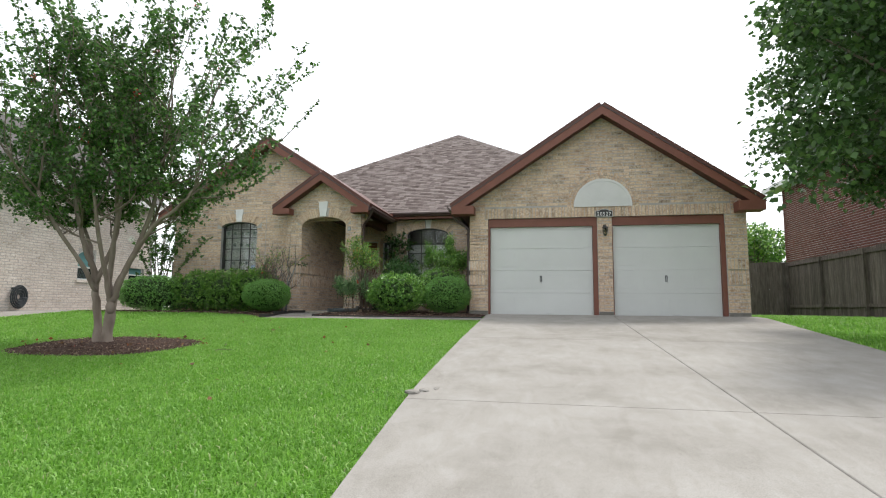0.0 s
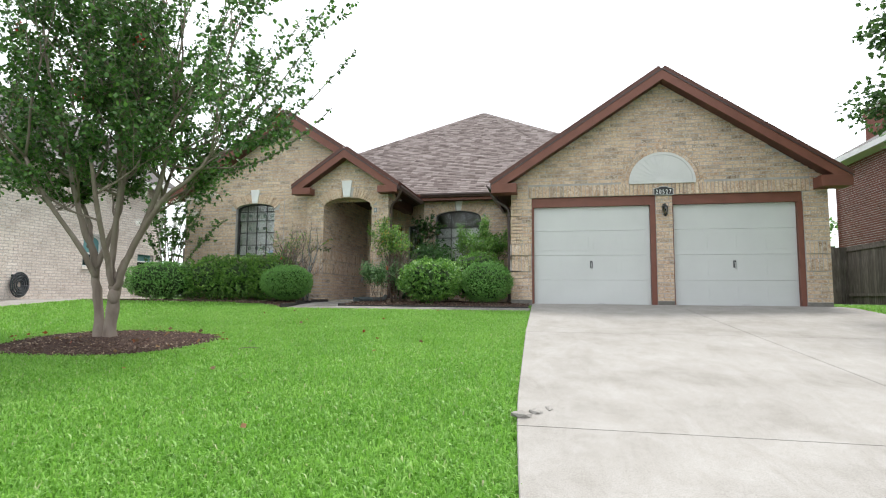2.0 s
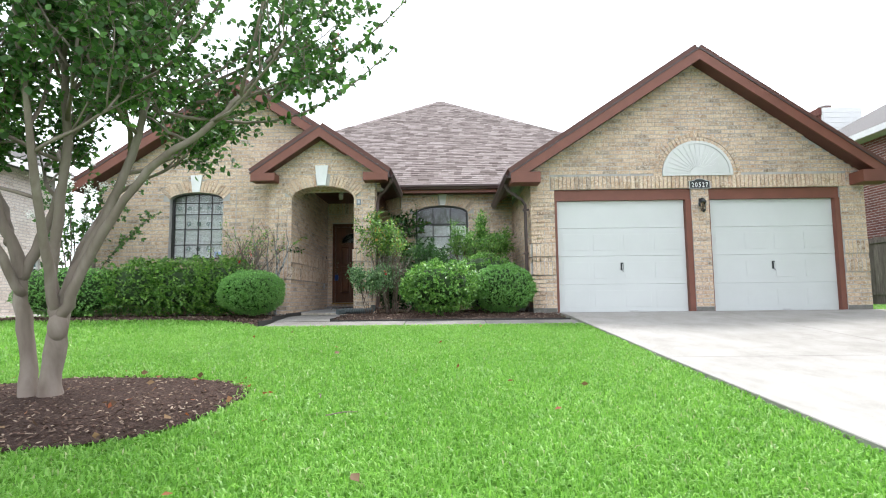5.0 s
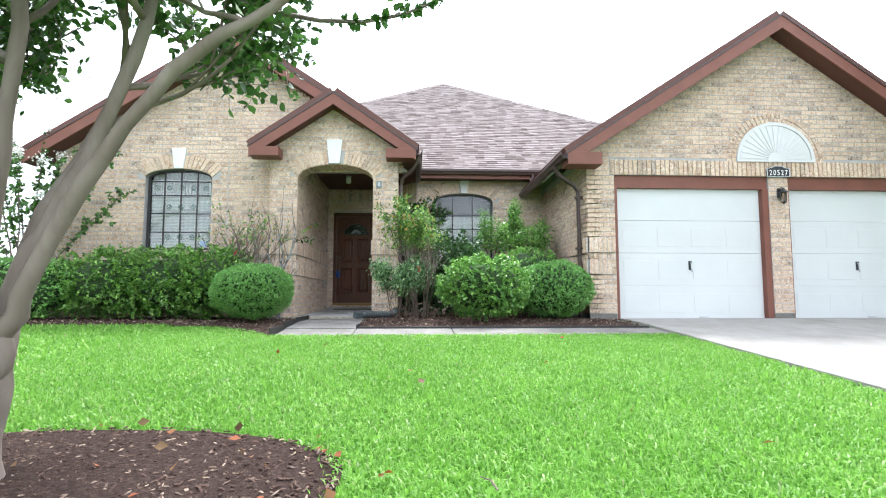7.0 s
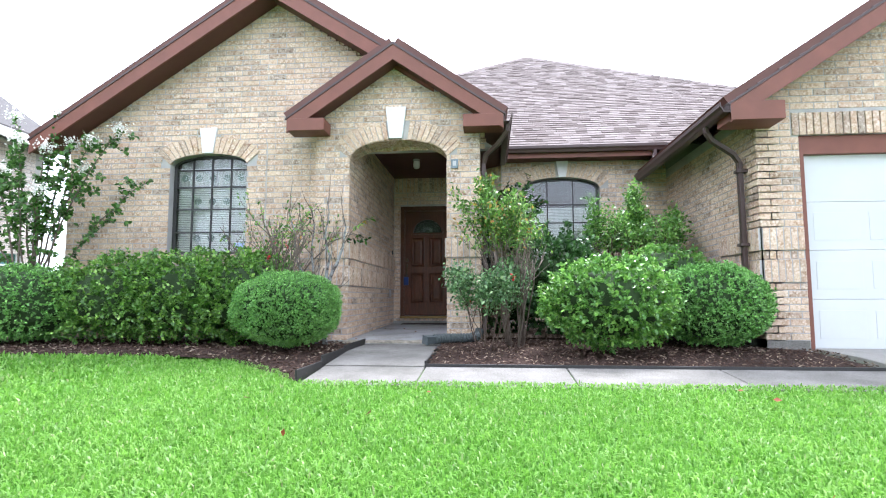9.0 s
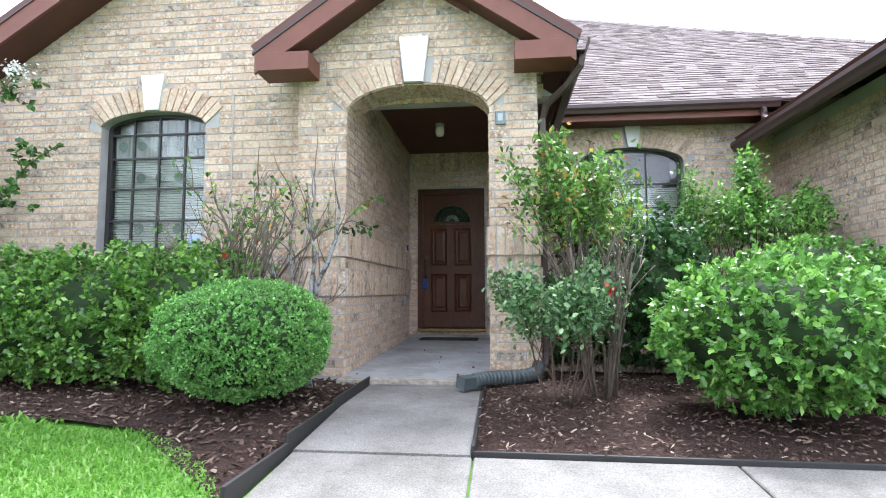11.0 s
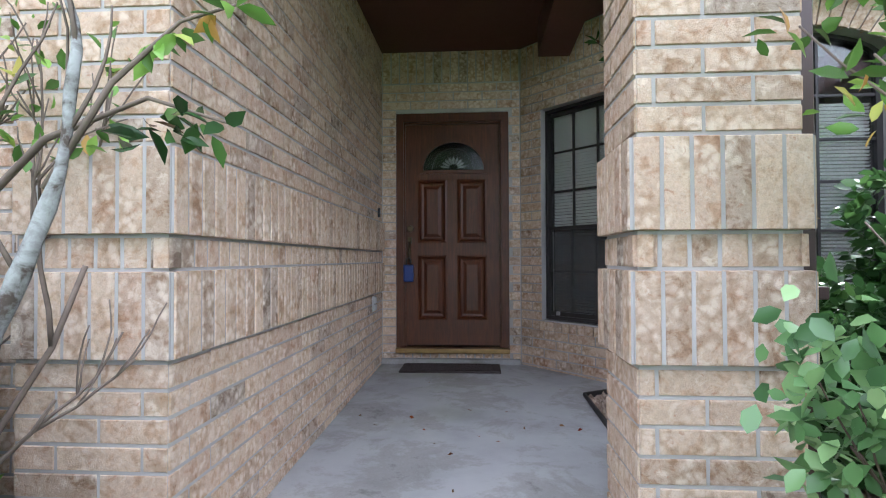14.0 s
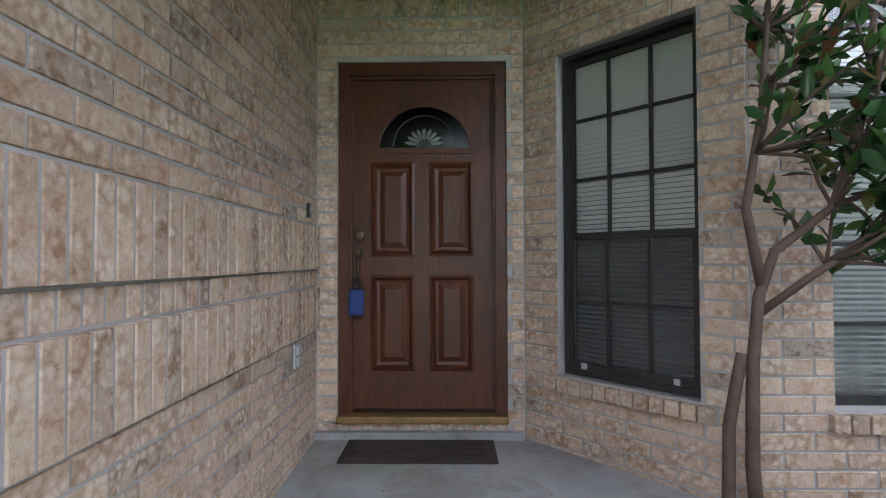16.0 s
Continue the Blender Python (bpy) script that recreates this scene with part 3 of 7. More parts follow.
# recessed wall with the arched window
W2C, W2H, W2Z0, W2S, W2R = -2.25, 0.655, 0.50, 2.43, 0.19
wall_recess = wall("wall_recess", front_r, rect(-3.25, GX0, -0.3, 3.0), [[(W2C - W2H, W2Z0), (W2C + W2H, W2Z0)] + arch_curve(W2C, W2H, W2S, W2R, 12)], 0.2)
keep = minus(None, arched(W2C, W2H, W2Z0, W2S, W2R), arched(W2C, W2H, W2S, W2S, W2R, 0.25, 2.0, 0.14), block(W2C - W2H - 0.03, W2C + W2H + 0.03, W2Z0 - 0.09, W2Z0))
lay(wall_recess, front_r, courses(-3.24, GX0, 0.037, 2.95, keep) + soldiers(W2C - W2H - 0.03, W2C + W2H + 0.03, W2Z0 - 0.08, W2Z0 - 0.005, 0.03), BRICK,
    near=lambda u, z: abs(u + 3.0), most=120)
voussoirs(wall_recess, front_r, W2C, W2H, W2S, W2R, 0.245, 20, BRICK, lambda x: abs(x) > 0.10)
# far sides, which close the house
tagged(obj("wall_west", box(-9.5, -9.3, 1.2, 9, -0.3, 2.7), MORTAR), "plain end wall of the brick house", "wall", kind="structure")

# porch floor and ceiling
porch_floor = tagged(new("porch_floor"), "smooth grey concrete porch slab with worn front edge", "floor", kind="structure")
PORCH = mat("porch_concrete", 0.7, spec=0.3)
_c = ramp(PORCH, noise_tex(PORCH, 1.4, 6, 0.6), [(0.3, (0.246, 0.246, 0.251)), (0.5, (0.323, 0.323, 0.327)), (0.75, (0.374, 0.370, 0.357))])
_m = ramp(PORCH, noise_tex(PORCH, 0.9, 3), [(0.55, (1, 1, 1)), (0.7, (0.78, 0.80, 0.66))])
_w = ramp(PORCH, noise_tex(PORCH, 2.6, 8, 0.75, 0.3), [(0.48, (1, 1, 1)), (0.56, (0.80, 0.78, 0.74)), (0.60, (0.88, 0.86, 0.84)), (0.70, (0.5, 0.48, 0.45))])
wire(PORCH, mix(PORCH, 1.0, mix(PORCH, 1.0, _c, _m, "MULTIPLY"), _w, "MULTIPLY"), bsdf(PORCH).inputs["Base Color"])
bump(PORCH, noise_tex(PORCH, 40, 5), 0.2, 0.004)
part("slab", prism([(AX0 + 0.01, 0.42), (-4.03, 0.42), (-4.03, 1.02), (-3.72, 1.02), (-3.72, 2.95), (-3.36, 3.18), (-4.06, 3.96), (AX0 + 0.01, 3.96)], [],
                   lambda u, v, d: Vector((u, v, floor_z(v) + d)), 0.3), PORCH, porch_floor)
WORN = paint("worn_slab_edge", (0.36, 0.32, 0.26), 0.95, 0.45, 16.0, grain=90.0, relief=0.6)
edge_rnd = random.Random(8)
back = [(AX0 + 0.012 + 1.246 * k / 24, 0.54 + 0.035 * math.sin(k * 1.1) + edge_rnd.uniform(-0.02, 0.02)) for k in range(25)]
part("worn_edge", prism([(AX0 + 0.012, 0.414), (-4.032, 0.414)] + back[::-1], [], lambda u, v, d: Vector((u, v, floor_z(v) + 0.004 + d)), 0.03), WORN, porch_floor, "worn tan front edge of the slab")
CEIL = 2.86
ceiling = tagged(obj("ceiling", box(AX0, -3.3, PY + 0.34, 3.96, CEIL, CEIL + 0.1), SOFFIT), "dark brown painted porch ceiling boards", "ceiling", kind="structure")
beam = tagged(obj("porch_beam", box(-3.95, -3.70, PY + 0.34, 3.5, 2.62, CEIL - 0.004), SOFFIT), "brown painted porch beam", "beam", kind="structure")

# ---- roofs ----
SHINGLE = mat("brown_shingle", 0.95, spec=0.1)
_b = ramp(SHINGLE, chance(SHINGLE), [(0.0, (0.085, 0.068, 0.062)), (0.25, (0.135, 0.11, 0.103)), (0.7, (0.185, 0.156, 0.148)), (0.9, (0.21, 0.18, 0.172)), (1.0, (0.105, 0.085, 0.078))])
_n = ramp(SHINGLE, noise_tex(SHINGLE, 140, 3), [(0.3, (0.7, 0.7, 0.7)), (0.7, (1.25, 1.25, 1.25))])
wire(SHINGLE, mix(SHINGLE, 1.0, _b, _n, "MULTIPLY"), bsdf(SHINGLE).inputs["Base Color"])
bump(SHINGLE, noise_tex(SHINGLE, 120, 3), 0.5, 0.004)


def shingles(roof, origin, along, up, widths, length, tab=0.24, course=0.13):
    """Overlapping tabs on a slope: along the eave, up the slope; widths(s) gives the reach at s metres up."""
    o, a, u = Vector(origin), Vector(along).normalized(), Vector(up).normalized()
    n = a.cross(u).normalized()
    rnd = random.Random(int(abs(o.x * 100) + length * 10))
    verts, faces = [], []
    rows = int(length / course) + 1
    for r in range(rows):
        s0, s1 = r * course, min((r + 1) * course + 0.02, length)
        lo, hi = widths(min(s0 + course * 0.5, length))
        x = lo - rnd.uniform(0, tab)
        while x < hi:
            w = tab * rnd.choice((0.6, 0.8, 1.0))
            x0, x1 = max(x, lo), min(x + w - 0.004, hi)
            if x1 - x0 > 0.02:
                b = len(verts)
                t = 0.010 + rnd.choice((0.0, 0.005))
                drop = rnd.choice((0.0, 0.0, -0.012))
                for x_, s_, h in ((x0, s0 + drop, t), (x1, s0 + drop, t), (x1, s1, 0.002), (x0, s1, 0.002), (x0, s0 + drop, -0.004), (x1, s0 + drop, -0.004)):
                    verts.append(o + a * x_ + u * s_ + n * h)
                faces += [(b, b + 1, b + 2, b + 3), (b + 4, b + 5, b + 1, b), (b + 4, b, b + 3), (b + 1, b + 5, b + 2)]
            x += w
    ob = raw("shingles", verts, faces, SHINGLE, roof)
    ob["kind"] = "stuff"


def gable_roof(name, label, c, apex, slope_l, half_l, half_r, y0, y1, over_thick=0.10, fascia=0.19, wall_y=None, slope_r=None):
    """A gable roof with its ridge along y: two slopes, the rake boards in front, boxed eaves and a dark drip edge."""
    roof = tagged(new(name), label, "roof", kind="structure")
    for side, half, slope in ((-1, half_l, slope_l), (1, half_r, slope_r or slope_l)):
        ez = apex - slope * half
        pts = [(c, y0, apex), (c, y1, apex), (c + side * half, y1, ez), (c + side * half, y0, ez)]
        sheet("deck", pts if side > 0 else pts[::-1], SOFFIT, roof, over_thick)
        run = math.hypot(half, slope * half)
        up = Vector((-side * half, 0, slope * half)) / run
        along = Vector((0, side, 0))
        start = Vector((c + side * (half + 0.015), y0 - 0.02 if side > 0 else y1, ez - 0.01))
        length = y1 - y0 + 0.02
        shingles(roof, start + Vector((0, 0, 0.012)), along, up, lambda s: (0, length), run + 0.02)
        # rake board: upright face under the slope's edge
        bm = bmesh.new()
        k = fascia
        pl = lambda u, z, d: Vector((u, y0 - 0.004 - d - 0.03, z))
        top = lambda x: apex - slope * abs(x - c) - 0.012
        x_in, x_out = c, c + side * half
        outline = [(x_in, top(x_in)), (x_out, top(x_out)), (x_out, top(x_out) - k), (x_in, top(x_in) - k * 1.12)]
        add_prism(bm, outline, [], lambda u, z, d: Vector((u, y0 - 0.034 - d, z)), 0.03)
        part("rake_board", bm, TRIM, roof, "brown painted rake board")
        bm = bmesh.new()
        add_prism(bm, [(x_in, top(x_in) + 0.03), (x_out + side * 0.02, top(x_out) + 0.015), (x_out + side * 0.02, top(x_out) - 0.01), (x_in, top(x_in) - 0.006)], [],
                  lambda u, z, d: Vector((u, y0 - 0.045 - d, z)), 0.03)
        part("drip_edge", bm, DARK_TRIM, roof, "dark metal drip edge")
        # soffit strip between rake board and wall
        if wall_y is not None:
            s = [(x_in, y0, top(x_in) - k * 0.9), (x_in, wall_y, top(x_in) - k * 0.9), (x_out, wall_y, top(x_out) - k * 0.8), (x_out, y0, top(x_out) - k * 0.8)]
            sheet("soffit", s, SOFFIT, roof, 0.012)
    return roof


def eave_return(roof, x_out, x_in, z_top, y0, wall_y, fascia=0.155):
    """The boxed end of an eave: a flat board that faces forward, with its underside."""
    part("eave_return", add_box(bmesh.new(), min(x_out, x_in), max(x_out, x_in), y0 - 0.037, wall_y, z_top - fascia, z_top, 0.004), TRIM, roof, "brown boxed eave end")


roof_garage = gable_roof("roof_garage", "brown shingled garage gable roof with reddish brown rake boards", GC, 4.98, G_SLOPE, 3.60, 3.42, -0.33, 6.5, wall_y=-0.002, slope_r=0.702)
eave_return(roof_garage, -0.91, -0.36, 2.64, -0.33, -0.002, 0.20)
eave_return(roof_garage, 6.11, 5.56, 2.60, -0.33, -0.002, 0.22)
roof_front = gable_roof("roof_front", "brown shingled gable roof with reddish brown rake boards", W_C, 4.95, W_SLOPE, 3.35, 2.3, 0.66, 8, wall_y=WY - 0.002)
roof_porch = gable_roof("roof_porch", "small brown shingled porch gable with reddish brown rake boards", P_C, 3.81, P_SLOPE, 1.37, 1.39, 0.40, 4.2, wall_y=PY - 0.002, fascia=0.18)
eave_return(roof_porch, -6.03, -5.55, 2.86, 0.40, PY - 0.002, 0.16)
eave_return(roof_porch, -3.28, -3.78, 2.85, 0.40, PY - 0.002, 0.16)

roof_main = tagged(new("roof_main"), "large brown shingled hip roof", "roof", kind="structure")
APEX, EAVE_Y, EAVE_Z = Vector((-2.34, 9.5, 7.70)), 2.68, 3.06
run = APEX.y - EAVE_Y
HW = 7.4
shingles(roof_main, (APEX.x, EAVE_Y, EAVE_Z), (1, 0, 0), (0, run, APEX.z - EAVE_Z), lambda s: (-HW * (1 - s / math.hypot(run, APEX.z - EAVE_Z)), HW * (1 - s / math.hypot(run, APEX.z - EAVE_Z))), math.hypot(run, APEX.z - EAVE_Z))
corners = [Vector((APEX.x - HW, EAVE_Y, EAVE_Z)), Vector((APEX.x + HW, EAVE_Y, EAVE_Z)), Vector((APEX.x + HW, 16, EAVE_Z)), Vector((APEX.x - HW, 16, EAVE_Z))]
bm = bmesh.new()
cv, av = [bm.verts.new(c - Vector((0, 0, 0.02))) for c in corners], bm.verts.new(APEX - Vector((0, 0, 0.02)))
for i in range(4):
    bm.faces.new((cv[i], cv[(i + 1) % 4], av))
bm.faces.new(cv[::-1])
part("deck", bm, SHINGLE, roof_main)
for c in corners[:2]:
    bm = bmesh.new()
    d = (c - APEX)
    n = int(d.length / 0.2)
    for i in range(n):
        a, b = APEX + d * (i / n), APEX + d * ((i + 1.25) / n)
        side = Vector((d.y, -d.x, 0)).normalized() * 0.12
        vs = [bm.verts.new(p) for p in (a - side - Vector((0, 0, .05)), a + Vector((0, 0, .025)), a + side - Vector((0, 0, .05)), b + side - Vector((0, 0, .04)), b + Vector((0, 0, .045)), b - side - Vector((0, 0, .04)))]
        bm.faces.new((vs[0], vs[1], vs[4], vs[5]))
        bm.faces.new((vs[1], vs[2], vs[3], vs[4]))
    part("hip_cap", bm, SHINGLE, roof_main)
part("fascia", box(-3.9, GX0 - 0.3, EAVE_Y + 0.0, EAVE_Y + 0.03, EAVE_Z - 0.19, EAVE_Z - 0.01), TRIM, roof_main)
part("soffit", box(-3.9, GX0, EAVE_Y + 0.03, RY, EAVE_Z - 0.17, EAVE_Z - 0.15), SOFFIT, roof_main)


# ---- doors and windows ----
def glass_mat(name, tint=(0.9, 0.93, 0.93), rough=0.0):
    m = mat(name, rough, spec=0.5)
    b = bsdf(m)
    b.inputs["Base Color"].default_value = (*tint, 1)
    b.inputs["Transmission Weight"].default_value = 1.0
    b.inputs["IOR"].default_value = 1.45
    return m


GLASS = glass_mat("window_glass")
LEADED = glass_mat("leaded_glass", (0.25, 0.29, 0.29), 0.12)
BLIND = paint("blind_slat", (0.86, 0.86, 0.83), 0.5, 0.05, 5.0, relief=0.03)
CURTAIN = paint("curtain_cloth", (0.350, 0.360, 0.330), 0.9, 0.08, 5.0, relief=0.2)
# dark colour stands in for unlit interiors behind the openings
DARK_BACK = paint("dark_backing", (0.16, 0.15, 0.14), 0.9, 0.1, 2.0)
SCREEN = paint("insect_screen", (0.045, 0.05, 0.05), 0.8, 0.1, 8.0)


def backing_behind(plane, u0, u1, z0, z1, depth=0.9):
    """A dark box open to the front, added behind a window to block the sky."""
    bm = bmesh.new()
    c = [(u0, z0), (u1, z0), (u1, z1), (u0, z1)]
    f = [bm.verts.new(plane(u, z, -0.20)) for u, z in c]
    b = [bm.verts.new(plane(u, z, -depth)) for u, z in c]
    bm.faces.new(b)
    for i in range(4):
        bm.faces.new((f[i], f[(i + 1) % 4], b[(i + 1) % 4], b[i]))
    return tagged(obj("room_wall", bm, DARK_BACK), "added dark backing box that blocks the sky behind a window", "wall", kind="structure")


def bar(plane, u0, u1, z0, z1, d0, d1, bevel=0.002):
    """A straight bar on a wall's face, from d0 to d1 out of it."""
    return box(u0, u1, -d1, -d0, z0, z1, bevel, Matrix.Translation(plane.o) @ Matrix((plane.u, -plane.n, Vector((0, 0, 1)))).transposed().to_4x4())


def slats(plane, u0, u1, z0, z1, d, step, material, thing_, tilt=0.5):
    verts, faces = [], []
    z = z0
    while z < z1:
        b = len(verts)
        w = step * 0.55
        for du, dd, dz in ((u0, -w * 0.6, -w * tilt), (u1, -w * 0.6, -w * tilt), (u1, w * 0.6, w * tilt), (u0, w * 0.6, w * tilt)):
            verts.append(plane(du, z + dz, d + dd))
        faces.append((b, b + 1, b + 2, b + 3))
        z += step
    ob = raw("slats", verts, faces, material, thing_)
    ob["kind"] = "stuff"
    return ob


def arched_outline(c, h, z0, s, r, inset=0.0):
    return [(c - h + inset, z0 + inset), (c + h - inset, z0 + inset)] + arch_curve(c, h - inset, s, r - inset * 0.7, 14)


def arched_window(name, label, plane, c, h, z0, s, r, cols, rows, blind_top=None, depth=0.1):
    win = tagged(new(name), label, "window", kind="structure")
    d = -depth
    pl = lambda u, z, dd: plane(u, z, d + dd)
    part("window_frame", prism(arched_outline(c, h - 0.004, z0 + 0.004, s, r - 0.004), [arched_outline(c, h, z0, s, r, 0.045)], pl, 0.05), BRONZE, win)
    top = lambda u: s + r * max(0, 1 - ((u - c) / h) ** 2) ** 0.5 - 0.03
    for i in range(1, cols):
        u = c - h + 2 * h * i / cols
        part("muntin", bar(plane, u - 0.010, u + 0.010, z0 + 0.03, top(u), d - 0.035, d - 0.008), BRONZE, win)
    for z in rows:
        part("muntin", bar(plane, c - h + 0.03, c + h - 0.03, z - 0.010, z + 0.010, d - 0.036, d - 0.009), BRONZE, win)
    pane = part("pane", prism(arched_outline(c, h, z0, s, r, 0.04), [], lambda u, z, dd: plane(u, z, d - 0.024 + dd), 0.004), GLASS, win)
    pane.visible_shadow = False
    slats(plane, c - h + 0.04, c + h - 0.04, z0 + 0.05, blind_top or s - 0.02, d - 0.08, 0.026, BLIND, win)
    # curtain in window_1; in window_2 an added pale sheet that brightens the blinds
    n = 44
    rows_ = [[plane(c - h + 0.03 + (2 * h - 0.06) * i / n, z, d - 0.135 + 0.012 * math.sin(i * 1.7)) for i in range(n + 1)] for z in (z0 + 0.01, blind_top or s + r - 0.02)]
    raw("curtain", rows_[0] + rows_[1], [(i, i + 1, n + 2 + i, n + 1 + i) for i in range(n)], CURTAIN, win, True)
    backing_behind(plane, c - h - 0.1, c + h + 0.1, z0 - 0.1, s + r + 0.1)
    return win


window_1 = arched_window("window_1", "arched bronze window with gridded panes, blinds and lace valance", front_w, W1C, W1H, W1Z0, W1S, W1R, 4, (1.50, 1.83, 2.15, 2.40))
window_2 = arched_window("window_2", "tall arched bronze window with gridded panes and closed blinds", front_r, W2C, W2H, W2Z0, W2S, W2R, 3, (0.85, 1.20, 1.55, 1.85, 2.16), blind_top=2.13)
# lace valance with round motifs behind the front window
bm = bmesh.new()
n = 60
vs = [[bm.verts.new(front_w(W1C - W1H + 0.05 + (2 * W1H - 0.1) * i / n, z, -0.155 + 0.012 * math.sin(i * 1.9))) for i in range(n + 1)] for z in (2.16, 2.42)]
for i in range(n):
    bm.faces.new((vs[0][i], vs[0][i + 1], vs[1][i + 1], vs[1][i]))
part("valance", bm, CURTAIN, window_1, "pale lace valance")
LACE = paint("lace_motif", (0.16, 0.2, 0.17), 0.9, 0.1)
for k, mz in [(k, 2.29) for k in range(5)] + [(k, z) for z in (1.42, 1.95) for k in (1, 2, 3)]:
    u = W1C - 0.42 + k * 0.21
    bm = bmesh.new()
    bmesh.ops.create_circle(bm, cap_ends=True, segments=14, radius=0.052)
    for v in bm.verts:
        v.co = front_w(u + v.co.x, mz + v.co.y, -0.140)
    part("motif", bm, LACE, window_1)
# a small sticker in the corner of the front window
part("sticker", bar(front_w, W1C + 0.36, W1C + 0.50, W1Z0 + 0.06, W1Z0 + 0.17, -0.123, -0.121, 0), paint("sticker_blue", (0.35, 0.45, 0.66), 0.4), window_1, "small pale blue sticker")

# angled porch window: two sashes
window_3 = tagged(new("window_3"), "black double-hung porch window with gridded panes and closed blinds", "window", kind="structure")
U0, U1, Z0, Z1, ZM = 0.25, 1.0, 0.51, 2.262, 1.26
part("window_frame", prism(rect(U0, U1, Z0, Z1), [rect(U0 + 0.022, U1 - 0.024, Z0 + 0.030, Z1 - 0.022)], lambda u, z, d: angled(u, z, d - 0.045), 0.05), BRONZE, window_3)
for lo, hi, d, rows in ((ZM - 0.02, Z1 - 0.03, -0.085, 3), (Z0 + 0.03, ZM + 0.02, -0.060, 2)):
    part("sash", prism(rect(U0 + 0.020, U1 - 0.022, lo, hi), [rect(U0 + 0.042, U1 - 0.044, lo + 0.035, hi - 0.028)], lambda u, z, dd, d=d: angled(u, z, d + dd), 0.022), BRONZE, window_3)
    for i in (1, 2):
        u = U0 + 0.022 + (U1 - U0 - 0.044) * i / 3
        part("muntin", bar(angled, u - 0.009, u + 0.009, lo + 0.03, hi - 0.02, d - 0.020, d - 0.003), BRONZE, window_3)
    for i in range(1, rows):
        z = lo + (hi - lo) * i / rows
        part("muntin", bar(angled, U0 + 0.035, U1 - 0.037, z - 0.009, z + 0.009, d - 0.021, d - 0.004), BRONZE, window_3)
    pane = part("pane", bar(angled, U0 + 0.032, U1 - 0.034, lo + 0.02, hi - 0.02, d - 0.014, d - 0.010, 0), GLASS, window_3)
    pane.visible_shadow = False
for u in (U0 + 0.12, U1 - 0.12):
    part("latch", bar(angled, u - 0.015, u + 0.015, Z0 + 0.035, Z0 + 0.065, -0.06, -0.045), GREY_PLASTIC, window_3, "small grey sash latch")
slats(angled, U0 + 0.03, U1 - 0.03, Z0 + 0.05, Z1 - 0.03, -0.128, 0.026, BLIND, window_3, 0.72)
screen = part("screen", bar(angled, U0 + 0.04, U1 - 0.04, Z0 + 0.05, ZM, -0.104, -0.102, 0), SCREEN, window_3, "dark insect screen on the lower sash")
SCREEN.node_tree.nodes["Principled BSDF"].inputs["Alpha"].default_value = 0.55
backing_behind(angled, 0.1, 1.15, 0.3, 2.4, 0.6)

# white keystones
def keystone(plane, c, z0, z1, w0, w1, d=0.045):
    return tagged(obj("keystone", prism([(c - w0, z0), (c + w0, z0), (c + w1, z1), (c - w1, z1)], [], lambda u, z, dd: plane(u, z, d + dd), 0.07), KEY_WHITE), "white painted keystone over a brick arch", "keystone", "keystones", kind="structure")


keystone(front_w, W1C, 2.61, 2.97, 0.075, 0.125)
keystone(front_p, P_C, 2.645, 3.06, 0.085, 0.135)
keystone(front_r, W2C + 0.03, 2.62, 2.93, 0.06, 0.105)

# front door
WOOD = mat("stained_door_wood", 0.42, spec=0.4)
_at = coords(WOOD, (14, 14, 1.1))
_g = ramp(WOOD, noise_tex(WOOD, 5, 6, 0.65, 0.6, _at), [(0.3, (0.044, 0.011, 0.003)), (0.55, (0.080, 0.022, 0.007)), (0.75, (0.113, 0.036, 0.011))])
_v = ramp(WOOD, noise_tex(WOOD, 2.0, 3), [(0.3, (0.75, 0.75, 0.75)), (0.7, (1.15, 1.15, 1.15))])
wire(WOOD, mix(WOOD, 1.0, _g, _v, "MULTIPLY"), bsdf(WOOD).inputs["Base Color"])
bump(WOOD, noise_tex(WOOD, 9, 5, 0.6, 0.4, _at), 0.15, 0.003)
BRASS = paint("aged_brass", (0.26, 0.17, 0.07), 0.45, 0.25, 12.0, metal=0.7)
DARK_BRASS = paint("dark_brass", (0.10, 0.075, 0.045), 0.4, 0.2, 12.0, metal=0.8)
door_1 = tagged(new("door_1"), "closed dark stained wooden front door with four panels and a leaded fanlight", "door", kind="structure")
dp = lambda d0: (lambda u, z, d: door_p(u, z, d0 + d))
DW0, DW1 = DX_0 + 0.065, DX_1 - 0.065
part("door_frame", prism([(DX_0, DZ0), (DW0, DZ0), (DW0, DZ1 - 0.075), (DW1, DZ1 - 0.075), (DW1, DZ0), (DX_1, DZ0), (DX_1, DZ1), (DX_0, DZ1)], [], dp(-0.02), 0.14), WOOD, door_1)
part("door_stop", prism([(DW0, DZ0), (DW0 + 0.014, DZ0), (DW0 + 0.014, DZ1 - 0.09), (DW1 - 0.014, DZ1 - 0.09), (DW1 - 0.014, DZ0), (DW1, DZ0), (DW1, DZ1 - 0.075), (DW0, DZ1 - 0.075)], [], dp(-0.045), 0.10), WOOD, door_1)
FC, FH, FZ, FR = -4.65, 0.285, 1.80, 0.275
panels = [(u0, u1, z0, z1) for u0, u1 in ((-4.975, -4.707), (-4.620, -4.352)) for z0, z1 in ((0.468, 1.048), (1.157, 1.728))]
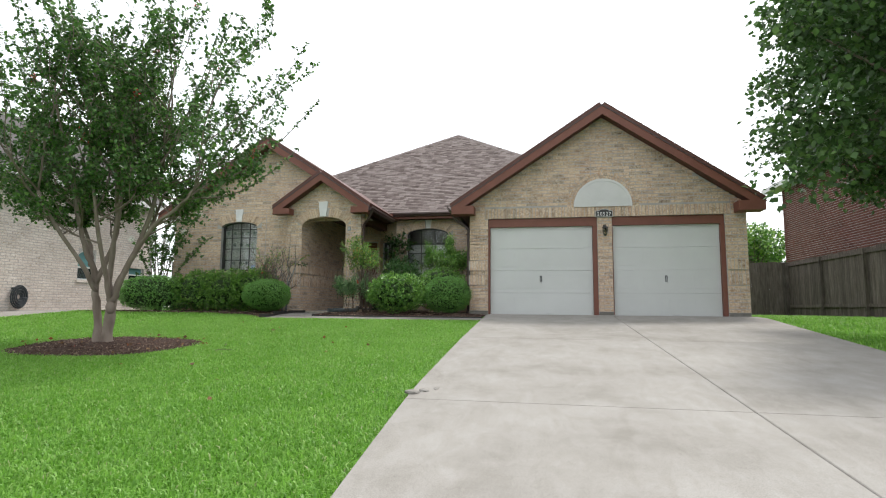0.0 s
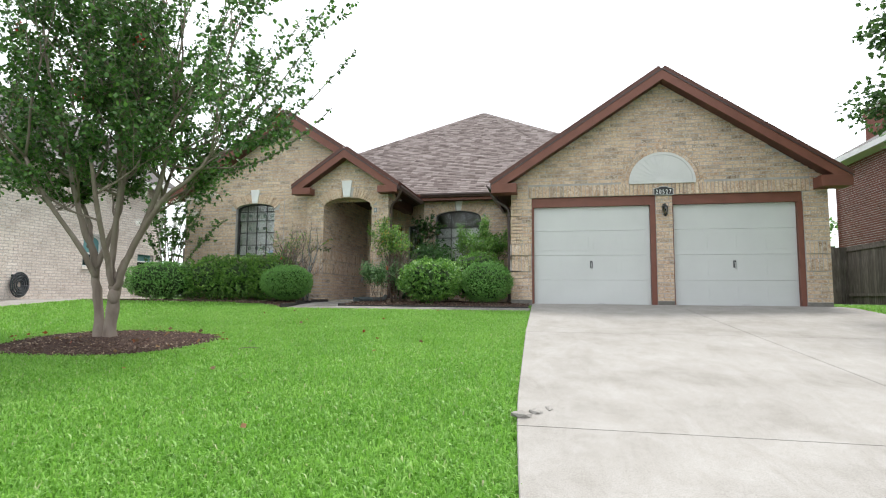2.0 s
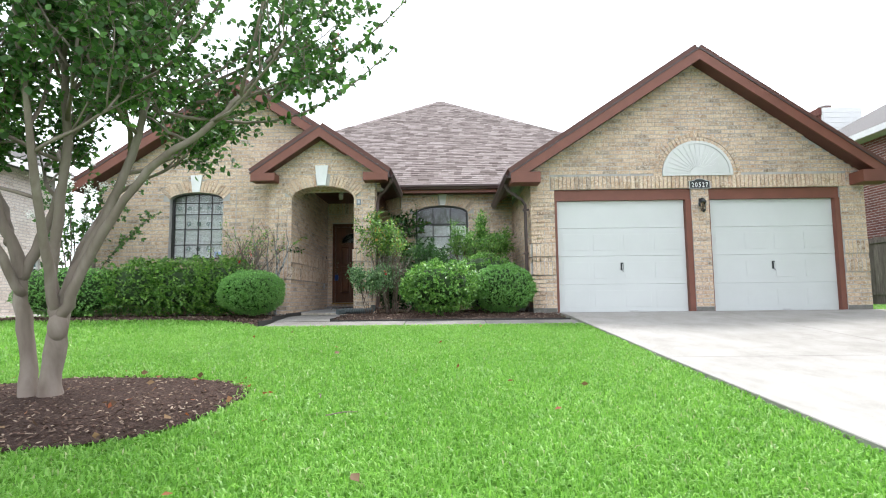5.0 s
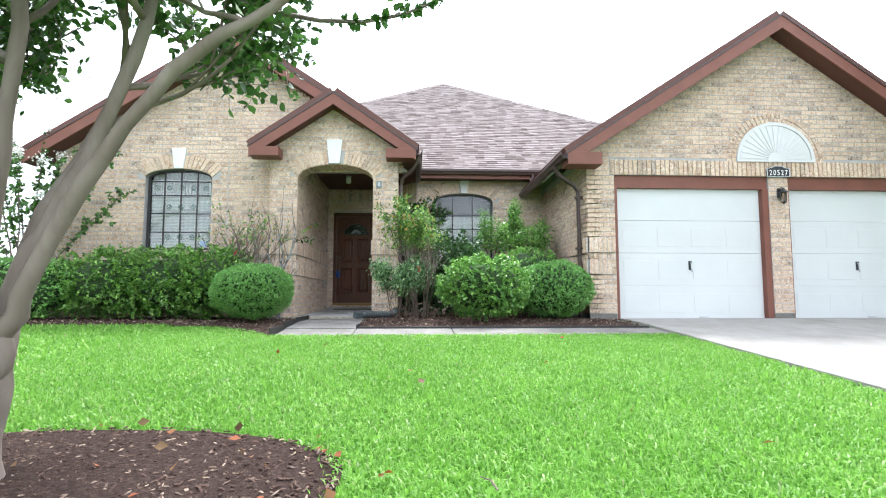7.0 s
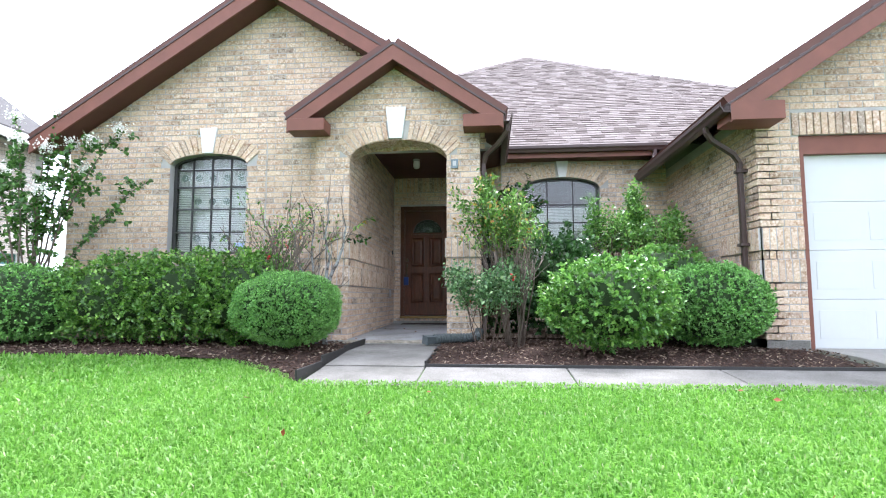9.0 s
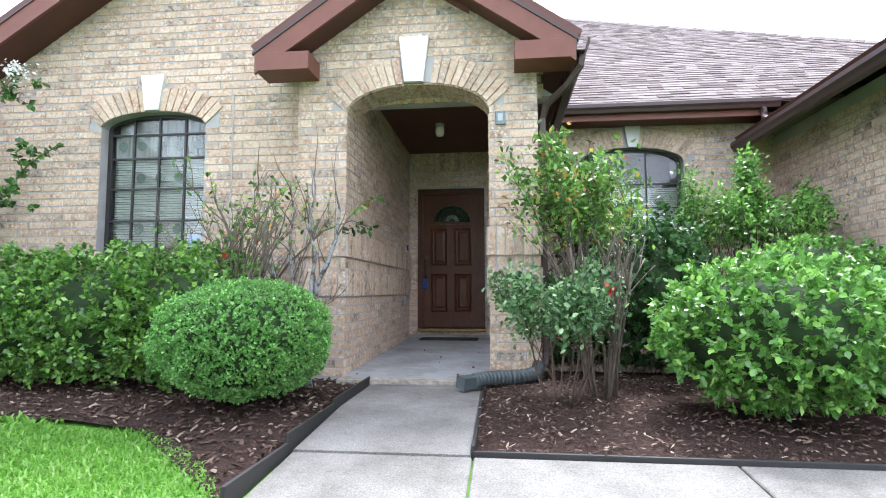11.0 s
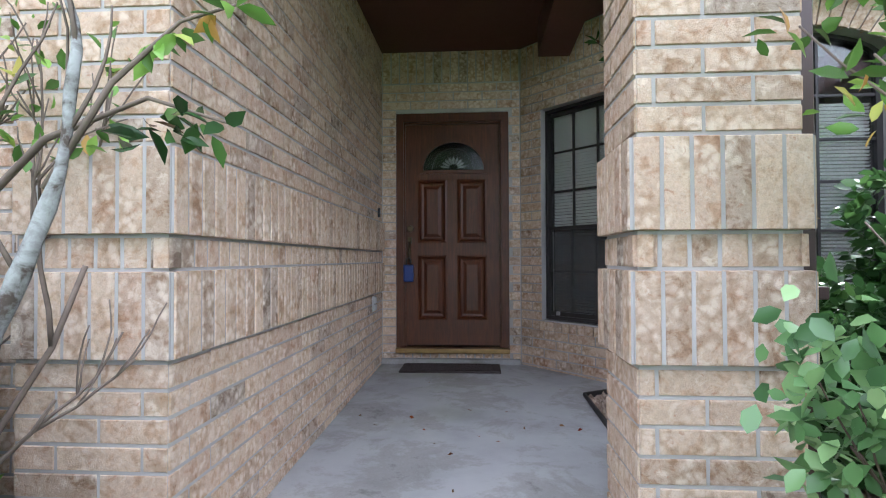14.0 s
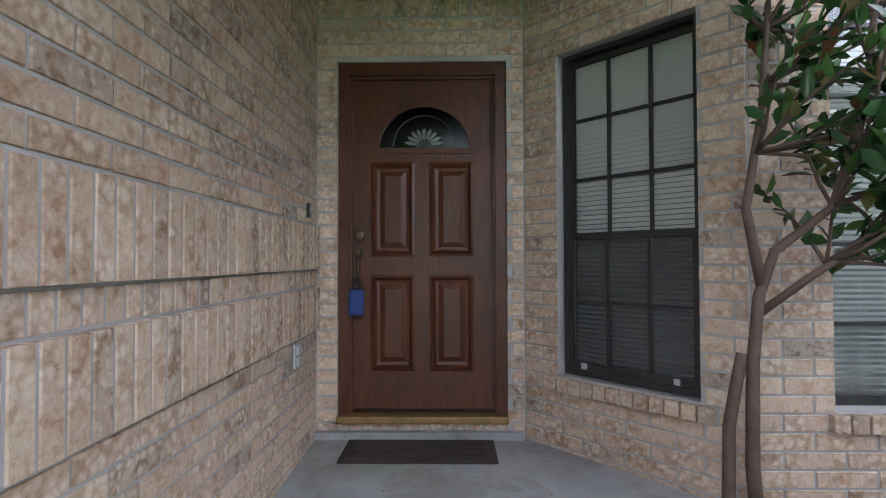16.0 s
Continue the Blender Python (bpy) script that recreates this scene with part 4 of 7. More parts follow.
leaf = part("leaf", prism(rect(DW0 + 0.004, DW1 - 0.004, DZ0 + 0.045, DZ1 - 0.08), [rect(*p) for p in panels] + [[(FC - FH, FZ), (FC + FH, FZ)] + arch_curve(FC, FH, FZ, FR, 16)[1:-1]], dp(-0.075), 0.045), WOOD, door_1)
for u0, u1, z0, z1 in panels:
    bm = bmesh.new()
    rings = []
    for k, d in ((0.0, -0.075), (0.018, -0.068), (0.036, -0.088), (0.055, -0.092), (0.085, -0.079)):
        rings.append([bm.verts.new(door_p(u, z, d)) for u, z in rect(u0 + k, u1 - k, z0 + k, z1 - k)])
    for a, b in zip(rings, rings[1:]):
        for i in range(4):
            bm.faces.new((a[i], a[(i + 1) % 4], b[(i + 1) % 4], b[i]))
    bm.faces.new(rings[-1])
    part("panel", bm, WOOD, door_1)
outer = [(FC - FH - 0.02, FZ - 0.02), (FC + FH + 0.02, FZ - 0.02)] + arch_curve(FC, FH + 0.02, FZ, FR + 0.02, 16)
inner = [(FC - FH + 0.012, FZ + 0.012), (FC + FH - 0.012, FZ + 0.012)] + arch_curve(FC, FH - 0.012, FZ + 0.012, FR - 0.024, 16)[1:-1]
part("fan_moulding", prism(outer, [inner], dp(-0.062), 0.03), WOOD, door_1)
fan = part("fan_glass", prism([(FC - FH, FZ), (FC + FH, FZ)] + arch_curve(FC, FH, FZ, FR, 16)[1:-1], [], dp(-0.088), 0.006), LEADED, door_1, "leaded glass fanlight")
BEVELGLASS = paint("bevelled_glass_petal", (0.2, 0.21, 0.21), 0.12, 0.3, 40.0, metal=0.6)
for k in range(9):
    a = math.pi * (k + 0.5) / 9
    bm = bmesh.new()
    tip, base = 0.13, 0.045
    pts = [(base, -0.006), (0.095, -0.013), (tip, 0.0), (0.095, 0.013), (base, 0.006)]
    add_prism(bm, [(FC + (x * math.cos(a) - y * math.sin(a)) * 0.95, FZ + 0.03 + (x * math.sin(a) + y * math.cos(a)) * 0.85) for x, y in pts], [], dp(-0.080), 0.006)
    part("petal", bm, BEVELGLASS, door_1, "bevelled glass petal")
for r in (0.05, 0.19):
    part("came", tube([door_p(FC + r * math.cos(a), FZ + 0.022 + r * math.sin(a), -0.082) for a in np.linspace(0.03, math.pi - 0.03, 18)], 0.0035, 6), BLACK, door_1, "dark lead came")
part("threshold", box(DX_0, DX_1, 3.90, 4.04, DZ0 - 0.012, DZ0 + 0.03, 0.006), BRASS, door_1, "brass threshold strip")
part("deadbolt", add_tube(bmesh.new(), [door_p(-5.042, 1.286, -0.075), door_p(-5.042, 1.286, -0.05), door_p(-5.042, 1.286, -0.045)], [0.032, 0.030, 0.018], 16), DARK_BRASS, door_1, "dark brass deadbolt")
handle = part("handle", tube([door_p(-5.042, 1.165, -0.075), door_p(-5.042, 1.16, -0.03), door_p(-5.042, 1.09, -0.02), door_p(-5.042, 1.01, -0.03), door_p(-5.042, 0.99, -0.075)], [0.014, 0.011, 0.012, 0.011, 0.014], 10), DARK_BRASS, door_1, "dark brass pull handle", True)
part("thumb_latch", box(-5.058, -5.026, 3.975, 4.02, 1.165, 1.21, 0.004), DARK_BRASS, handle)
lockbox = thing("lockbox", "blue plastic key lockbox hanging on the door handle", "lockbox", door_p(-5.05, 0.89, -0.012))
BLUE = paint("lockbox_blue", (0.012, 0.035, 0.16), 0.35, 0.15, 20.0)
part("body", box(-0.045, 0.045, -0.022, 0.022, -0.08, 0.075, 0.012), BLUE, lockbox)
part("shackle", tube([(-0.018, 0, 0.07), (-0.018, 0, 0.12), (0, 0, 0.138), (0.018, 0, 0.12), (0.018, 0, 0.07)], 0.006, 8), BLACK, lockbox, "dark steel shackle", True)
# dark board added behind the door so that no sky shows through
tagged(obj("room_wall", box(DX_0 - 0.1, DX_1 + 0.1, 4.3, 4.32, 0, 2.6), DARK_BACK), "added dark backing board that blocks the sky behind the front door", "wall", kind="structure")
# brick sill course and concrete kerb under the door
lay(wall_door, door_p, soldiers(DX_0 - 0.01, DX_1 + 0.01, FLOOR + 0.077, DZ0 - 0.014, 0.0), BRICK)
part("kerb", box(DX_0 - 0.13, DX_1 + 0.09, 3.90, 3.962, FLOOR - 0.02, FLOOR + 0.075, 0.005), PORCH, porch_floor)

# garage doors
def garage_door(name, x0, x1, label):
    g = tagged(new(name), label, "garage door", kind="structure")
    h = 2.15 / 4
    for k in range(4):
        z0 = 0.012 + k * h
        bm = box(x0, x1, 0.10, 0.145, z0, z0 + h - 0.003, 0.004)
        if k < 3:
            w = (x1 - x0 - 0.12) / 4
            for i in range(4):
                u0 = x0 + 0.06 + i * w + 0.05
                add_box(bm, u0, u0 + w - 0.10, 0.0962, 0.102, z0 + 0.11, z0 + h - 0.12, 0.002)
        part("section", bm, DOOR_WHITE, g)
    c = (x0 + x1) / 2
    lock = part("lock", box(c - 0.028, c + 0.028, 0.085, 0.101, 0.81, 0.96, 0.008), BLACK, g, "black lock plate with a pull handle")
    part("lock_handle", tube([(c, 0.09, 0.93), (c, 0.06, 0.92), (c, 0.06, 0.83), (c + 0.012, 0.062, 0.78)], 0.009, 8), GREY_PLASTIC, lock, "", True)
    part("lift_handle", box(c + 0.12, c + 0.27, 0.08, 0.101, 0.035, 0.06, 0.006), GREY_PLASTIC, g, "small grey lift handle")
    part("weather_strip", box(x0, x1, 0.095, 0.15, 0.0, 0.016), BLACK, g)
    return g


garage_door("garage_door_1", 0.0, 2.44, "closed white sectional garage door with embossed panels")
garage_door("garage_door_2", 2.905, 5.26, "closed white sectional garage door with embossed panels")
for (a, b), (i0, i1) in ((G1, (0.0, 2.44)), (G2, (2.905, 5.26))):
    t = tagged(new("door_trim"), "reddish brown painted timber trim round a garage door", "trim", kind="structure")
    part("head", box(a + 0.003, b - 0.003, 0.03, 0.16, 2.15, HEAD - 0.003, 0.004), TRIM, t)
    part("jamb", box(a + 0.003, i0 - 0.002, 0.004, 0.16, 0.0, 2.149, 0.004), TRIM, t)
    part("jamb", box(i1 + 0.002, b - 0.003, 0.004, 0.16, 0.0, 2.149, 0.004), TRIM, t)
    part("back", box(a, b, 0.2, 0.215, 0.0, HEAD), DARK_BACK, t)
tagged(obj("foundation", box(GX0 + 0.003, G1[0] - 0.004, -0.004, 0.1, -0.2, 0.108, 0.006), OLD_CONCRETE), "grey concrete house foundation", "foundation", kind="structure")
tagged(obj("foundation", box(G2[1] + 0.004, GX1 - 0.003, -0.004, 0.1, -0.2, 0.108, 0.006), OLD_CONCRETE), "grey concrete house foundation", "foundation", kind="structure")
tagged(obj("foundation", box(G1[1] + 0.004, G2[0] - 0.004, -0.01, 0.1, -0.2, 0.108, 0.006), OLD_CONCRETE), "grey concrete house foundation", "foundation", kind="structure")

# fan vent over the garage
vent = thing("fan_vent", "white half-round sunburst gable vent over the garage", "gable vent", (GC, -0.02, 2.60))
pv = lambda d0: (lambda u, z, d: Vector((u, -(d0 + d), z)))
part("backing", prism([(0.645, 0.0)] + arch_curve(0, 0.645, 0.012, 0.64, 24)[1:] , [], pv(0.004), 0.02), WHITE, vent)
part("rim", prism([(-0.67, 0), (0.67, 0)] + arch_curve(0, 0.67, 0.02, 0.655, 24), [[(-0.61, 0.035), (0.61, 0.035)] + arch_curve(0, 0.61, 0.05, 0.57, 24)], pv(0.022), 0.03), WHITE, vent)
for k in range(17):
    a = math.pi * (k + 0.5) / 17
    c, s = math.cos(a), math.sin(a)
    bm = bmesh.new()
    w0, w1 = 0.006, 0.034
    add_prism(bm, [(0.13 * c + w0 * s, 0.04 + 0.13 * s - w0 * c), (0.60 * c + w1 * s, 0.04 + 0.575 * s - w1 * c), (0.60 * c - w1 * s, 0.04 + 0.575 * s + w1 * c), (0.13 * c - w0 * s, 0.04 + 0.13 * s + w0 * c)], [], pv(0.014), 0.012)
    part("ray", bm, WHITE, vent)
part("hub", prism([(-0.14, 0.02), (0.14, 0.02)] + arch_curve(0, 0.14, 0.03, 0.13, 12), [], pv(0.024), 0.02), WHITE, vent)

# house number
number_sign = thing("number_sign", "black and silver house number plaque reading 20527", "number plaque", (2.71, -0.03, 2.43))
pn = lambda d0: (lambda u, z, d: Vector((u, -(d0 + d), z)))
sign_out = [(-0.20, -0.085), (0.20, -0.085), (0.20, 0.06), (0.12, 0.075), (0.06, 0.105), (-0.06, 0.105), (-0.12, 0.075), (-0.20, 0.06)]
part("plate", prism(sign_out, [], pn(0.012), 0.02), paint("plaque_black", (0.03, 0.03, 0.032), 0.5), number_sign)
part("border", prism(sign_out, [[(u * 0.93, z * 0.88) for u, z in sign_out]], pn(0.017), 0.006), GREY_PLASTIC, number_sign, "silver border")
for i, ch in enumerate("20527"):
    cu = bpy.data.curves.new("digit", "FONT")
    cu.body, cu.size, cu.extrude, cu.align_x = ch, 0.125, 0.003, "CENTER"
    tmp = bpy.data.objects.new("digit", cu)
    me = bpy.data.meshes.new_from_object(tmp)
    bpy.data.objects.remove(tmp)
    me.materials.append(paint("digit_silver", (0.72, 0.72, 0.72), 0.4) if i == 0 else bpy.data.materials["digit_silver"])
    d = new("digit", me)
    d.parent = number_sign
    d.matrix_basis = pose(-0.132 + i * 0.066, -0.017, -0.055, 90, 0, 0) @ Matrix.Diagonal((0.8, 1, 1, 1))

# coach lantern on the garage pier
lantern = thing("wall_lantern", "small dark metal coach lantern on the garage pier", "wall light", (2.72, -0.02, 2.02))
part("back_plate", box(-0.035, 0.035, -0.012, 0.012, -0.02, 0.14, 0.006), BLACK, lantern)
part("arm", tube([(0, -0.01, 0.10), (0, -0.06, 0.14), (0, -0.10, 0.12)], 0.008, 8), BLACK, lantern, "", True)
part("roof", lathe([(0.012, 0.13), (0.03, 0.10), (0.07, 0.06), (0.072, 0.05)], 6, (0, -0.10, 0)), BLACK, lantern)
part("lamp_glass", lathe([(0.055, 0.05), (0.04, -0.10)], 6, (0, -0.10, 0)), glass_mat("lantern_glass", (0.5, 0.42, 0.3), 0.2), lantern, "amber lantern glass")
part("base", lathe([(0.045, -0.10), (0.04, -0.115), (0.008, -0.14)], 6, (0, -0.10, 0)), BLACK, lantern)
for k in range(6):
    a = math.pi * k / 3
    part("rib", tube([(0.056 * math.cos(a), -0.10 + 0.056 * math.sin(a), 0.05), (0.041 * math.cos(a), -0.10 + 0.041 * math.sin(a), -0.10)], 0.004, 5), BLACK, lantern)

# porch ceiling light
jar = thing("ceiling_light", "small white glass jar light under the porch ceiling", "ceiling light", (-4.66, 2.55, CEIL))
part("base", lathe([(0.055, 0.0), (0.055, -0.03), (0.045, -0.035)], 18), GREY_PLASTIC, jar)
FROST = paint("frosted_jar", (0.75, 0.74, 0.70), 0.3, 0.05)
part("glass_jar", lathe([(0.045, -0.034), (0.055, -0.06), (0.055, -0.12), (0.04, -0.15), (0.015, -0.155)], 18), FROST, jar, "white glass jar", True)

# small fittings on the porch walls
bell = thing("door_bell", "black door bell button on the brick wall", "door bell", (AX0 + 0.018, 3.72, 1.41))
part("body", box(-0.006, 0.012, -0.016, 0.016, -0.04, 0.04, 0.004), BLACK, bell)
part("button", box(0.012, 0.016, -0.008, 0.008, -0.012, 0.012, 0.002), GREY_PLASTIC, bell)
outlet = thing("power_outlet", "grey weatherproof power outlet on the brick wall", "power outlet", (AX0 + 0.018, 3.50, 0.655))
part("plate", box(-0.006, 0.008, -0.04, 0.04, -0.06, 0.06, 0.004), GREY_PLASTIC, outlet)
for s in (-1, 1):
    part("cover", box(0.008, 0.022, -0.03, 0.03, s * 0.028 - 0.022, s * 0.028 + 0.022, 0.004), GREY_PLASTIC, outlet)
plaque = thing("pier_plaque", "small blue and white ceramic plaque on the porch pier", "plaque", (-3.905, PY - 0.02, 2.29))
part("tile", box(-0.045, 0.045, -0.012, 0.008, -0.06, 0.06, 0.006), paint("plaque_grey_blue", (0.16, 0.2, 0.23), 0.4, 0.3, 40), plaque)
part("motif", box(-0.022, 0.022, -0.016, -0.012, -0.03, 0.035, 0.002), GREY_PLASTIC, plaque, "pale motif")

# door mat
MAT = paint("dark_mat_fibre", (0.045, 0.034, 0.032), 0.95, 0.25, 30.0, grain=220, relief=0.8)
door_mat = thing("door_mat", "dark brown ribbed door mat on the porch slab", "door mat", (-4.665, 3.75, floor_z(3.6)))
part("pad", box(-0.415, 0.415, -0.20, 0.145, 0.0, 0.012, 0.005), MAT, door_mat)
part("border", prism(rect(-0.40, 0.40, -0.185, 0.13), [rect(-0.35, 0.35, -0.14, 0.09)], lambda u, v, d: Vector((u, v, 0.016 + d)), 0.006), MAT, door_mat)
for k in range(11):
    v = -0.13 + k * 0.0205
    part("rib", box(-0.345, 0.345, v, v + 0.012, 0.011, 0.0155), MAT, door_mat)

# ---- gutters and downspouts ----
def gutter(name, p0, p1, out, label="dark brown metal gutter along an eave"):
    """A K-shaped gutter from p0 to p1; out: the way it faces."""
    p0, p1, out = Vector(p0), Vector(p1), Vector(out).normalized()
    prof = [(0.0, 0.105), (0.0, 0.0), (0.075, 0.0), (0.090, 0.035), (0.112, 0.062), (0.112, 0.105), (0.100, 0.105), (0.100, 0.066), (0.082, 0.040), (0.070, 0.008), (0.008, 0.008), (0.008, 0.105)]
    bm = bmesh.new()
    ends = [[bm.verts.new(p + out * x + Vector((0, 0, z))) for x, z in prof] for p in (p0, p1)]
    n = len(prof)
    for i in range(n):
        bm.faces.new((ends[0][i], ends[0][(i + 1) % n], ends[1][(i + 1) % n], ends[1][i]))
    for e in ends:
        bm.faces.new(e)
    g = tagged(new("gutter"), label, "gutter", "gutters")
    part("trough", bm, DARK_TRIM, g)
    d = (p1 - p0).normalized()
    for k in range(int((p1 - p0).length / 0.8) + 1):
        c = p0 + d * (0.3 + 0.8 * k)
        if (c - p0).length < (p1 - p0).length:
            bm = bmesh.new()
            add_tube(bm, [c + Vector((0, 0, 0.10)), c + out * 0.108 + Vector((0, 0, 0.10))], 0.006, 5)
            part("hanger", bm, DARK_TRIM, g)
    return g


gutter("gutter", (-3.25, EAVE_Y, EAVE_Z - 0.115), (-0.62, EAVE_Y, EAVE_Z - 0.115), (0, -1, 0))
gutter("gutter", (-0.91, -0.37, 2.525), (-0.91, 3.2, 2.525), (-1, 0, 0))
gutter("gutter", (-3.28, 0.36, 2.74), (-3.28, 2.6, 2.74), (1, 0, 0))


def downspout(pts, label, w=0.035):
    ds = tagged(new("downspout"), label, "downspout", "downspouts")
    bm = bmesh.new()
    pts = [Vector(p) for p in pts]
    rings = []
    for i, p in enumerate(pts):
        d = (pts[min(i + 1, len(pts) - 1)] - pts[max(i - 1, 0)]).normalized()
        side = Vector((0, 1, 0)) if abs(d.y) < 0.8 else Vector((1, 0, 0))
        side = (side - d * side.dot(d)).normalized()
        o = d.cross(side)
        rings.append([bm.verts.new(p + side * (w * a) + o * (w * 0.8 * b)) for a, b in ((-1, -0.7), (-0.7, -1), (0.7, -1), (1, -0.7), (1, 0.7), (0.7, 1), (-0.7, 1), (-1, 0.7))])
    for a, b in zip(rings, rings[1:]):
        for i in range(8):
            bm.faces.new((a[i], a[(i + 1) % 8], b[(i + 1) % 8], b[i]))
    bm.faces.new(rings[0])
    bm.faces.new(rings[-1])
    part("pipe", bm, DARK_TRIM, ds)
    return ds


d1 = downspout([(-0.96, 0.18, 2.53), (-0.95, 0.18, 2.46), (-0.90, 0.19, 2.38), (-0.64, 0.24, 2.22), (-0.575, 0.25, 2.12), (-0.57, 0.25, 1.2), (-0.57, 0.25, 0.12), (-0.60, 0.22, 0.06)], "dark brown downspout on the garage side wall")
for z in (1.15, 2.0):
    part("strap", box(-0.625, -0.5, 0.20, 0.30, z, z + 0.035, 0.003), DARK_TRIM, d1)
downspout([(-0.80, EAVE_Y - 0.05, EAVE_Z - 0.12), (-0.80, EAVE_Y - 0.06, EAVE_Z - 0.18), (-0.86, EAVE_Y - 0.2, EAVE_Z - 0.28), (-0.86, EAVE_Y - 0.3, EAVE_Z - 0.34)], "short dark brown downspout from the upper gutter")
d3 = downspout([(-3.22, 0.46, 2.74), (-3.23, 0.47, 2.66), (-3.34, 0.56, 2.52), (-3.50, 0.72, 2.42), (-3.535, 0.76, 2.30), (-3.535, 0.76, 0.25), (-3.55, 0.70, 0.14)], "dark brown downspout on the porch pier")
for z in (0.9, 1.9):
    part("strap", box(-3.585, -3.49, 0.71, 0.81, z, z + 0.035, 0.003), DARK_TRIM, d3)


# ---- planting ----
def leaf_mat(name, stops, rough=0.45, through=0.3, spec=0.35, patchy=None):
    m = mat(name, rough, spec=spec)
    col = ramp(m, chance(m), stops)
    if patchy:
        col = mix(m, 1.0, col, ramp(m, noise_tex(m, 1.3, 5, 0.65), patchy), "MULTIPLY")
    wire(m, col, bsdf(m).inputs["Base Color"])
    tr, mx = node(m, "BsdfTranslucent"), node(m, "MixShader")
    mx.inputs[0].default_value = through
    wire(m, col, tr.inputs["Color"])
    out = m.node_tree.nodes["Material Output"]
    wire(m, bsdf(m).outputs[0], mx.inputs[1])
    wire(m, tr.outputs[0], mx.inputs[2])
    wire(m, mx.outputs[0], out.inputs["Surface"])
    return m


def mesh_from(name, verts, faces, material, parent):
    """A mesh from arrays: verts (n, 3), triangles (m, 3)."""
    me = bpy.data.meshes.new(name)
    me.vertices.add(len(verts))
    me.vertices.foreach_set("co", np.asarray(verts, np.float32).ravel())
    me.loops.add(len(faces) * 3)
    me.loops.foreach_set("vertex_index", np.asarray(faces, np.int32).ravel())
    me.polygons.add(len(faces))
    me.polygons.foreach_set("loop_start", np.arange(0, len(faces) * 3, 3, dtype=np.int32))
    me.update(calc_edges=True)
    me.materials.append(material)
    ob = new(name, me)
    ob.parent = parent
    return ob


def leaves(name, at, facing, size, material, parent, seed=0, droop=0.25, wide=0.45, jitter=0.9, skin=None, oval=False):
    """Folded leaves at points; facing: the way that each leans out; skin: outward normals that the leaf blades turn to."""
    rng = np.random.default_rng(seed)
    at, n = np.asarray(at, float), len(at)
    d = np.asarray(facing, float) + rng.normal(0, jitter, (n, 3))
    d[:, 2] -= droop
    d /= np.linalg.norm(d, axis=1, keepdims=True) + 1e-9
    if skin is not None:
        t = rng.normal(0, 1, (n, 3))
        t -= skin * (t * skin).sum(1, keepdims=True)
        d = t / (np.linalg.norm(t, axis=1, keepdims=True) + 1e-9) + skin * 0.45 + np.array([0, 0, 0.15])
        d /= np.linalg.norm(d, axis=1, keepdims=True)
        s = np.cross(d, skin + rng.normal(0, 0.45, (n, 3)))
    else:
        s = np.cross(d, rng.normal(0, 1, (n, 3)) + np.array([0, 0, 1.2]))
    s /= np.linalg.norm(s, axis=1, keepdims=True) + 1e-9
    up = np.cross(s, d)
    L = (size * rng.uniform(0.65, 1.25, n))[:, None]
    mid = at + d * L * 0.45
    verts = np.stack([at, mid - s * L * wide + up * L * 0.08, at + d * L - up * L * 0.05, mid + s * L * wide + up * L * 0.08], 1).reshape(-1, 3)
    b = np.arange(n)[:, None] * 4
    faces = np.concatenate([b + [0, 1, 2], b + [0, 2, 3]], 1).reshape(-1, 3)
    if oval:
        w, curl = s * L * wide, up * L
        verts = np.stack([at, at + d * L * 0.26 - w * 0.72 + curl * 0.07, at + d * L * 0.62 - w * 0.85 + curl * 0.05, at + d * L - curl * 0.10,
                          at + d * L * 0.62 + w * 0.85 + curl * 0.05, at + d * L * 0.26 + w * 0.72 + curl * 0.07, at + d * L * 0.5 - curl * 0.02], 1).reshape(-1, 3)
        b = np.arange(n)[:, None] * 7
        faces = np.concatenate([b + [k, (k + 1) % 6, 6] for k in range(6)], 1).reshape(-1, 3)
    ob = mesh_from(name, verts, faces, material, parent)
    ob["kind"] = "stuff"
    return ob


BARK = mat("crape_bark", 0.8, spec=0.2)
_b = ramp(BARK, noise_tex(BARK, 7, 5, 0.6, 0.5, coords(BARK, (0.744, 0.744, 0.223))), [(0.3, (0.126, 0.097, 0.078)), (0.55, (0.200, 0.163, 0.138)), (0.75, (0.268, 0.230, 0.197))])
wire(BARK, _b, bsdf(BARK).inputs["Base Color"])
bump(BARK, noise_tex(BARK, 30, 4, 0.6, 0.3, coords(BARK, (1, 1, 0.2))), 0.4, 0.008)
TWIG = paint("grey_twig", (0.145, 0.112, 0.09), 0.85, 0.3, 14.0, relief=0.3)
DARK_TWIG = paint("brown_twig", (0.09, 0.06, 0.045), 0.85, 0.3, 14.0, relief=0.3)
CRAPE = leaf_mat("crape_leaf", [(0.0, (0.033, 0.081, 0.021)), (0.5, (0.058, 0.137, 0.031)), (0.85, (0.098, 0.215, 0.046)), (1.0, (0.156, 0.299, 0.065))], 0.4, 0.3)
PEAR = leaf_mat("pear_leaf", [(0.0, (0.034, 0.072, 0.022)), (0.6, (0.054, 0.118, 0.031)), (1.0, (0.108, 0.198, 0.050))], 0.35)
BOX = leaf_mat("boxwood_leaf", [(0.0, (0.090, 0.216, 0.054)), (0.5, (0.162, 0.360, 0.082)), (1.0, (0.324, 0.612, 0.154))], 0.33, 0.3, 0.6)
